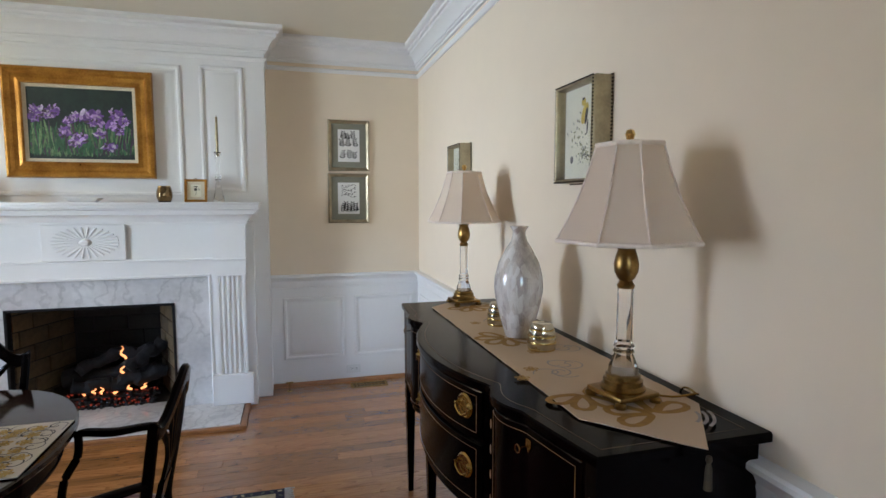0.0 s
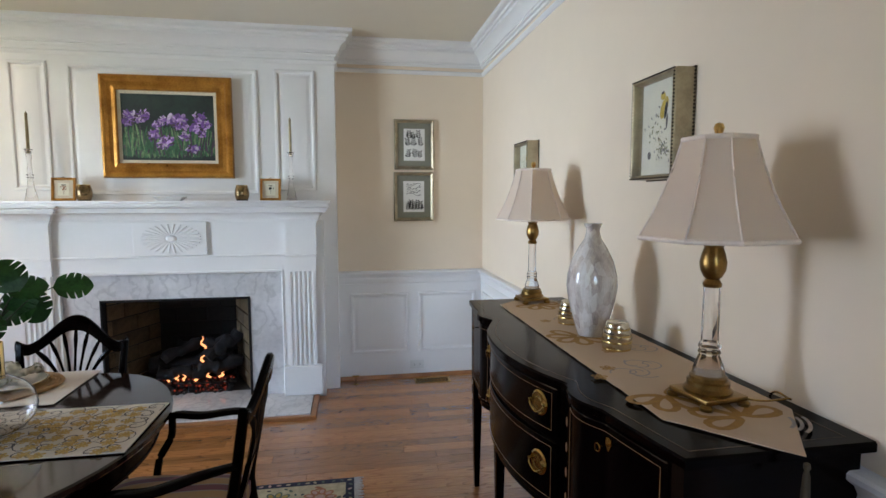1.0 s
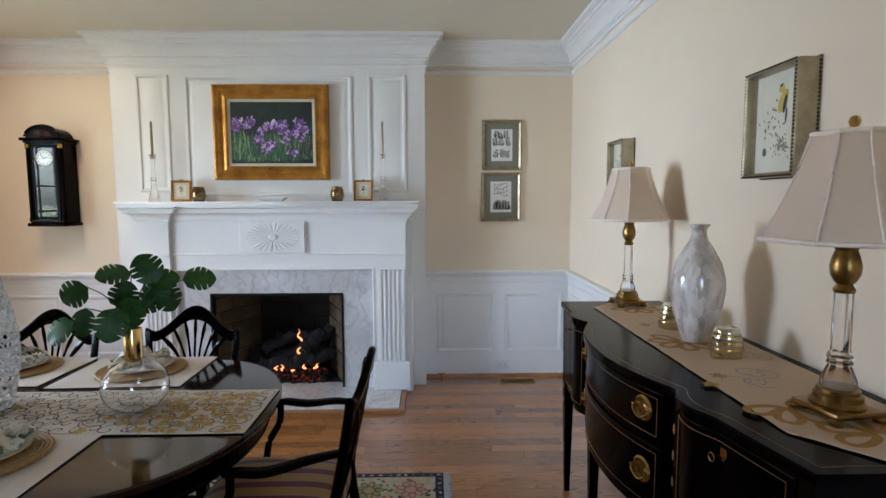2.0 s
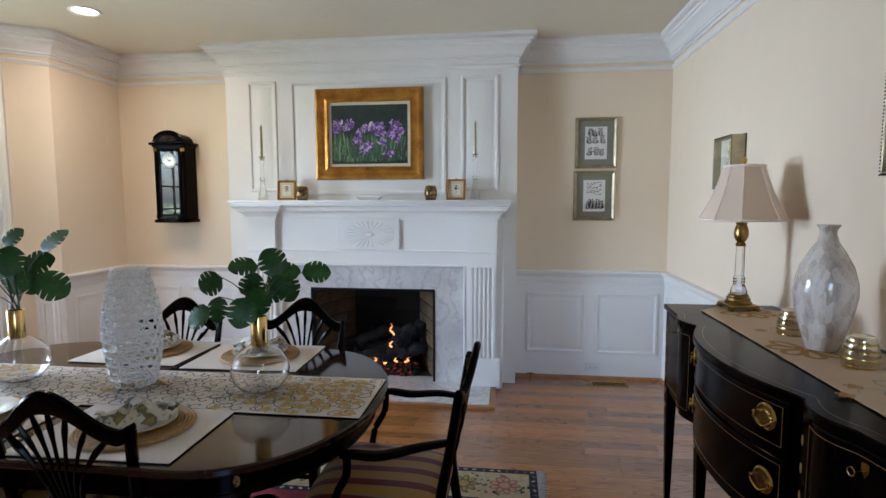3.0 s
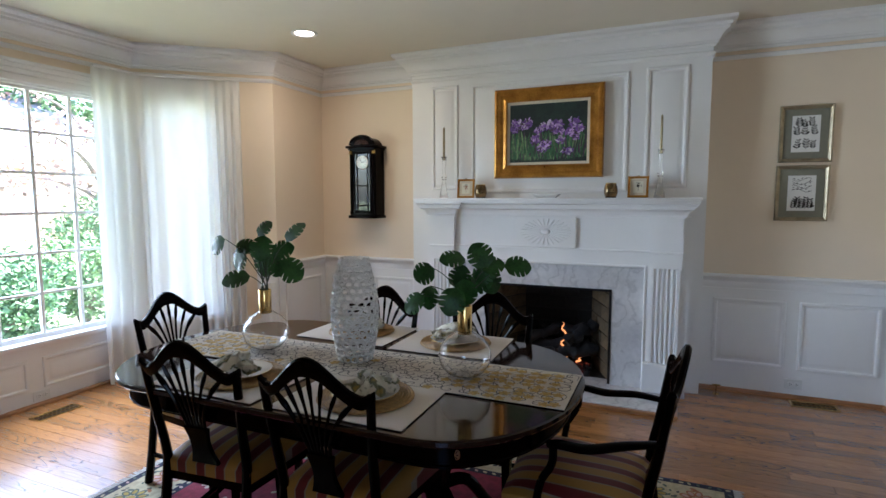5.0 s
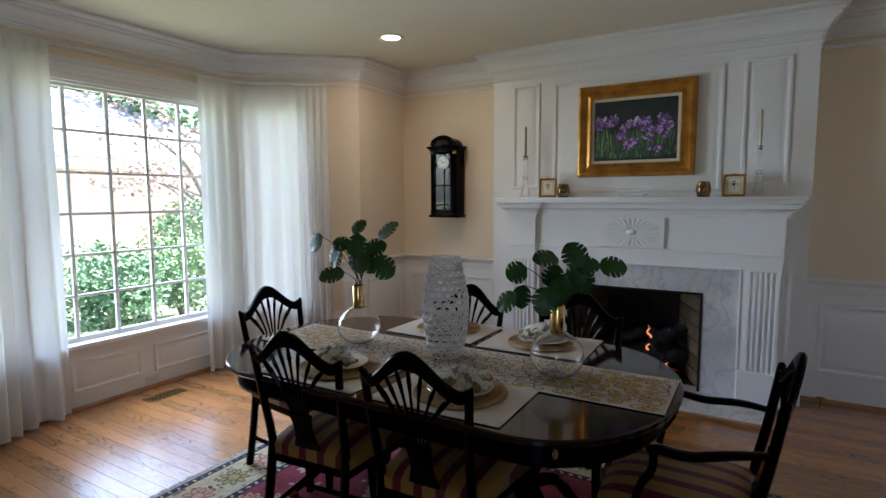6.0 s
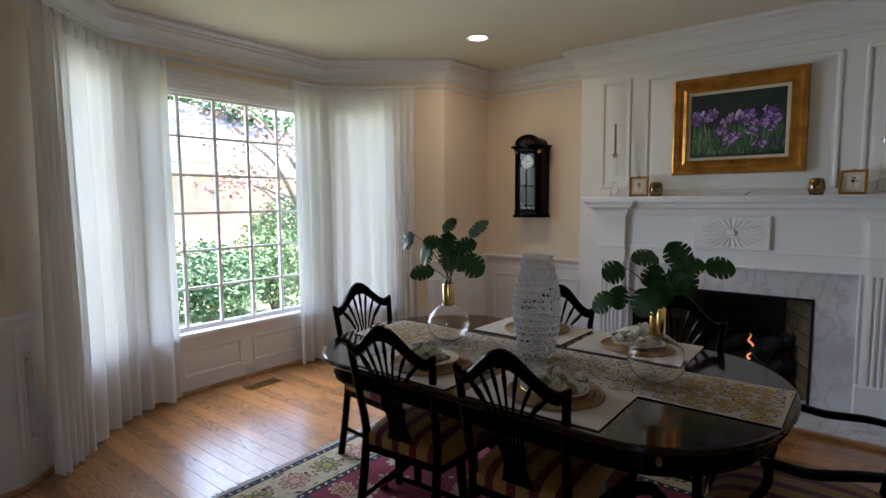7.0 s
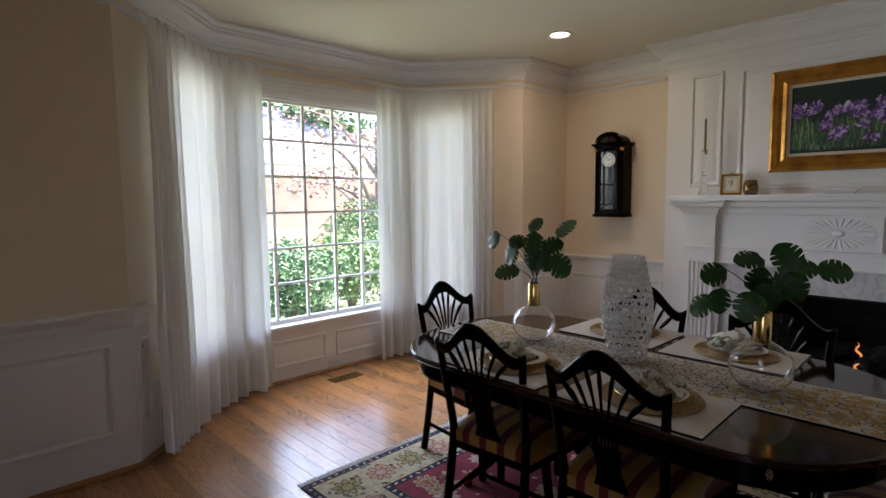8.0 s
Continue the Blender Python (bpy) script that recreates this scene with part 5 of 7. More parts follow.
def plant_vase(at, leaves, label):
    v = thing("glass_vase", label, "vase", "glass vases on the table")
    v.location = (at[0], at[1], TZ + 0.0045)
    outer = [(0.0, 0.002), (0.04, 0.003), (0.075, 0.018), (0.100, 0.050), (0.108, 0.085), (0.100, 0.125), (0.075, 0.158), (0.040, 0.180), (0.026, 0.190), (0.026, 0.200)]
    inner = [(r - 0.0022, z + (0.002 if z < 0.1 else -0.001)) for r, z in reversed(outer) if r > 0.01] + [(0.0, 0.0042)]
    part("globe", lathe(bmesh.new(), outer + inner, 48), M_GLASS, v, "clear glass globe", smooth=60)
    part("gold_neck", lathe(bmesh.new(), [(0.026, 0.176), (0.029, 0.176), (0.0295, 0.182), (0.0295, 0.288), (0.0285, 0.290), (0.026, 0.288), (0.025, 0.18)], 32), M_GOLD, v, "gold metal neck")
    right, back = Vector((0.91, 0.414, 0)), Vector((-0.414, 0.91, 0))
    rnd = random.Random(int(-at[0] * 100))
    for i, (dx, z, size, turn) in enumerate(leaves):
        deep = rnd.uniform(-0.07, 0.06)
        mid = right * dx + back * deep + Vector((0, 0, z))
        a = radians(turn)
        d = (right * math.cos(a) + Vector((0, 0, 1)) * math.sin(a) + back * rnd.uniform(-0.45, 0.25)).normalized()
        tip = mid - d * size * 0.5
        pts = curve([(0.01 * math.cos(i), 0.01 * math.sin(i), 0.19), (0.014 * math.cos(i), 0.014 * math.sin(i), 0.295),
                     (tip.x * 0.55, tip.y * 0.55, 0.295 + max(0.02, tip.z - 0.295) * 0.72), tip], 6)
        st = part("stem", tube(bmesh.new(), pts, [0.0030 - 0.0014 * k / len(pts) for k in range(len(pts))], 6), M_STEM, v)
        size *= 0.97
        lf = part("leaf", leaf_bm(size, i + int(at[0] * 10)), M_LEAF, st, smooth=60)
        nn = back * -0.75 + Vector((0, 0, 0.60)) + right * rnd.uniform(-0.6, 0.6) + Vector((0, 0, rnd.uniform(-0.35, 0.35)))
        nn = (nn - d * nn.dot(d)).normalized()
        xx = d.cross(nn)
        lf.matrix_local = Matrix(((xx.x, d.x, nn.x, tip.x), (xx.y, d.y, nn.y, tip.y), (xx.z, d.z, nn.z, tip.z), (0, 0, 0, 1)))


plant_vase((-2.608, 1.885), [
    (-0.200, 0.505, 0.105, 215), (0.0, 0.580, 0.095, 50), (0.158, 0.570, 0.125, 55), (0.007, 0.490, 0.125, 80), (0.089, 0.478, 0.115, 25),
    (-0.096, 0.495, 0.100, 150), (-0.126, 0.430, 0.125, 240), (-0.007, 0.412, 0.145, 262), (0.125, 0.375, 0.140, 320), (-0.145, 0.340, 0.135, 185), (0.06, 0.40, 0.12, 290)],
    "round glass vase with a gold neck holding upright monstera leaves")
plant_vase((-1.588, 1.885), [
    (-0.167, 0.417, 0.105, 205), (-0.207, 0.304, 0.105, 215), (-0.145, 0.320, 0.100, 262), (-0.054, 0.318, 0.120, 250), (-0.020, 0.405, 0.105, 72),
    (-0.049, 0.480, 0.110, 176), (0.055, 0.500, 0.115, 122), (0.104, 0.462, 0.105, 12), (0.218, 0.447, 0.115, 4), (0.059, 0.377, 0.125, 205),
    (0.110, 0.383, 0.120, 300), (0.080, 0.420, 0.105, 48), (0.0, 0.35, 0.11, 280)],
    "round glass vase with a gold neck holding spreading monstera leaves")

# pierced white vase
M_WHITEC = mat("white_glazed_ceramic", (0.80, 0.79, 0.78), 0.12, noise_scale=8, var=0.04, coat=0.6)
bm = bmesh.new()
NR, NC = 30, 32
VASE = [(0.0, 0.074), (0.10, 0.083), (0.25, 0.096), (0.45, 0.104), (0.62, 0.099), (0.80, 0.083), (0.92, 0.068), (1.0, 0.064)]
rings = []
rr_ = random.Random(2)
for j in range(NR + 1):
    v = j / NR
    k = max(i for i in range(len(VASE) - 1) if VASE[i][0] <= v)
    r = VASE[k][1] + (VASE[k + 1][1] - VASE[k][1]) * (v - VASE[k][0]) / (VASE[k + 1][0] - VASE[k][0])
    row = []
    for i in range(NC):
        edge = 0 < j < NR
        a = 2 * math.pi * (i + (rr_.uniform(-0.30, 0.30) if edge else 0)) / NC
        z = 0.455 * v + (rr_.uniform(-0.004, 0.004) if edge else 0)
        row.append(bm.verts.new((r * math.cos(a), r * math.sin(a), z + 0.004)))
    rings.append(row)
# six-sided holes in a brick bond
for j in range(0, NR - 1, 2):
    sft = (j // 2) % 2
    for i in range(0, NC, 2):
        k = i + sft
        c = [rings[j][k % NC], rings[j][(k + 1) % NC], rings[j + 1][(k + 2) % NC], rings[j + 2][(k + 1) % NC], rings[j + 2][k % NC], rings[j + 1][(k - 1) % NC]]
        try:
            bm.faces.new(c)
        except ValueError:
            pass
for row in (rings[0], rings[NR]):
    for i in range(NC):
        a, b = row[i], row[(i + 1) % NC]
        if bm.edges.get((a, b)) is None:
            bm.edges.new((a, b))
loose = [v for v in bm.verts if not v.link_edges]
bmesh.ops.delete(bm, geom=loose, context='VERTS')
pv = part("pierced_vase", bm, M_WHITEC, None, "tall white ceramic vase pierced all over on the runner", smooth=0)
wf = pv.modifiers.new("wire", 'WIREFRAME')
wf.thickness, wf.use_even_offset, wf.use_boundary = 0.0135, False, True
sb2 = pv.modifiers.new("soft", 'SUBSURF')
sb2.levels = sb2.render_levels = 1
tagged(pv, category="vase").location = (-2.122, 1.908, TZ + 0.0045)

# ---- dining chairs ----
def stripe_mat():
    """Striped satin: gold, dark red and thin cream bands along the seat."""
    m = mat("striped_satin", (0.40, 0.24, 0.07), 0.42, spec=0.4, bump=0.05, bump_scale=500)
    nt = m.node_tree
    tc = nt.nodes.new("ShaderNodeTexCoord")
    sp = nt.nodes.new("ShaderNodeSeparateXYZ")
    nt.links.new(tc.outputs["Object"], sp.inputs[0])
    mu = nt.nodes.new("ShaderNodeMath")
    mu.operation = 'MULTIPLY'
    mu.inputs[1].default_value = 1 / 0.092
    nt.links.new(sp.outputs["X"], mu.inputs[0])
    fr = nt.nodes.new("ShaderNodeMath")
    fr.operation = 'FRACT'
    nt.links.new(mu.outputs[0], fr.inputs[0])
    cr = nt.nodes.new("ShaderNodeValToRGB")
    cr.color_ramp.interpolation = 'CONSTANT'
    cr.color_ramp.elements[0].color = (0.36, 0.18, 0.035, 1)
    cr.color_ramp.elements[1].position, cr.color_ramp.elements[1].color = 0.48, (0.25, 0.20, 0.14, 1)
    for p, c in ((0.53, (0.13, 0.012, 0.012, 1)), (0.93, (0.25, 0.20, 0.14, 1))):
        e = cr.color_ramp.elements.new(p)
        e.color = c
    nt.links.new(fr.outputs[0], cr.inputs[0])
    nt.links.new(cr.outputs[0], nt.nodes["Principled BSDF"].inputs["Base Color"])
    return m


M_STRIPE = stripe_mat()


def bk(x, z, dy=0.0):
    """A point of the leaning, slightly hollow chair back."""
    return Vector((x, -0.215 - 0.17 * max(0, z - 0.46) - 0.028 * (1 - (x / 0.22) ** 2) * min(1, max(0, z - 0.46) * 4) + dy, z))


def crest_top(x):
    u = min(1, abs(x) / 0.222)
    return 0.862 + 0.119 * (0.5 + 0.5 * math.cos(math.pi * min(1, u / 0.88))) + (0.020 * max(0, (u - 0.82) / 0.18) ** 1.4)


def crest_low(x):
    u = min(1, abs(x) / 0.222)
    return crest_top(x) - (0.068 - 0.026 * u)


def side_chair(arms):
    label = "black carved wooden armchair with a striped satin seat" if arms else "black carved wooden dining chair with a striped satin seat"
    ch = thing("armchair" if arms else "dining_chair", label, "chair", "chairs round the dining table")
    # crest rail
    n = 40
    bm = bmesh.new()
    secs = []
    for i in range(n + 1):
        x = -0.222 + 0.444 * i / n
        t, l = crest_top(x), crest_low(x)
        secs.append([bm.verts.new(bk(x, z, d)) for z, d in ((l, 0.007), (l, -0.010), (l + 0.012, -0.015), (t - 0.010, -0.015), (t, -0.007), (t, 0.006), (t - 0.008, 0.011), (l + 0.010, 0.011))])
    for a, b in zip(secs, secs[1:]):
        for k in range(8):
            bm.faces.new((a[k], b[k], b[(k + 1) % 8], a[(k + 1) % 8]))
    bm.faces.new(secs[0])
    bm.faces.new(list(reversed(secs[-1])))
    bmesh.ops.recalc_face_normals(bm, faces=bm.faces)
    part("crest_rail", bm, M_BLACK, ch)
    for sg in (-1, 1):
        pts = [(sg * 0.195, -0.285, 0.009), (sg * 0.192, -0.25, 0.20), (sg * 0.188, -0.222, 0.42)]
        pts += [tuple(bk(sg * x, z)) for x, z in ((0.190, 0.50), (0.196, 0.64), (0.206, 0.78), (0.212, 0.868))]
        c = curve(pts, 5)
        bm = tube(bmesh.new(), c, [0.021 - 0.006 * i / len(c) for i in range(len(c))], 8, up=Vector((0, 1, 0)))
        part("back_post", bm, M_BLACK, ch)
        vs = []
        bm = bmesh.new()
        for z, s in ((0.009, 0.026), (0.12, 0.031), (0.44, 0.044)):
            vs.append([bm.verts.new((sg * 0.235 + s / 2 * a, 0.215 + s / 2 * b, z)) for a, b in ((-1, -1), (1, -1), (1, 1), (-1, 1))])
        for p, q in zip(vs, vs[1:]):
            for k in range(4):
                bm.faces.new((p[k], p[(k + 1) % 4], q[(k + 1) % 4], q[k]))
        bm.faces.new(list(reversed(vs[0])))
        part("front_leg", bm, M_BLACK, ch, smooth=20)
        bm = tube(bmesh.new(), [(sg * 0.193, -0.25, 0.17), (sg * 0.232, 0.21, 0.17)], 0.011, 6)
        part("stretcher", bm, M_BLACK, ch)
    part("stretcher", tube(bmesh.new(), [(-0.21, -0.03, 0.17), (0.21, -0.03, 0.17)], 0.011, 6), M_BLACK, ch)
    # wheat-sheaf splat
    for i in range(-3, 4):
        xb, xt = i * 0.0125, i * 0.050
        zt = crest_low(xt) + 0.006
        c = []
        for k in range(15):
            s = k / 14
            x = xb + (xt - xb) * (s ** 1.9) * (1.0 if abs(i) < 3 else 1 - 0.10 * math.sin(math.pi * s))
            c.append(bk(x, 0.60 + (zt - 0.60) * s))
        w = 0.0062 if abs(i) < 3 else 0.0085
        part("splat_rib", tube(bmesh.new(), c, [w * (0.85 + 0.55 * math.exp(-((k / 14 - 0.86) / 0.10) ** 2)) for k in range(15)], 7, up=Vector((0, 1, 0))), M_BLACK, ch)
    bm = bmesh.new()
    secs = []
    for k in range(9):
        z = 0.465 + 0.16 * k / 8
        w = 0.062 - 0.022 * math.sin(math.pi * min(1, k / 9))
        secs.append([bm.verts.new(bk(x, z, d)) for x, d in ((-w, -0.010), (w, -0.010), (w, 0.008), (-w, 0.008))])
    for a, b in zip(secs, secs[1:]):
        for k in range(4):
            bm.faces.new((a[k], a[(k + 1) % 4], b[(k + 1) % 4], b[k]))
    bm.faces.new(secs[-1])
    bm.faces.new(list(reversed(secs[0])))
    bmesh.ops.recalc_face_normals(bm, faces=bm.faces)
    part("splat_base", bm, M_BLACK, ch)
    # seat
    out = [(-0.205, -0.225), (0.205, -0.225), (0.262, 0.225), (0.18, 0.248), (0.0, 0.256), (-0.18, 0.248), (-0.262, 0.225)]
    part("seat_rail", slab(bmesh.new(), [(x * 0.985, y * 0.985) for x, y in out], 0.375, 0.425), M_BLACK, ch, smooth=20)
    bm = bmesh.new()
    N = 18
    rows = []
    for j in range(N + 1):
        v = j / N
        y = -0.225 + 0.475 * v
        hw = 0.205 + 0.057 * v
        rows.append([bm.verts.new((hw * (2 * i / N - 1), y + (0.012 * (1 - (2 * i / N - 1) ** 2) if j == N else 0),
                                   0.455 + 0.045 * ((1 - (2 * i / N - 1) ** 4) * (1 - (2 * v - 1) ** 4)) ** 0.6)) for i in range(N + 1)])
    for a, b in zip(rows, rows[1:]):
        for i in range(N):
            bm.faces.new((a[i], a[i + 1], b[i + 1], b[i]))
    ring = rows[0] + [r[-1] for r in rows[1:]] + list(reversed(rows[-1][:-1])) + [r[0] for r in reversed(rows[1:-1])]
    low_ = [bm.verts.new((v.co.x, v.co.y, 0.412)) for v in ring]
    for k in range(len(ring)):
        j = (k + 1) % len(ring)
        bm.faces.new((ring[k], low_[k], low_[j], ring[j]))
    bmesh.ops.recalc_face_normals(bm, faces=bm.faces)
    part("seat", bm, M_STRIPE, ch, "gold and dark red striped satin seat", smooth=50)
    if arms:
        for sg in (-1, 1):
            c = curve([tuple(bk(sg * 0.205, 0.70)), (sg * 0.245, -0.16, 0.695), (sg * 0.275, -0.04, 0.675), (sg * 0.285, 0.05, 0.680), (sg * 0.278, 0.085, 0.672)], 6)
            part("arm", tube(bmesh.new(), c, [0.015 + 0.006 * math.sin(math.pi * i / len(c)) for i in range(len(c))], 8, flat=0.75), M_BLACK, ch)
            c = curve([(sg * 0.276, 0.070, 0.675), (sg * 0.270, 0.075, 0.60), (sg * 0.256, 0.115, 0.52), (sg * 0.262, 0.135, 0.40)], 6)
            part("arm_support", tube(bmesh.new(), c, 0.014, 8), M_BLACK, ch)
    return ch


arm = side_chair(True)
arm.matrix_world = pose(-1.10, 1.885, 0, 0, 0, 90)
copy_thing(arm, pose(-3.02, 1.95, 0, 0, 0, -90))
chair = side_chair(False)
chair.matrix_world = pose(-1.900, 1.588, 0, 0, 0, 1)
copy_thing(chair, pose(-2.480, 1.585, 0, 0, 0, 5))
copy_thing(chair, pose(-1.71, 2.33, 0, 0, 0, 180))
copy_thing(chair, pose(-2.34, 2.27, 0, 0, 0, 182))

# ---- rug ----
M_NAVY = mat("navy_wool", (0.012, 0.014, 0.035), 0.95, noise_scale=40, var=0.5, bump=0.4, bump_scale=400)
M_IVORY = mat("ivory_wool", (0.42, 0.36, 0.24), 0.95, noise_scale=30, var=0.25, bump=0.4, bump_scale=400)
M_RED = mat("crimson_wool", (0.20, 0.018, 0.040), 0.95, noise_scale=30, var=0.35, bump=0.4, bump_scale=400)
M_RUST = mat("rust_wool", (0.30, 0.12, 0.06), 0.95, noise_scale=40, var=0.3)
M_TEAL = mat("grey_green_wool", (0.09, 0.11, 0.09), 0.95, noise_scale=40, var=0.3)
M_PINK = mat("dusty_pink_wool", (0.40, 0.27, 0.25), 0.95, noise_scale=40, var=0.3)
M_GOLDW = mat("gold_wool", (0.34, 0.24, 0.06), 0.95, noise_scale=40, var=0.3)
rug = thing("rug", "navy, ivory and crimson patterned wool rug with white fringe", "rug")
GX0, GX1, GY0, GY1 = -3.43, -0.50, 1.01, 2.86
part("woven_field", B(GX0, GX1, GY0, GY1, 0.0, 0.0072, bevel=0.002), M_NAVY, rug)
for ins, m_, nm in ((0.045, M_IVORY, "ivory_border"), (0.30, M_NAVY, "guard_band"), (0.345, M_RED, "crimson_field")):
    z = {"ivory_border": 0.0076, "guard_band": 0.0080, "crimson_field": 0.0084}[nm]
    part(nm, B(GX0 + ins, GX1 - ins, GY0 + ins, GY1 - ins, 0.006, z), m_, rug, smooth=0)
rnd = random.Random(6)
pal = [M_NAVY, M_IVORY, M_RUST, M_TEAL, M_PINK, M_GOLDW]
bms = [bmesh.new() for _ in pal]


def blot(i, cx, cy, r, a, z, n=9, ecc=0.6):
    vs = []
    for k in range(n):
        t = 2 * math.pi * k / n
        u, v = r * math.cos(t), r * ecc * math.sin(t)
        vs.append(bms[i].verts.new((cx + u * math.cos(a) - v * math.sin(a), cy + u * math.sin(a) + v * math.cos(a), z)))
    bms[i].faces.new(vs)


def rosette(cx, cy, R, ci, cj, z, n=8):
    for k in range(n):
        a = 2 * math.pi * k / n
        blot(ci, cx + R * 0.62 * math.cos(a), cy + R * 0.62 * math.sin(a), R * 0.36, a, z)
        blot(cj, cx + R * 0.62 * math.cos(a), cy + R * 0.62 * math.sin(a), R * 0.22, a, z + 0.0002)
    blot(cj, cx, cy, R * 0.26, 0, z + 0.0001, 10, 1.0)


def ring_walk(ins, step):
    """Places round the rug, ins from its edge."""
    x0, x1, y0, y1 = GX0 + ins, GX1 - ins, GY0 + ins, GY1 - ins
    out = []
    for a, b in (((x0, y0), (x1, y0)), ((x1, y0), (x1, y1)), ((x1, y1), (x0, y1)), ((x0, y1), (x0, y0))):
        L = math.hypot(b[0] - a[0], b[1] - a[1])
        n = max(1, round(L / step))
        for k in range(n):
            out.append((a[0] + (b[0] - a[0]) * k / n, a[1] + (b[1] - a[1]) * k / n))
    return out


for k, (x, y) in enumerate(ring_walk(0.0225, 0.045)):
    blot(rnd.choice((1, 4, 3)), x + rnd.uniform(-0.006, 0.006), y, 0.013, rnd.uniform(0, 3), 0.0076)
for k, (x, y) in enumerate(ring_walk(0.3225, 0.05)):
    blot(rnd.choice((1, 4)), x, y, 0.014, rnd.uniform(0, 3), 0.0084)
for k, (x, y) in enumerate(ring_walk(0.172, 0.21)):
    rosette(x, y, 0.088, 2 if k % 2 else 3, 4 if k % 2 else 5, 0.0080, 9)
    for q in range(12):
        a = rnd.uniform(0, 6.28)
        rr = rnd.uniform(0.085, 0.125)
        blot(rnd.choice((3, 3, 2, 0)), x + rr * math.cos(a), y + rr * math.sin(a) * 0.9, rnd.uniform(0.010, 0.018), a + 1.2, 0.0079)
for k in range(260):
    x, y = rnd.uniform(GX0 + 0.38, GX1 - 0.38), rnd.uniform(GY0 + 0.38, GY1 - 0.38)
    if k % 6 == 0:
        rosette(x, y, rnd.uniform(0.045, 0.075), rnd.choice((0, 1, 4)), rnd.choice((2, 5, 1)), 0.0089, 8)
    else:
        blot(rnd.choice((0, 1, 3, 4, 5)), x, y, rnd.uniform(0.012, 0.024), rnd.uniform(0, 3), 0.0088)
for b_, m_ in zip(bms, pal):
    tagged(part("woven_motif", b_, m_, rug, smooth=0), kind="stuff")
M_FRINGE = mat("white_fringe", (0.55, 0.52, 0.48), 0.95, noise_scale=60, var=0.2)
for xe, sg in ((GX0, -1), (GX1, 1)):
    bm = bmesh.new()
    k = GY0 + 0.004
    while k < GY1:
        ln, dy = rnd.uniform(0.035, 0.05), rnd.uniform(-0.008, 0.008)
        tube(bm, [(xe - sg * 0.002, k, 0.005), (xe + sg * ln * 0.5, k + dy * 0.4, 0.005), (xe + sg * ln, k + dy, 0.003)], [0.0028, 0.0024, 0.0018], 5)
        k += 0.0085
    tagged(part("fringe", bm, M_FRINGE, rug, "white cotton fringe"), kind="stuff")

# ---- pictures ----
M_GILT = mat("gilt_wood", (0.42, 0.165, 0.022), 0.3, 0.7, noise_scale=9, var=0.4, bump=0.08, bump_scale=50, color2=(0.62, 0.31, 0.055))
M_LINER = mat("linen_liner", (0.62, 0.55, 0.42), 0.9, noise_scale=90, var=0.1, bump=0.2, bump_scale=500)
M_PEWTER = mat("champagne_silver_frame", (0.36, 0.30, 0.20), 0.36, 0.7, noise_scale=14, var=0.3, bump=0.05)
M_DKBEAD = mat("dark_beaded_edge", (0.05, 0.035, 0.02), 0.35, 0.5, noise_scale=30, var=0.4)
M_SAGE = mat("sage_mat_board", (0.22, 0.215, 0.165), 0.9, noise_scale=40, var=0.06)
M_PAPER = mat("print_paper", (0.78, 0.77, 0.74), 0.9, noise_scale=10, var=0.05)
M_INK = mat("print_ink", (0.015, 0.014, 0.015), 0.9, noise_scale=40, var=0.3)
M_GREYINK = mat("grey_ink", (0.12, 0.11, 0.10), 0.9, noise_scale=40, var=0.3)


def disc(bm, cx, cz, rx, rz, a, y, n=10):
    vs = []
    for k in range(n):
        t = -2 * math.pi * k / n
        u, v = rx * math.cos(t), rz * math.sin(t)
        vs.append(bm.verts.new((cx + u * math.cos(a) - v * math.sin(a), y, cz + u * math.sin(a) + v * math.cos(a))))
    f = bm.faces.new(vs)
    f.normal_update()
    if f.normal.y > 0:
        f.normal_flip()


# gilt-framed flower painting
M_CANVAS = mat("dark_painted_ground", (0.016, 0.026, 0.030), 0.55, noise_scale=5, var=0.6, color2=(0.02, 0.045, 0.03), bump=0.3, bump_scale=150)
paints = [mat("paint_" + nm, c, 0.5, noise_scale=60, var=0.4, bump=0.4, bump_scale=250, rand=0.35) for nm, c in
          (("violet", (0.14, 0.06, 0.26)), ("lilac", (0.38, 0.24, 0.50)), ("deep_green", (0.03, 0.10, 0.04)), ("pale_green", (0.13, 0.22, 0.09)), ("dusk", (0.05, 0.03, 0.05)), ("white", (0.45, 0.38, 0.50)))]
pw, ph = 0.882, 0.724
painting = thing("framed_painting", "gilt-framed oil painting of purple irises above the mantel", "painting")
painting.matrix_world = pose(-1.782, CY - 0.012, 2.012)
bm = frame_ring(bmesh.new(), pw, ph, [(0, 0), (0, 0.030), (0.006, 0.044), (0.020, 0.050), (0.034, 0.046), (0.050, 0.030), (0.075, 0.024), (0.092, 0.030), (0.100, 0.034), (0.106, 0.028), (0.108, 0.014)])
part("gilt_frame", bm, M_GILT, painting, "wide worn gilt frame", smooth=25)
bm = frame_ring(bmesh.new(), pw - 0.214, ph - 0.214, [(0, 0.014), (0, 0.018), (0.020, 0.014), (0.022, 0.010)])
part("liner", bm, M_LINER, painting, "cream linen liner")
cw, chh = pw - 0.256, ph - 0.256
canvas = part("canvas", B(-cw / 2, cw / 2, -0.010, 0.0, -chh / 2, chh / 2), M_CANVAS, painting, "dark canvas of purple irises", smooth=0)
rnd = random.Random(12)
pb = [bmesh.new() for _ in paints]
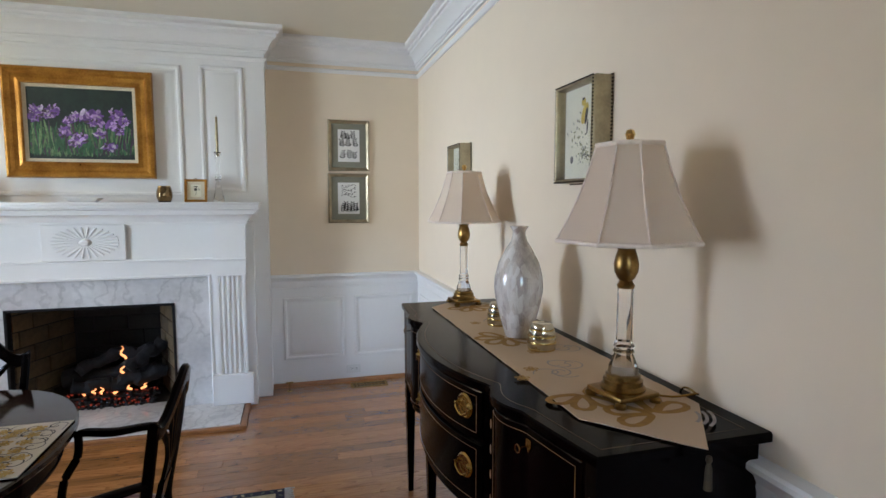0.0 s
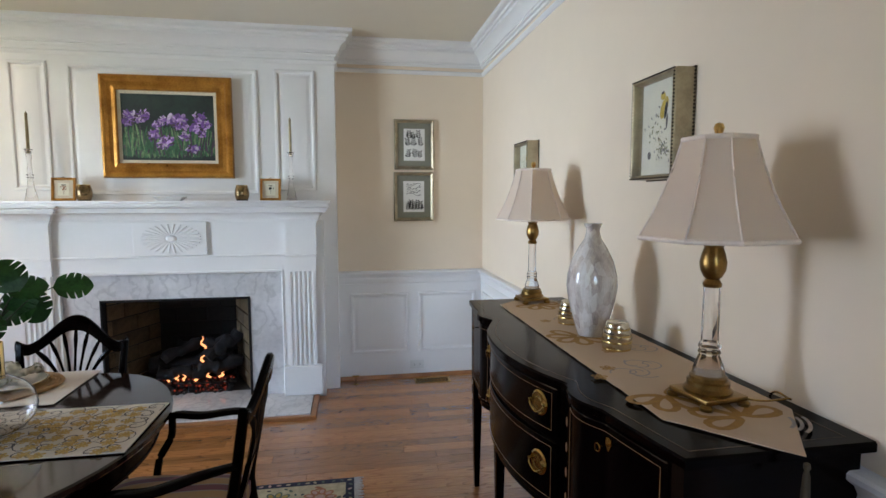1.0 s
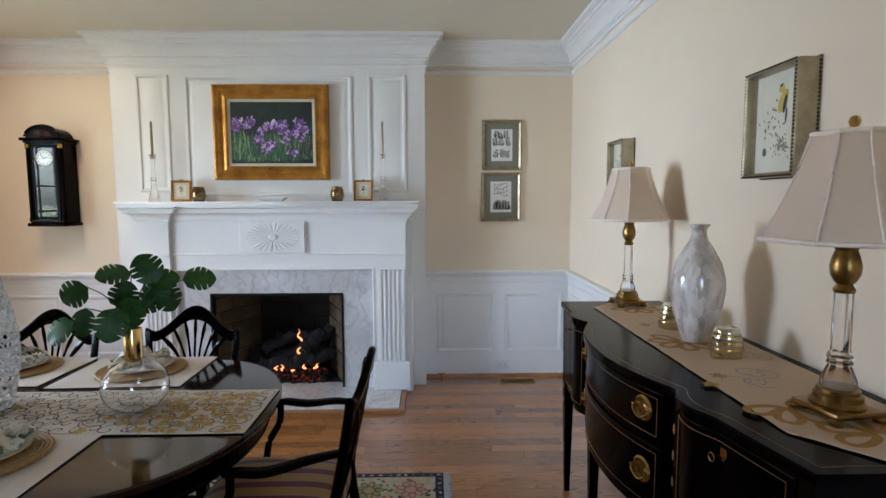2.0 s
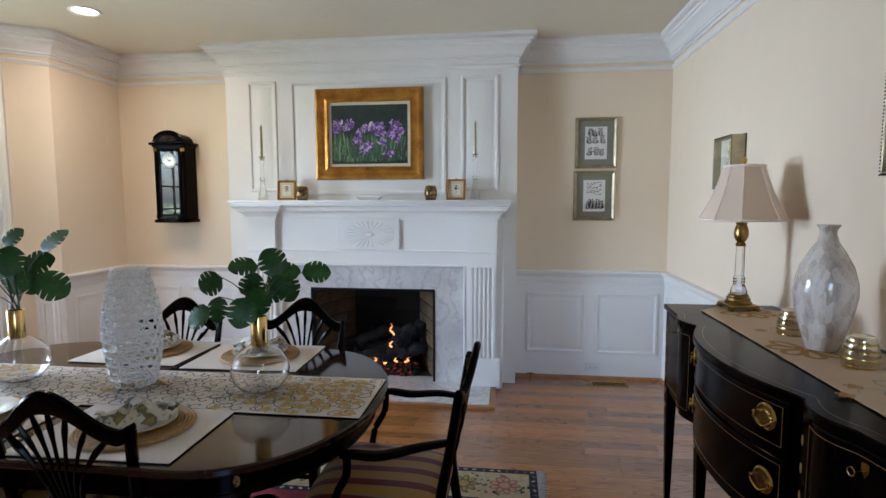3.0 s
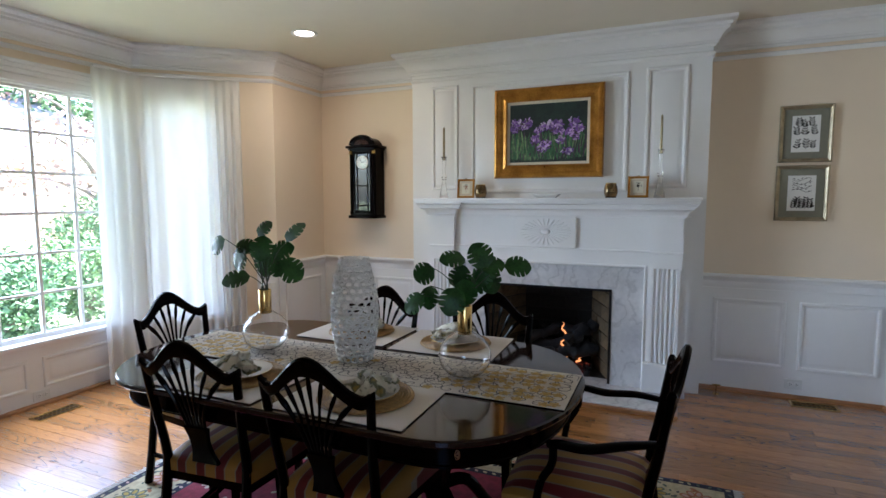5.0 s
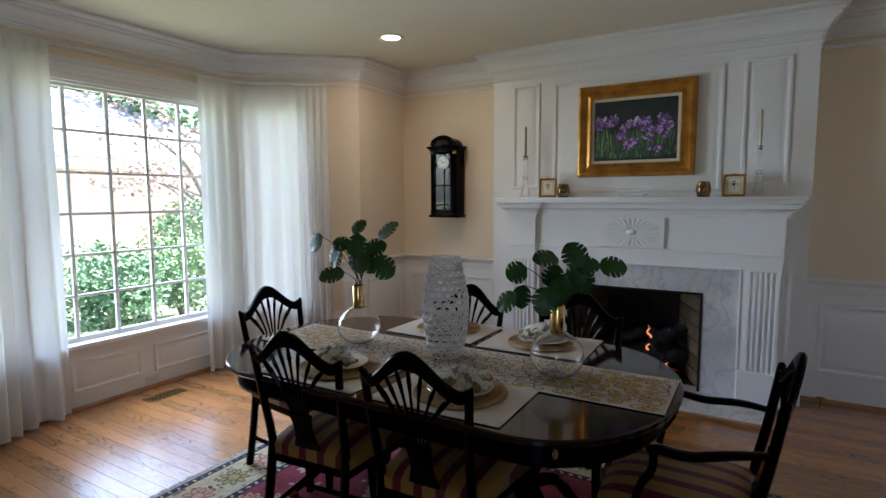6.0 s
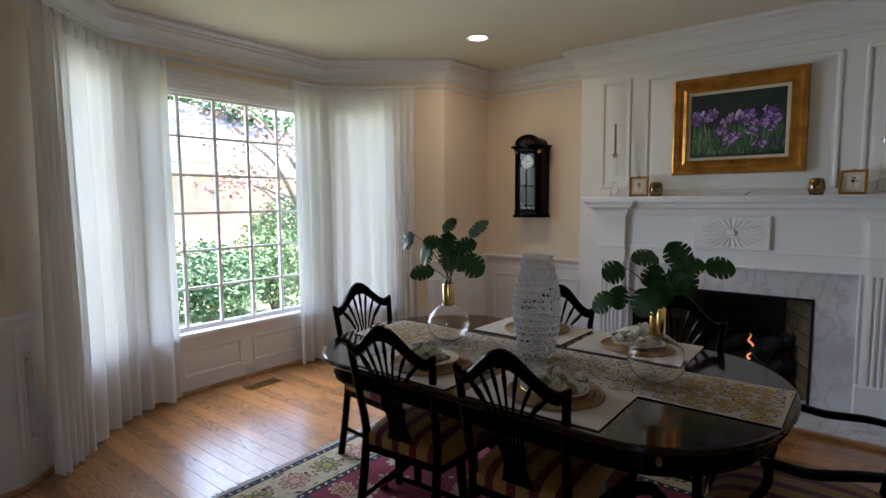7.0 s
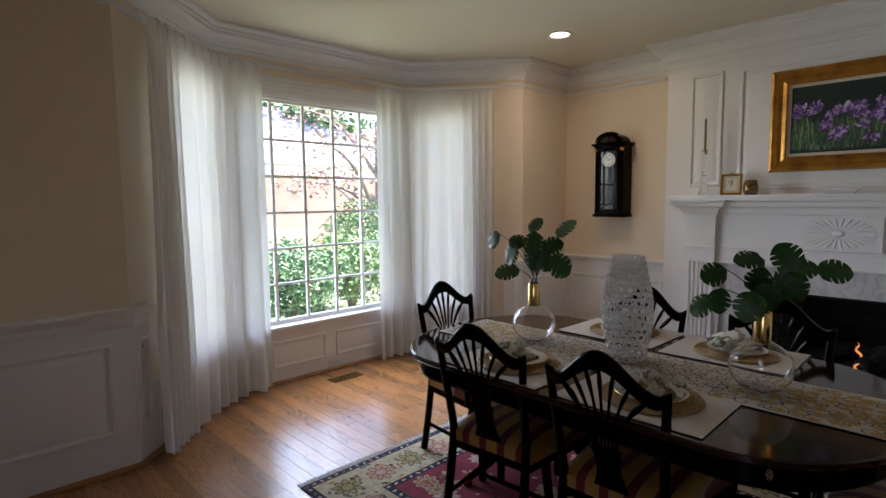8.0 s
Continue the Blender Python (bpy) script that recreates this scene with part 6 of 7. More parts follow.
for k in range(760):
    x, b0 = rnd.uniform(-cw / 2 + 0.01, cw / 2 - 0.01), -chh / 2 + 0.006
    h_ = rnd.uniform(0.04, 0.22)
    w_ = rnd.uniform(0.003, 0.009)
    disc(pb[rnd.choice((2, 2, 3, 2, 4))], x, min(b0 + h_ * 0.5 + rnd.uniform(0, 0.06), 0.02), w_, h_ * 0.42, rnd.uniform(-0.25, 0.25), -0.0106 - 0.0000005 * k)
for cx, cz, s in ((-0.25, 0.075, 1.0), (-0.165, 0.080, 0.95), (-0.205, 0.055, 0.7), (-0.07, 0.02, 0.8), (-0.105, -0.055, 0.9), (-0.035, 0.055, 0.6), (0.055, 0.055, 1.25), (0.09, 0.02, 0.9), (0.21, 0.075, 0.9), (0.205, 0.0, 1.15),
                  (0.225, -0.03, 0.8), (0.105, -0.06, 0.8), (-0.02, -0.10, 1.05), (-0.045, -0.12, 0.8), (0.165, -0.15, 1.0), (0.26, 0.03, 0.7), (-0.27, 0.04, 0.8)):
    for k in range(46):
        a = rnd.uniform(0, 6.28)
        r = rnd.uniform(0, 0.040) * s
        disc(pb[rnd.choice((0, 0, 0, 1, 1, 5 if k > 13 else 0, 4))], cx + r * math.cos(a) * 1.2, cz + r * math.sin(a), rnd.uniform(0.010, 0.024) * s, rnd.uniform(0.005, 0.011) * s, rnd.uniform(0, 3.1), -0.0112 - 0.00001 * k)
for b_, m_ in zip(pb, paints):
    tagged(part("brushwork", b_, m_, canvas, smooth=0), kind="stuff")


def sprig(bm, bm2, cx, cz, h_, rnd, y, pairs, ink_w=0.0012):
    """A drawn stem with leaves in pairs."""
    lean = rnd.uniform(-0.2, 0.2)
    tube(bm, [(cx + lean * h_ * k / 4, y, cz + h_ * k / 4) for k in range(5)], ink_w, 4)
    for k in range(pairs):
        t = (k + 0.6) / pairs
        for sg in (-1, 1):
            a = sg * rnd.uniform(0.5, 1.0)
            l = rnd.uniform(0.009, 0.015) * (1.2 - 0.5 * t)
            disc(rnd.choice((bm, bm, bm2)), cx + lean * h_ * t + sg * l, cz + h_ * t + l * 0.4, l, l * 0.42, a, y - 0.0003)


def botanical(x, z, h, seed, label):
    p = thing("framed_print", label, "framed print", "botanical prints")
    w = 0.327
    p.matrix_world = pose(x, BY - 0.002, z)
    bm = frame_ring(bmesh.new(), w, h, [(0, 0), (0, 0.016), (0.004, 0.022), (0.010, 0.024), (0.018, 0.018), (0.024, 0.014), (0.027, 0.008)])
    part("frame", bm, M_PEWTER, p, "champagne silver frame", smooth=25)
    part("mat_board", B(-w / 2 + 0.02, w / 2 - 0.02, -0.008, 0, -h / 2 + 0.02, h / 2 - 0.02), M_SAGE, p, smooth=0)
    pw_, ph_ = 0.172, h - 0.145
    sheet = part("sheet", B(-pw_ / 2, pw_ / 2, -0.0092, -0.006, -ph_ / 2, ph_ / 2), M_PAPER, p, smooth=0)
    rnd = random.Random(seed)
    a, b = bmesh.new(), bmesh.new()
    if seed == 1:
        for i, cx in enumerate((-0.045, 0.0, 0.045)):
            for cz in (-0.105, -0.01, 0.05):
                sprig(a, b, cx + rnd.uniform(-0.01, 0.01), cz, 0.05 + 0.02 * rnd.random(), rnd, -0.0094, 4)
    else:
        for k in range(5):
            sprig(a, b, -0.05 + 0.025 * k, -0.11, 0.07 + 0.012 * (k % 2), rnd, -0.0094, 5)
        for k in range(4):
            zc = 0.02 + 0.026 * k
            tube(b, [(-0.06 + 0.12 * i / 10, -0.0094, zc + 0.012 * math.sin(i * 0.6 + k)) for i in range(11)], 0.0016, 4)
            for q in range(5):
                disc(a, -0.05 + 0.025 * q + rnd.uniform(-0.005, 0.005), zc + rnd.uniform(-0.008, 0.01), 0.008, 0.0025, rnd.uniform(-0.5, 0.8), -0.0097)
    part("ink", a, M_INK, sheet, smooth=0)
    part("wash", b, M_GREYINK, sheet, smooth=0)


botanical(0.022, 1.938, 0.402, 1, "botanical print of leaves in a champagne frame with sage mat")
botanical(0.016, 1.517, 0.398, 2, "botanical print of ferns in a champagne frame with sage mat")


def shadow_box(y, z, w, h, seed, label):
    """A deep framed print on the east wall."""
    p = thing("framed_print", label, "framed print", "bird prints")
    p.matrix_world = pose(RX - 0.001, y, z, 0, 0, -90)
    bm = frame_ring(bmesh.new(), w, h, [(0, 0), (0.0, 0.064), (0.003, 0.072), (0.007, 0.076), (0.012, 0.074), (0.015, 0.066), (0.016, 0.018)])
    part("frame", bm, M_PEWTER, p, "deep champagne silver frame", smooth=25)
    bm = bmesh.new()
    for (xa, za), (xb, zb) in (((-1, -1), (1, -1)), ((1, -1), (1, 1)), ((1, 1), (-1, 1)), ((-1, 1), (-1, -1))):
        n = 30
        for k in range(n):
            for ins, yy, r in ((0.003, -0.0745, 0.0036), (-0.001, -0.004, 0.0045)):
                x_, z_ = (xa + (xb - xa) * k / n) * (w / 2 - ins), (za + (zb - za) * k / n) * (h / 2 - ins)
                bmesh.ops.create_icosphere(bm, subdivisions=1, radius=r, matrix=Matrix.Translation((x_, yy, z_)))
    tagged(part("beading", bm, M_DKBEAD, p, "dark beaded edge"), kind="stuff")
    sheet = part("sheet", B(-w / 2 + 0.014, w / 2 - 0.014, -0.020, 0, -h / 2 + 0.014, h / 2 - 0.014), M_PAPERY, p, smooth=0)
    sheet.location.y = -0.018
    rnd = random.Random(seed)
    a, b, c, d = bmesh.new(), bmesh.new(), bmesh.new(), bmesh.new()
    disc(a, 0.02, 0.065, 0.040, 0.020, 1.1, -0.0204)
    disc(a, 0.012, 0.105, 0.015, 0.014, 0, -0.0205)
    disc(b, 0.030, 0.055, 0.030, 0.009, 1.35, -0.0206)
    disc(b, 0.038, 0.018, 0.026, 0.005, 1.5, -0.0206)
    disc(b, 0.010, 0.116, 0.009, 0.005, 0.3, -0.0207)
    for k in range(60):
        disc(rnd.choice((c, c, d)), 0.02 + rnd.gauss(0, 0.022), -0.075 + rnd.gauss(0, 0.018), rnd.uniform(0.003, 0.010), 0.0022, rnd.uniform(0, 3.1), -0.0203 - 0.000004 * k)
    for k in range(26):
        disc(rnd.choice((c, d)), -0.015 + rnd.gauss(0, 0.035), 0.0 + rnd.gauss(0, 0.035), rnd.uniform(0.004, 0.011), rnd.uniform(0.002, 0.004), rnd.uniform(0, 3.1), -0.0203 - 0.000004 * k)
    disc(d, -0.065, -0.09, 0.011, 0.014, 0, -0.0203)
    for nm, q, m_ in (("yellow_wash", a, M_YEL), ("dark_wash", b, M_INK), ("green_wash", c, M_OLIVE), ("grey_wash", d, M_GREYINK)):
        part(nm, q, m_, sheet, smooth=0)
    pn = part("glass", B(-w / 2 + 0.014, w / 2 - 0.014, -0.060, -0.058, -h / 2 + 0.014, h / 2 - 0.014), M_PANE, p, smooth=0)
    pn.visible_shadow = False


M_PAPERY = mat("aged_paper", (0.72, 0.69, 0.56), 0.9, noise_scale=8, var=0.08)
M_YEL = mat("yellow_wash", (0.55, 0.40, 0.05), 0.9, noise_scale=40, var=0.2)
M_OLIVE = mat("olive_wash", (0.22, 0.22, 0.10), 0.9, noise_scale=40, var=0.3)
shadow_box(1.785, 1.734, 0.262, 0.350, 5, "deep-framed print of a yellow bird over a nest")
shadow_box(3.230, 1.690, 0.255, 0.290, 9, "deep-framed nature print in a beaded frame")

# ---- wall clock ----
clock = thing("wall_clock", "dark wooden wall clock with an arched hood and glass door", "clock")
clock.matrix_world = pose(-3.556, BY - 0.001, 0)
CW, CD = 0.285, 0.165
bm = B(-CW / 2, CW / 2, -CD, 0, 1.325, 1.975, bevel=0.004)
part("case", bm, M_BLACK, clock)
bm = B(-CW / 2 - 0.016, CW / 2 + 0.016, -CD - 0.014, 0, 1.297, 1.325, bevel=0.006, seg=2)
part("base_moulding", bm, M_BLACK, clock)
bm = B(-CW / 2 - 0.012, CW / 2 + 0.012, -CD - 0.010, 0, 1.945, 1.960, bevel=0.003)
box(bm, -CW / 2 - 0.030, CW / 2 + 0.030, -CD - 0.026, 0, 1.960, 1.984, bevel=0.006, seg=2)
part("cornice", bm, M_BLACK, clock)
arch = [(-CW / 2 - 0.026, 1.984)] + [(-(CW / 2 - 0.018) * math.cos(math.pi * k / 20), 1.984 + 0.085 * math.sin(math.pi * k / 20)) for k in range(21)] + [(CW / 2 + 0.026, 1.984)]
bm = bmesh.new()
slab(bm, [(x, z) for x, z in reversed(arch)], 0, 1)
for v in bm.verts:
    x, z, d = v.co
    v.co = Vector((x, -CD - 0.012 if d > 0.5 else 0.0, z))
bmesh.ops.recalc_face_normals(bm, faces=bm.faces)
part("hood", bm, M_BLACK, clock, "arched wooden hood")
bm = tube(bmesh.new(), [(-(CW / 2 - 0.012) * math.cos(math.pi * k / 20), -CD - 0.014, 1.990 + 0.084 * math.sin(math.pi * k / 20)) for k in range(21)], 0.010, 8)
part("hood_moulding", bm, M_BLACK, clock)
bm = bmesh.new()
for k in range(9):
    a = math.pi * (k + 0.5) / 9
    tube(bm, [(0.012 * math.cos(a), -CD - 0.012, 1.992 + 0.010 * math.sin(a)), (0.075 * math.cos(a), -CD - 0.014, 1.992 + 0.048 * math.sin(a))], [0.002, 0.006], 6)
part("carved_fan", bm, mat("carved_mahogany", (0.05, 0.014, 0.008), 0.4, noise_scale=20, var=0.4), clock)
for sg in (-1, 1):
    bm = lathe(bmesh.new(), [(0.016, 1.335), (0.016, 1.36), (0.012, 1.37), (0.012, 1.90), (0.016, 1.91), (0.017, 1.94)], 14, m=pose(sg * (CW / 2 - 0.018), -CD - 0.004, 0))
    part("column", bm, M_BLACK, clock)
    bm = lathe(bmesh.new(), [(0.0165, 1.905), (0.0175, 1.912), (0.0175, 1.930), (0.0165, 1.936)], 14, m=pose(sg * (CW / 2 - 0.018), -CD - 0.004, 0))
    part("capital", bm, M_BRASS, clock)
door = part("glass_door", frame_ring(bmesh.new(), 0.205, 0.575, [(0, 0), (0, 0.010), (0.008, 0.012), (0.022, 0.008), (0.022, 0.0)]), M_BLACK, clock)
door.matrix_local = pose(0, -CD - 0.001, 1.640)
M_CGLASS = bpy.data.materials.new("clock_glass")
M_CGLASS.use_nodes = True
b_ = M_CGLASS.node_tree.nodes["Principled BSDF"]
b_.inputs["Base Color"].default_value = (0.004, 0.004, 0.004, 1)
b_.inputs["Roughness"].default_value = 0.01
b_.inputs["IOR"].default_value = 1.5
pn = part("glass", B(-0.082, 0.082, -0.003, 0.0, -0.268, 0.268), M_CGLASS, door, "dark reflecting glass", smooth=0)
M_SILV = mat("silvered_dial", (0.55, 0.54, 0.50), 0.3, 0.6, noise_scale=30, var=0.15)
dial = part("dial", lathe(bmesh.new(), [(0, 0.002), (0.055, 0.002), (0.062, 0.004), (0.066, 0.0)], 32), M_SILV, clock, "round silvered dial")
dial.matrix_local = pose(0, -CD - 0.005, 1.825, 90, 0, 0)
bm = bmesh.new()
for k in range(12):
    a = k * math.pi / 6
    box(bm, -0.0016, 0.0016, 0.040, 0.052, 0.0042, 0.0052, m=pose(0, 0, 0, 0, 0, math.degrees(a)))
part("hour_mark", bm, M_INK, dial)
bm = B(-0.0018, 0.0018, -0.006, 0.040, 0.006, 0.007, m=pose(0, 0, 0, 0, 0, 40))
box(bm, -0.0024, 0.0024, -0.006, 0.028, 0.0072, 0.0082, m=pose(0, 0, 0, 0, 0, -75))
part("pointer", bm, M_INK, dial)

# ---- things on the mantel shelf ----
SZ = 1.487
M_TAPER = mat("antique_gold_taper", (0.30, 0.25, 0.14), 0.45, 0.5, noise_scale=30, var=0.3)


def candlestick(x):
    c = thing("candlestick", "tall clear glass candlestick holding a slim gold taper candle", "candlestick", "candlesticks on the mantel")
    c.location = (x, 4.16, SZ)
    prof = [(0, 0), (0.040, 0), (0.040, 0.006), (0.034, 0.03), (0.020, 0.10), (0.016, 0.14), (0.013, 0.15), (0.022, 0.158), (0.012, 0.166), (0.023, 0.176), (0.013, 0.186), (0.015, 0.20), (0.012, 0.26), (0.017, 0.31), (0.024, 0.345), (0.024, 0.350), (0.012, 0.345), (0.010, 0.32), (0, 0.32)]
    part("glass_stem", lathe(bmesh.new(), prof, 24), M_GLASS, c, smooth=40)
    bm = lathe(bmesh.new(), [(0, 0.322), (0.0092, 0.322), (0.0090, 0.45), (0.0078, 0.588), (0.002, 0.598), (0, 0.604)], 16, squash=lambda a: 1 - 0.10 * math.cos(6 * a))
    part("taper", bm, M_TAPER, c, "twisted antique gold candle")


candlestick(-2.645)
candlestick(-0.925)


def small_frame(x, turn):
    f = thing("photo_frame", "small gold frame with a pressed flower on the mantel", "frame", "small frames on the mantel")
    f.matrix_world = pose(x, 4.155, SZ + 0.002, -8, 0, turn) @ pose(0, 0, 0.079)
    part("frame", frame_ring(bmesh.new(), 0.146, 0.158, [(0, -0.012), (0, 0.008), (0.004, 0.012), (0.011, 0.010), (0.015, 0.006), (0.016, 0.0)]), M_GILT, f, smooth=25)
    bk_ = part("backing", B(-0.068, 0.068, -0.001, 0.010, -0.074, 0.074), M_LINER, f, smooth=0)
    part("card", B(-0.034, 0.034, -0.0024, -0.001, -0.044, 0.042), M_PAPERY, f, smooth=0)
    bm = bmesh.new()
    tube(bm, [(0, -0.0032, -0.032), (0.004, -0.0032, 0.0)], 0.001, 4)
    r = random.Random(int(-x * 10))
    for k in range(12):
        disc(bm, r.gauss(0, 0.008), 0.010 + r.gauss(0, 0.008), 0.007, 0.003, r.uniform(0, 3), -0.0030 - 0.00005 * k)
    part("pressed_flower", bm, M_RUST if x < -2 else M_INK, f, smooth=0)
    bm = tube(bmesh.new(), [(-0.010, -0.002, 0.079), (0, -0.002, 0.086), (0.010, -0.002, 0.079)], 0.0022, 6)
    part("hanger", bm, M_BRASS, f)
    bm = B(-0.014, 0.014, 0.008, 0.012, -0.07, 0.03, m=pose(0, 0, 0.0, 22, 0, 0) @ Matrix.Translation((0, 0.0, -0.0)))
    part("easel_back", bm, M_BLACK, f)


small_frame(-2.445, 6)
small_frame(-1.075, -4)
M_SMOKE = mat("smoky_mercury_glass", (0.16, 0.10, 0.05), 0.12, 0.9, noise_scale=20, var=0.5, color2=(0.42, 0.30, 0.15))


def mantel_votive(x):
    v = thing("votive_holder", "ribbed smoky bronze glass votive holder on the mantel", "candle holder", "votives on the mantel")
    v.location = (x, 4.12, SZ)
    part("glass_cup", lathe(bmesh.new(), [(0, 0), (0.034, 0), (0.038, 0.006), (0.042, 0.010), (0.050, 0.035), (0.051, 0.060), (0.046, 0.085), (0.038, 0.108), (0.035, 0.108), (0.042, 0.08), (0.045, 0.05), (0.036, 0.012), (0, 0.010)], 48,
                            squash=lambda a: 1 - 0.03 * abs(math.sin(8 * a))), M_SMOKE, v, smooth=50)
    part("rim", lathe(bmesh.new(), [(0.0345, 0.105), (0.039, 0.105), (0.040, 0.109), (0.036, 0.111)], 32), M_MERCG, v, "silvered rim")
    part("foot", lathe(bmesh.new(), [(0.0, 0.0), (0.039, 0.0), (0.041, 0.004), (0.039, 0.009)], 32), M_IRON, v)


mantel_votive(-2.298)
mantel_votive(-1.265)
bm = bmesh.new()
vs = []
for z, a, b in ((0, 0.070, 0.030), (0.004, 0.074, 0.034), (0.026, 0.100, 0.055), (0.029, 0.100, 0.055), (0.027, 0.096, 0.051), (0.010, 0.074, 0.034), (0.008, 0.0, 0.0)):
    vs.append((z, a, b))
rings = [[bm.verts.new((sx * max(a, 1e-4), sy * max(b, 1e-4), z)) for sx, sy in ((-1, -1), (1, -1), (1, 1), (-1, 1))] for z, a, b in vs]
for p, q in zip(rings, rings[1:]):
    for k in range(4):
        bm.faces.new((p[k], p[(k + 1) % 4], q[(k + 1) % 4], q[k]))
bm.faces.new(list(reversed(rings[0])))
tray = part("dish", bm, M_WHITEC, None, "small white rectangular ceramic dish on the mantel shelf")
tagged(tray, category="dish").location = (-1.752, 4.13, SZ)

# ---- outlets, vents, gas key ----
M_PLASTIC = mat("white_plastic", (0.72, 0.72, 0.70), 0.35, noise_scale=20, var=0.03)


def outlet(m, label):
    o = thing("wall_outlet", label, "outlet", "wall outlets")
    o.matrix_world = m
    part("cover_plate", B(-0.058, 0.058, -0.005, 0, -0.036, 0.036, bevel=0.002), M_PLASTIC, o)
    for x in (-0.021, 0.021):
        s = part("socket", lathe(bmesh.new(), [(0, 0.0022), (0.0155, 0.0022), (0.017, 0.0)], 20, m=pose(x, -0.005, 0, 90, 0, 0)), M_PLASTIC, o)
        bm = bmesh.new()
        for dz in (-0.006, 0.006):
            box(bm, x - 0.004, x + 0.004, -0.0078, -0.0070, dz - 0.0012, dz + 0.0012)
        box(bm, x + 0.008, x + 0.012, -0.0078, -0.0070, -0.002, 0.002)
        part("slot", bm, M_IRON, s, smooth=0)


outlet(pose(0.035, BY - W - 0.0005, 0.104), "white plastic wall outlet low on the wainscot")
outlet(pose(FX + W + 0.0005, 2.215, 0.072, 0, 0, 90), "white plastic wall outlet under the bay window")


def vent(m, label):
    v = thing("floor_vent", label, "floor vent", "floor vents")
    v.matrix_world = m
    part("pan", B(-0.138, 0.138, -0.052, 0.052, 0.0002, 0.0012), M_IRON, v, smooth=0)
    bm = bmesh.new()
    for x0, x1, y0, y1 in ((-0.148, 0.148, -0.062, -0.048), (-0.148, 0.148, 0.048, 0.062), (-0.148, -0.132, -0.048, 0.048), (0.132, 0.148, -0.048, 0.048)):
        box(bm, x0, x1, y0, y1, 0.0002, 0.0050, bevel=0.0015)
    part("brass_frame", bm, M_BRASS, v)
    for k in range(9):
        bm = bmesh.new()
        cx = -0.118 + k * 0.0295
        for sy in (-0.024, 0.024):
            pts = [(cx + 0.0125 * math.cos(t * math.pi / 8), sy + 0.020 * math.sin(t * math.pi / 8), 0.0036) for t in range(17)]
            tube(bm, pts, 0.0021, 5)
        tube(bm, [(cx - 0.013, 0, 0.0036), (cx + 0.013, 0, 0.0036)], 0.0021, 5)
        part("scroll", bm, M_DARKBRASS, v)


vent(pose(0.145, 4.345, 0), "brass scrollwork floor vent in the oak floor")
vent(pose(-4.735, 2.16, 0, 0, 0, 90), "brass scrollwork floor vent below the bay window")
gk = thing("gas_valve_key", "small brass gas valve key standing in the floor", "valve key")
gk.location = (-0.48, 4.36, 0)
part("flange", lathe(bmesh.new(), [(0, 0.004), (0.016, 0.004), (0.024, 0.001), (0.025, 0.0)], 20), M_BRASS, gk)
bm = tube(bmesh.new(), [(0, 0, 0.002), (0, 0, 0.062)], 0.0045, 8)
part("shaft", bm, M_BRASS, gk)
part("cross_handle", tube(bmesh.new(), [(-0.028, 0, 0.066), (0.028, 0, 0.066)], 0.006, 8), M_BRASS, gk)

# ---- garden outside the bay ----
M_GRASS = mat("lawn", (0.20, 0.24, 0.14), 0.9, noise_scale=1.5, var=0.35, bump=0.5, bump_scale=60)
M_BUSH = mat("shrub_leaf", (0.085, 0.170, 0.080), 0.5, noise_scale=6, var=0.4, rand=0.35)
M_BUSH2 = mat("light_green_leaf", (0.110, 0.200, 0.075), 0.5, noise_scale=6, var=0.4, rand=0.35)
M_MAPLE = mat("maple_leaf", (0.30, 0.19, 0.17), 0.5, noise_scale=6, var=0.4, rand=0.35)
M_BARK = mat("bark", (0.20, 0.16, 0.14), 0.9, noise_scale=12, var=0.4, bump=0.6)
M_BRICK = mat("pink_brick", (0.52, 0.33, 0.26), 0.9, noise_scale=3, var=0.2, bump=0.3)
M_ROOF = mat("grey_shingle", (0.27, 0.26, 0.30), 0.9, noise_scale=6, var=0.3, bump=0.4)
M_STONE = mat("edging_stone", (0.40, 0.38, 0.35), 0.9, noise_scale=8, var=0.3, bump=0.5)
GZ = -0.45
bm = bmesh.new()
box(bm, -400, -5.17, -300, 300, GZ - 0.2, GZ)
struct("ground", bm, M_GRASS, "mown lawn outside the bay window", "ground", 0)


def leaf_cloud(centres, count, size, rnd, flat=0.5):
    """Small leaves, four corners each, scattered through clumps."""
    bm = bmesh.new()
    for k in range(count):
        c, r = rnd.choice(centres)
        d = Vector((rnd.gauss(0, 1), rnd.gauss(0, 1), rnd.gauss(0, 1))).normalized()
        p = Vector(c) + Vector((d.x * r[0], d.y * r[1], d.z * r[2])) * rnd.uniform(0.65, 1.08)
        s = size * rnd.uniform(0.6, 1.3)
        m = Matrix.Translation(p) @ pose(0, 0, 0, rnd.uniform(-70, 70), rnd.uniform(-70, 70), rnd.uniform(0, 360))
        q = [bm.verts.new(m @ Vector(v)) for v in ((0, -s, 0), (s * flat, 0, 0.1 * s), (0, s, 0), (-s * flat, 0, 0.1 * s))]
        bm.faces.new(q)
    return bm


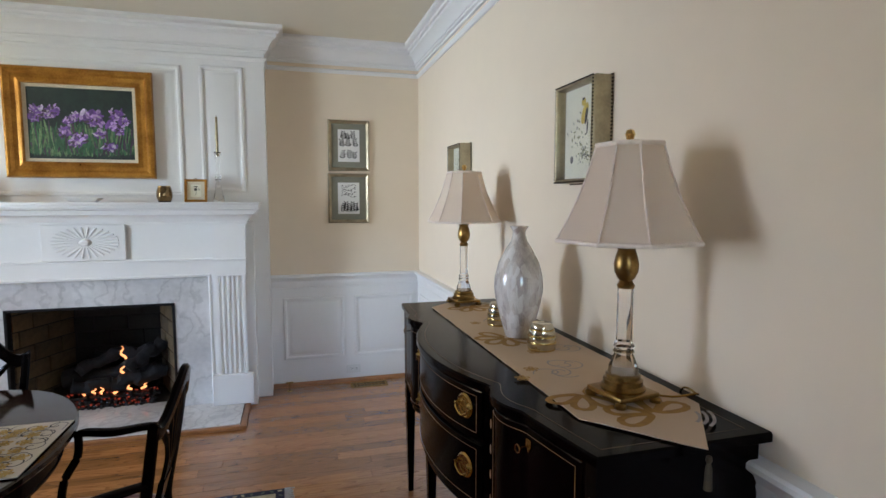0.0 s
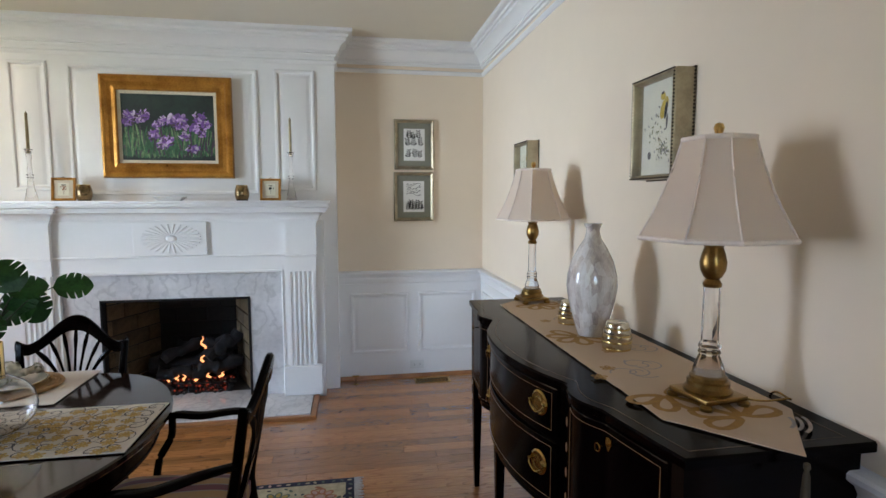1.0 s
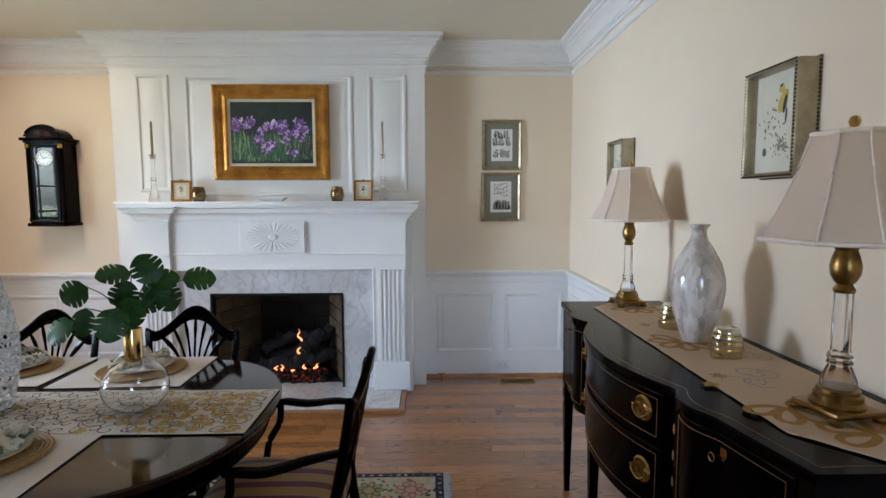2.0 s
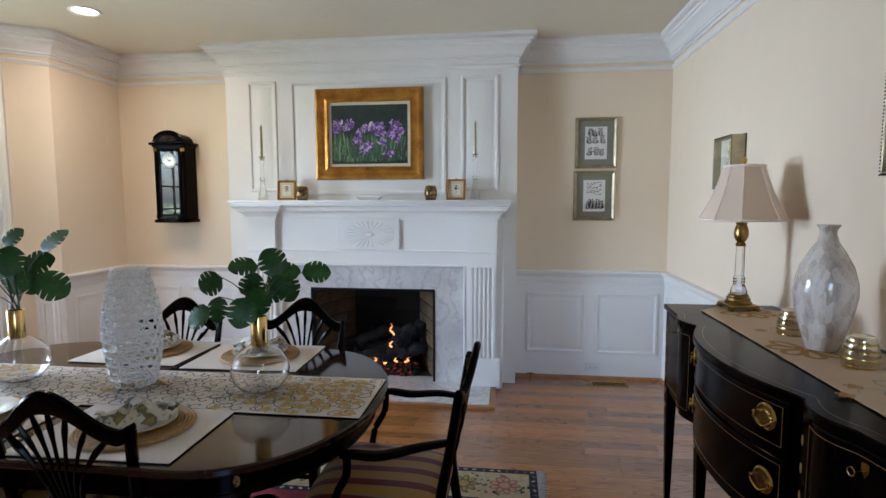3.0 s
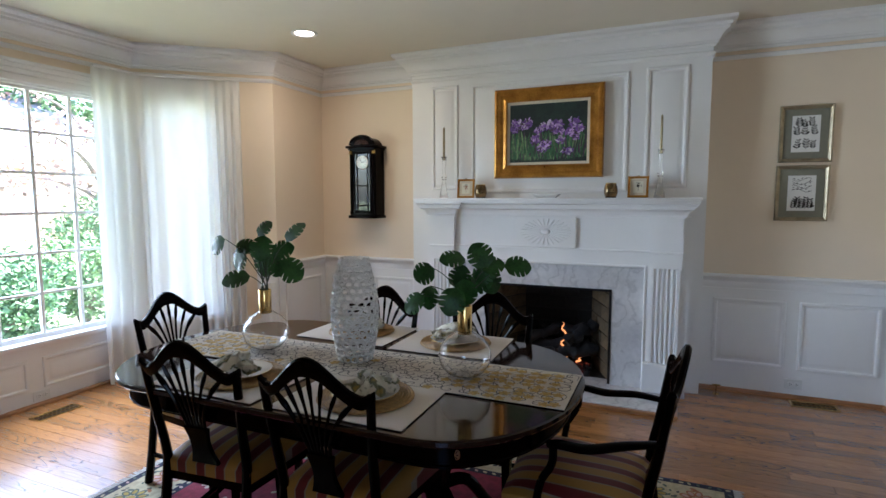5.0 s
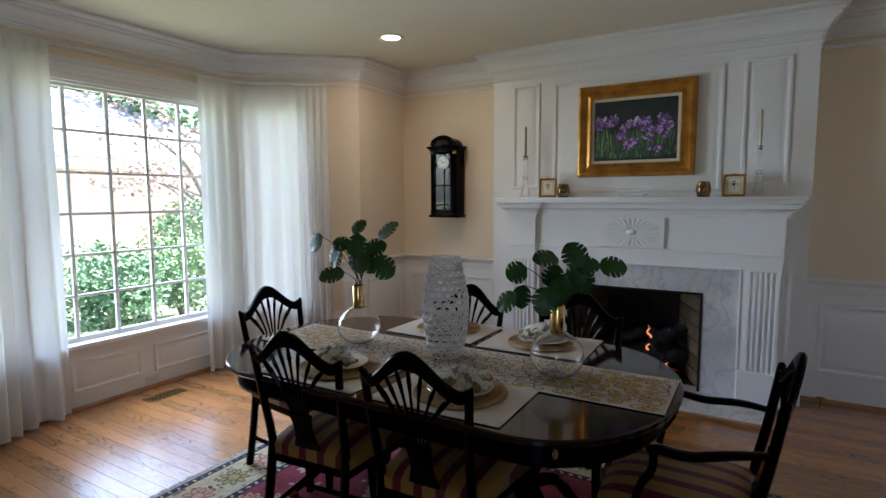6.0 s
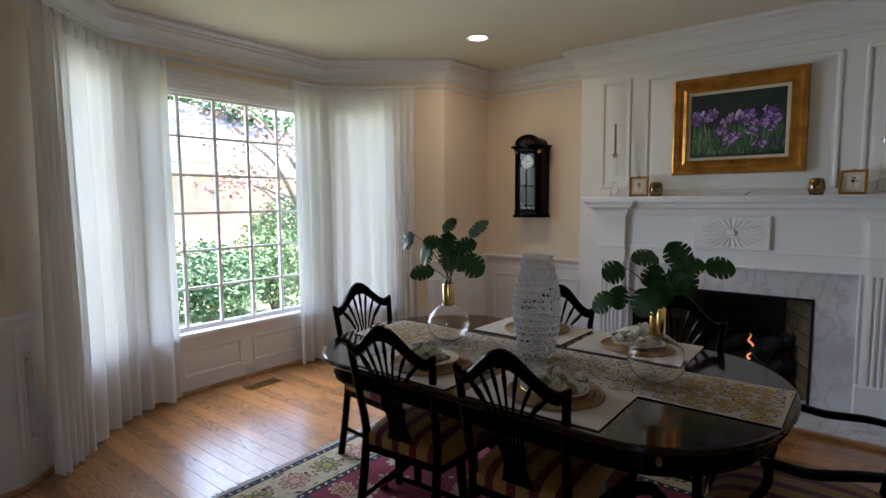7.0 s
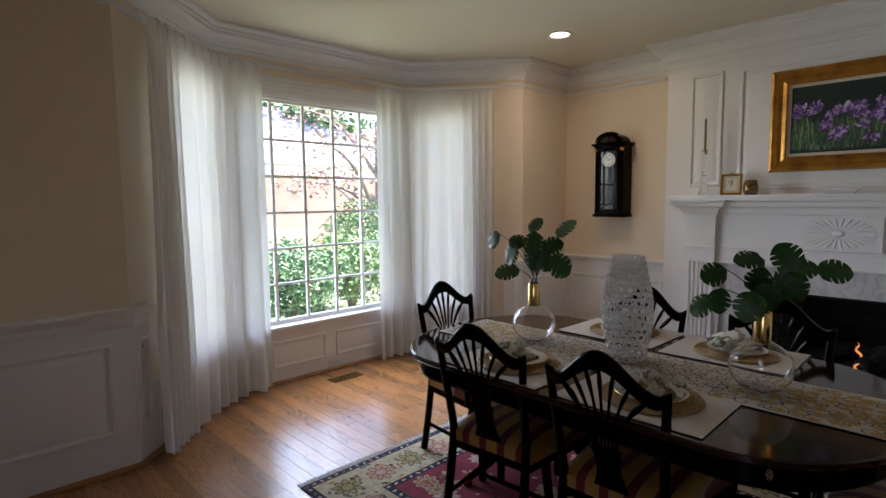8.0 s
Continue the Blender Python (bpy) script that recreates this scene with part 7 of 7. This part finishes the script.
def shrub(x, y, r, h, seed, m_, count=4600):
    rnd = random.Random(seed)
    s = thing("shrub", "leafy green garden shrub outside the bay window", "shrub", "garden shrubs")
    s.location = (x, y, GZ)
    cs = []
    bm = bmesh.new()
    for k in range(9):
        a, rr = rnd.uniform(0, 6.28), rnd.uniform(0, 0.6) * r
        z = rnd.uniform(0.35, 0.85) * h
        c = (rr * math.cos(a), rr * math.sin(a), z)
        cs.append((c, (r * 0.48, r * 0.48, h * 0.24)))
        tube(bm, curve([(0.03 * math.cos(a), 0.03 * math.sin(a), 0), (c[0] * 0.4, c[1] * 0.4, z * 0.5), c], 4), [0.022 - 0.0016 * i for i in range(9)], 6)
    part("stems", bm, M_BARK, s)
    part("crown", leaf_cloud(cs, count, 0.040, rnd), m_, s, smooth=0)


shrub(-8.4, 3.7, 0.85, 1.25, 1, M_BUSH)
shrub(-8.8, 5.0, 0.90, 1.5, 2, M_BUSH2)
shrub(-8.2, 6.3, 0.95, 1.8, 3, M_BUSH)
shrub(-9.6, 4.4, 1.0, 1.3, 4, M_BUSH)
shrub(-7.6, 5.6, 0.6, 1.1, 5, M_BUSH)
shrub(-10.5, 6.6, 1.3, 2.0, 6, M_BUSH2)
shrub(-8.9, 2.2, 0.8, 1.15, 7, M_BUSH)
shrub(-9.8, 0.6, 1.0, 1.4, 8, M_BUSH)
shrub(-7.8, 7.8, 1.1, 2.2, 9, M_BUSH2)
for k in range(11):
    rnd = random.Random(50 + k)
    bm = bmesh.new()
    bmesh.ops.create_icosphere(bm, subdivisions=3, radius=0.16)
    for v in bm.verts:
        v.co += 0.05 * noise.noise_vector(v.co * 7 + Vector((k, 0, 0)))
        v.co.z *= 0.6
    st = part("edging_stone", bm, M_STONE, None, "rough grey stone edging the garden bed")
    tagged(st, category="stone", group="edging stones").location = (-7.35 - 0.15 * math.sin(k), 2.3 + 0.42 * k, GZ + 0.05)


def tree(x, y, h, spread, seed, m_, label, count=3000, size=0.07):
    rnd = random.Random(seed)
    t = thing("tree", label, "tree", "garden trees")
    t.location = (x, y, GZ)
    bm = tube(bmesh.new(), curve([(0, 0, 0), (0.08, 0.05, h * 0.2), (0.0, 0.1, h * 0.45), (0.1, 0.0, h * 0.8)], 5), [0.16 - 0.008 * i for i in range(16)], 10)
    cs = []
    for k in range(14):
        a = k * 2.4 + rnd.uniform(-0.3, 0.3)
        z0 = h * rnd.uniform(0.25, 0.6)
        r = spread * rnd.uniform(0.5, 1.0)
        z1 = z0 + h * rnd.uniform(0.05, 0.35)
        e = (r * math.cos(a), r * math.sin(a), z1)
        tube(bm, curve([(0.04, 0.05, z0), (e[0] * 0.5, e[1] * 0.5, z0 + (z1 - z0) * 0.75), e], 5), [0.06 - 0.0045 * i for i in range(11)], 6)
        cs.append((e, (spread * 0.32, spread * 0.32, h * 0.07)))
        cs.append(((e[0] * 0.6, e[1] * 0.6, z1 + 0.1), (spread * 0.25, spread * 0.25, h * 0.05)))
    part("trunk", bm, M_BARK, t)
    part("crown", leaf_cloud(cs, count, size, rnd), m_, t, smooth=0)


tree(-11.0, 7.2, 4.6, 2.6, 21, M_MAPLE, "red-leaved maple with spreading bare branches", 2600, 0.06)
tree(-22.0, 11.0, 10.0, 4.2, 23, M_BUSH2, "tall green garden tree", 5000, 0.17)
tree(-20.0, -1.5, 9.0, 3.8, 24, M_BUSH, "tall green garden tree", 5000, 0.16)
house = thing("neighbour_house", "pink brick house with a grey roof across the lawn", "house")
part("wall", B(-26, -16.5, 2.5, 12.5, GZ, 2.3), M_BRICK, house, smooth=0)
part("cornice", B(-26.1, -16.3, 2.3, 12.7, 2.3, 2.6), M_TRIM, house, smooth=0)
bm = bmesh.new()
slab(bm, [(-26.6, 2.0), (-16.0, 2.0), (-16.0, 13.0), (-26.6, 13.0)], 2.6, 2.7)
vs = [bm.verts.new(p) for p in ((-16.0, 2.0, 2.7), (-16.0, 13.0, 2.7), (-26.6, 13.0, 2.7), (-26.6, 2.0, 2.7), (-21.3, 4.0, 5.2), (-21.3, 11.0, 5.2))]
for f in ((0, 1, 5, 4), (1, 2, 5), (2, 3, 4, 5), (3, 0, 4)):
    bm.faces.new([vs[i] for i in f])
part("roof", bm, M_ROOF, house, smooth=0)

# ---- floor ----
M_PLANK = mat("oak_plank", (0.36, 0.145, 0.042), 0.24, spec=0.8, coat=0.5, bump=0.03, bump_scale=30)
M_PLANK.node_tree.nodes["Principled BSDF"].inputs["Coat Roughness"].default_value = 0.20
nt = M_PLANK.node_tree
tcp, oip, gip = nt.nodes.new("ShaderNodeTexCoord"), nt.nodes.new("ShaderNodeObjectInfo"), nt.nodes.new("ShaderNodeNewGeometry")
rsum = nt.nodes.new("ShaderNodeMath")
rsum.operation = 'ADD'
nt.links.new(oip.outputs["Random"], rsum.inputs[0])
nt.links.new(gip.outputs["Random Per Island"], rsum.inputs[1])
cmb = nt.nodes.new("ShaderNodeCombineXYZ")
sc = nt.nodes.new("ShaderNodeMath")
sc.operation = 'MULTIPLY'
sc.inputs[1].default_value = 37.0
nt.links.new(rsum.outputs[0], sc.inputs[0])
nt.links.new(sc.outputs[0], cmb.inputs[0])
nt.links.new(sc.outputs[0], cmb.inputs[1])
av = nt.nodes.new("ShaderNodeVectorMath")
nt.links.new(tcp.outputs["Object"], av.inputs[0])
nt.links.new(cmb.outputs[0], av.inputs[1])


def grain(scale, stretch_, detail):
    mp = nt.nodes.new("ShaderNodeMapping")
    mp.inputs["Scale"].default_value = stretch_
    nt.links.new(av.outputs[0], mp.inputs[0])
    n_ = nt.nodes.new("ShaderNodeTexNoise")
    n_.inputs["Scale"].default_value = scale
    n_.inputs["Detail"].default_value = detail
    nt.links.new(mp.outputs[0], n_.inputs["Vector"])
    return n_.outputs["Fac"]


# growth rings as contour lines of a long, smooth noise
big, fine_ = grain(1.3, (1.1, 9.0, 1.0), 1.0), grain(6.0, (2.0, 60.0, 1.0), 3.0)
m1 = nt.nodes.new("ShaderNodeMath")
m1.operation = 'MULTIPLY'
m1.inputs[1].default_value = 13.0
nt.links.new(big, m1.inputs[0])
m2 = nt.nodes.new("ShaderNodeMath")
m2.operation = 'FRACT'
nt.links.new(m1.outputs[0], m2.inputs[0])
ringr = nt.nodes.new("ShaderNodeValToRGB")
ringr.color_ramp.elements[0].position, ringr.color_ramp.elements[0].color = 0.0, (0.42, 0.19, 0.060, 1)
ringr.color_ramp.elements[1].position, ringr.color_ramp.elements[1].color = 1.0, (0.24, 0.098, 0.028, 1)
e_ = ringr.color_ramp.elements.new(0.72)
e_.color = (0.37, 0.162, 0.050, 1)
nt.links.new(m2.outputs[0], ringr.inputs[0])
finer = nt.nodes.new("ShaderNodeValToRGB")
finer.color_ramp.elements[0].position, finer.color_ramp.elements[0].color = 0.30, (0.62, 0.55, 0.50, 1)
finer.color_ramp.elements[1].position, finer.color_ramp.elements[1].color = 0.62, (1, 1, 1, 1)
nt.links.new(fine_, finer.inputs[0])
mul = nt.nodes.new("ShaderNodeMixRGB")
mul.blend_type = 'MULTIPLY'
mul.inputs[0].default_value = 0.8
nt.links.new(ringr.outputs[0], mul.inputs[1])
nt.links.new(finer.outputs[0], mul.inputs[2])
frr = nt.nodes.new("ShaderNodeMath")
frr.operation = 'FRACT'
nt.links.new(rsum.outputs[0], frr.inputs[0])
mrr = nt.nodes.new("ShaderNodeMapRange")
mrr.inputs["To Min"].default_value, mrr.inputs["To Max"].default_value = 0.72, 1.18
nt.links.new(frr.outputs[0], mrr.inputs["Value"])
hv = nt.nodes.new("ShaderNodeHueSaturation")
nt.links.new(mrr.outputs[0], hv.inputs["Value"])
nt.links.new(mul.outputs[0], hv.inputs["Color"])
nt.links.new(hv.outputs[0], nt.nodes["Principled BSDF"].inputs["Base Color"])
M_GAP = mat("floor_gap", (0.03, 0.012, 0.005), 0.8, noise_scale=20, var=0.4)
floor = struct("floor", B(-5.3, 0.9, RY - 0.2, BY + 0.3, -0.12, -0.006), M_GAP, "polished honey oak strip floor", "floor", 0)
rnd = random.Random(4)
PW = 0.083
near, rest = [], []
y = RY
while y < BY - 0.005:
    ym = y + PW / 2
    if ym > FA[1]:
        xl = LX
    elif ym > FC[1]:
        xl = FX + (ym - FC[1]) / (FA[1] - FC[1]) * (LX - FX) - 0.05
    elif ym > FN[1]:
        xl = FX
    elif ym > FB[1]:
        xl = FX + (FN[1] - ym) / (FN[1] - FB[1]) * (NX - FX) - 0.05
    else:
        xl = NX
    x = xl - rnd.uniform(0, 0.1)
    while x < RX:
        ln = rnd.uniform(0.55, 1.9)
        x1 = min(x + ln, RX + 0.02)
        if RX + 0.02 - x1 < 0.2:
            x1 = RX + 0.02
        q = (x, x1, y, min(y + PW, BY))
        (near if y > 1.0 else rest).append(q)
        x = x1
    y += PW
while len(near) > 300:
    rest.append(near.pop(0))
for x0, x1, y0, y1 in near:
    o = part("plank", B(-(x1 - x0) / 2 + 0.0003, (x1 - x0) / 2 - 0.0003, -(y1 - y0) / 2 + 0.0003, (y1 - y0) / 2 - 0.0003, -0.006, rnd.uniform(-0.0003, 0.0), bevel=0.0007), M_PLANK, floor, smooth=0)
    o.location = ((x0 + x1) / 2, (y0 + y1) / 2, 0)
bm = bmesh.new()
for x0, x1, y0, y1 in rest:
    box(bm, x0 + 0.0003, x1 - 0.0003, y0 + 0.0003, y1 - 0.0003, -0.006, rnd.uniform(-0.0004, 0))
tagged(part("planks", bm, M_PLANK, floor, smooth=0), kind="stuff")
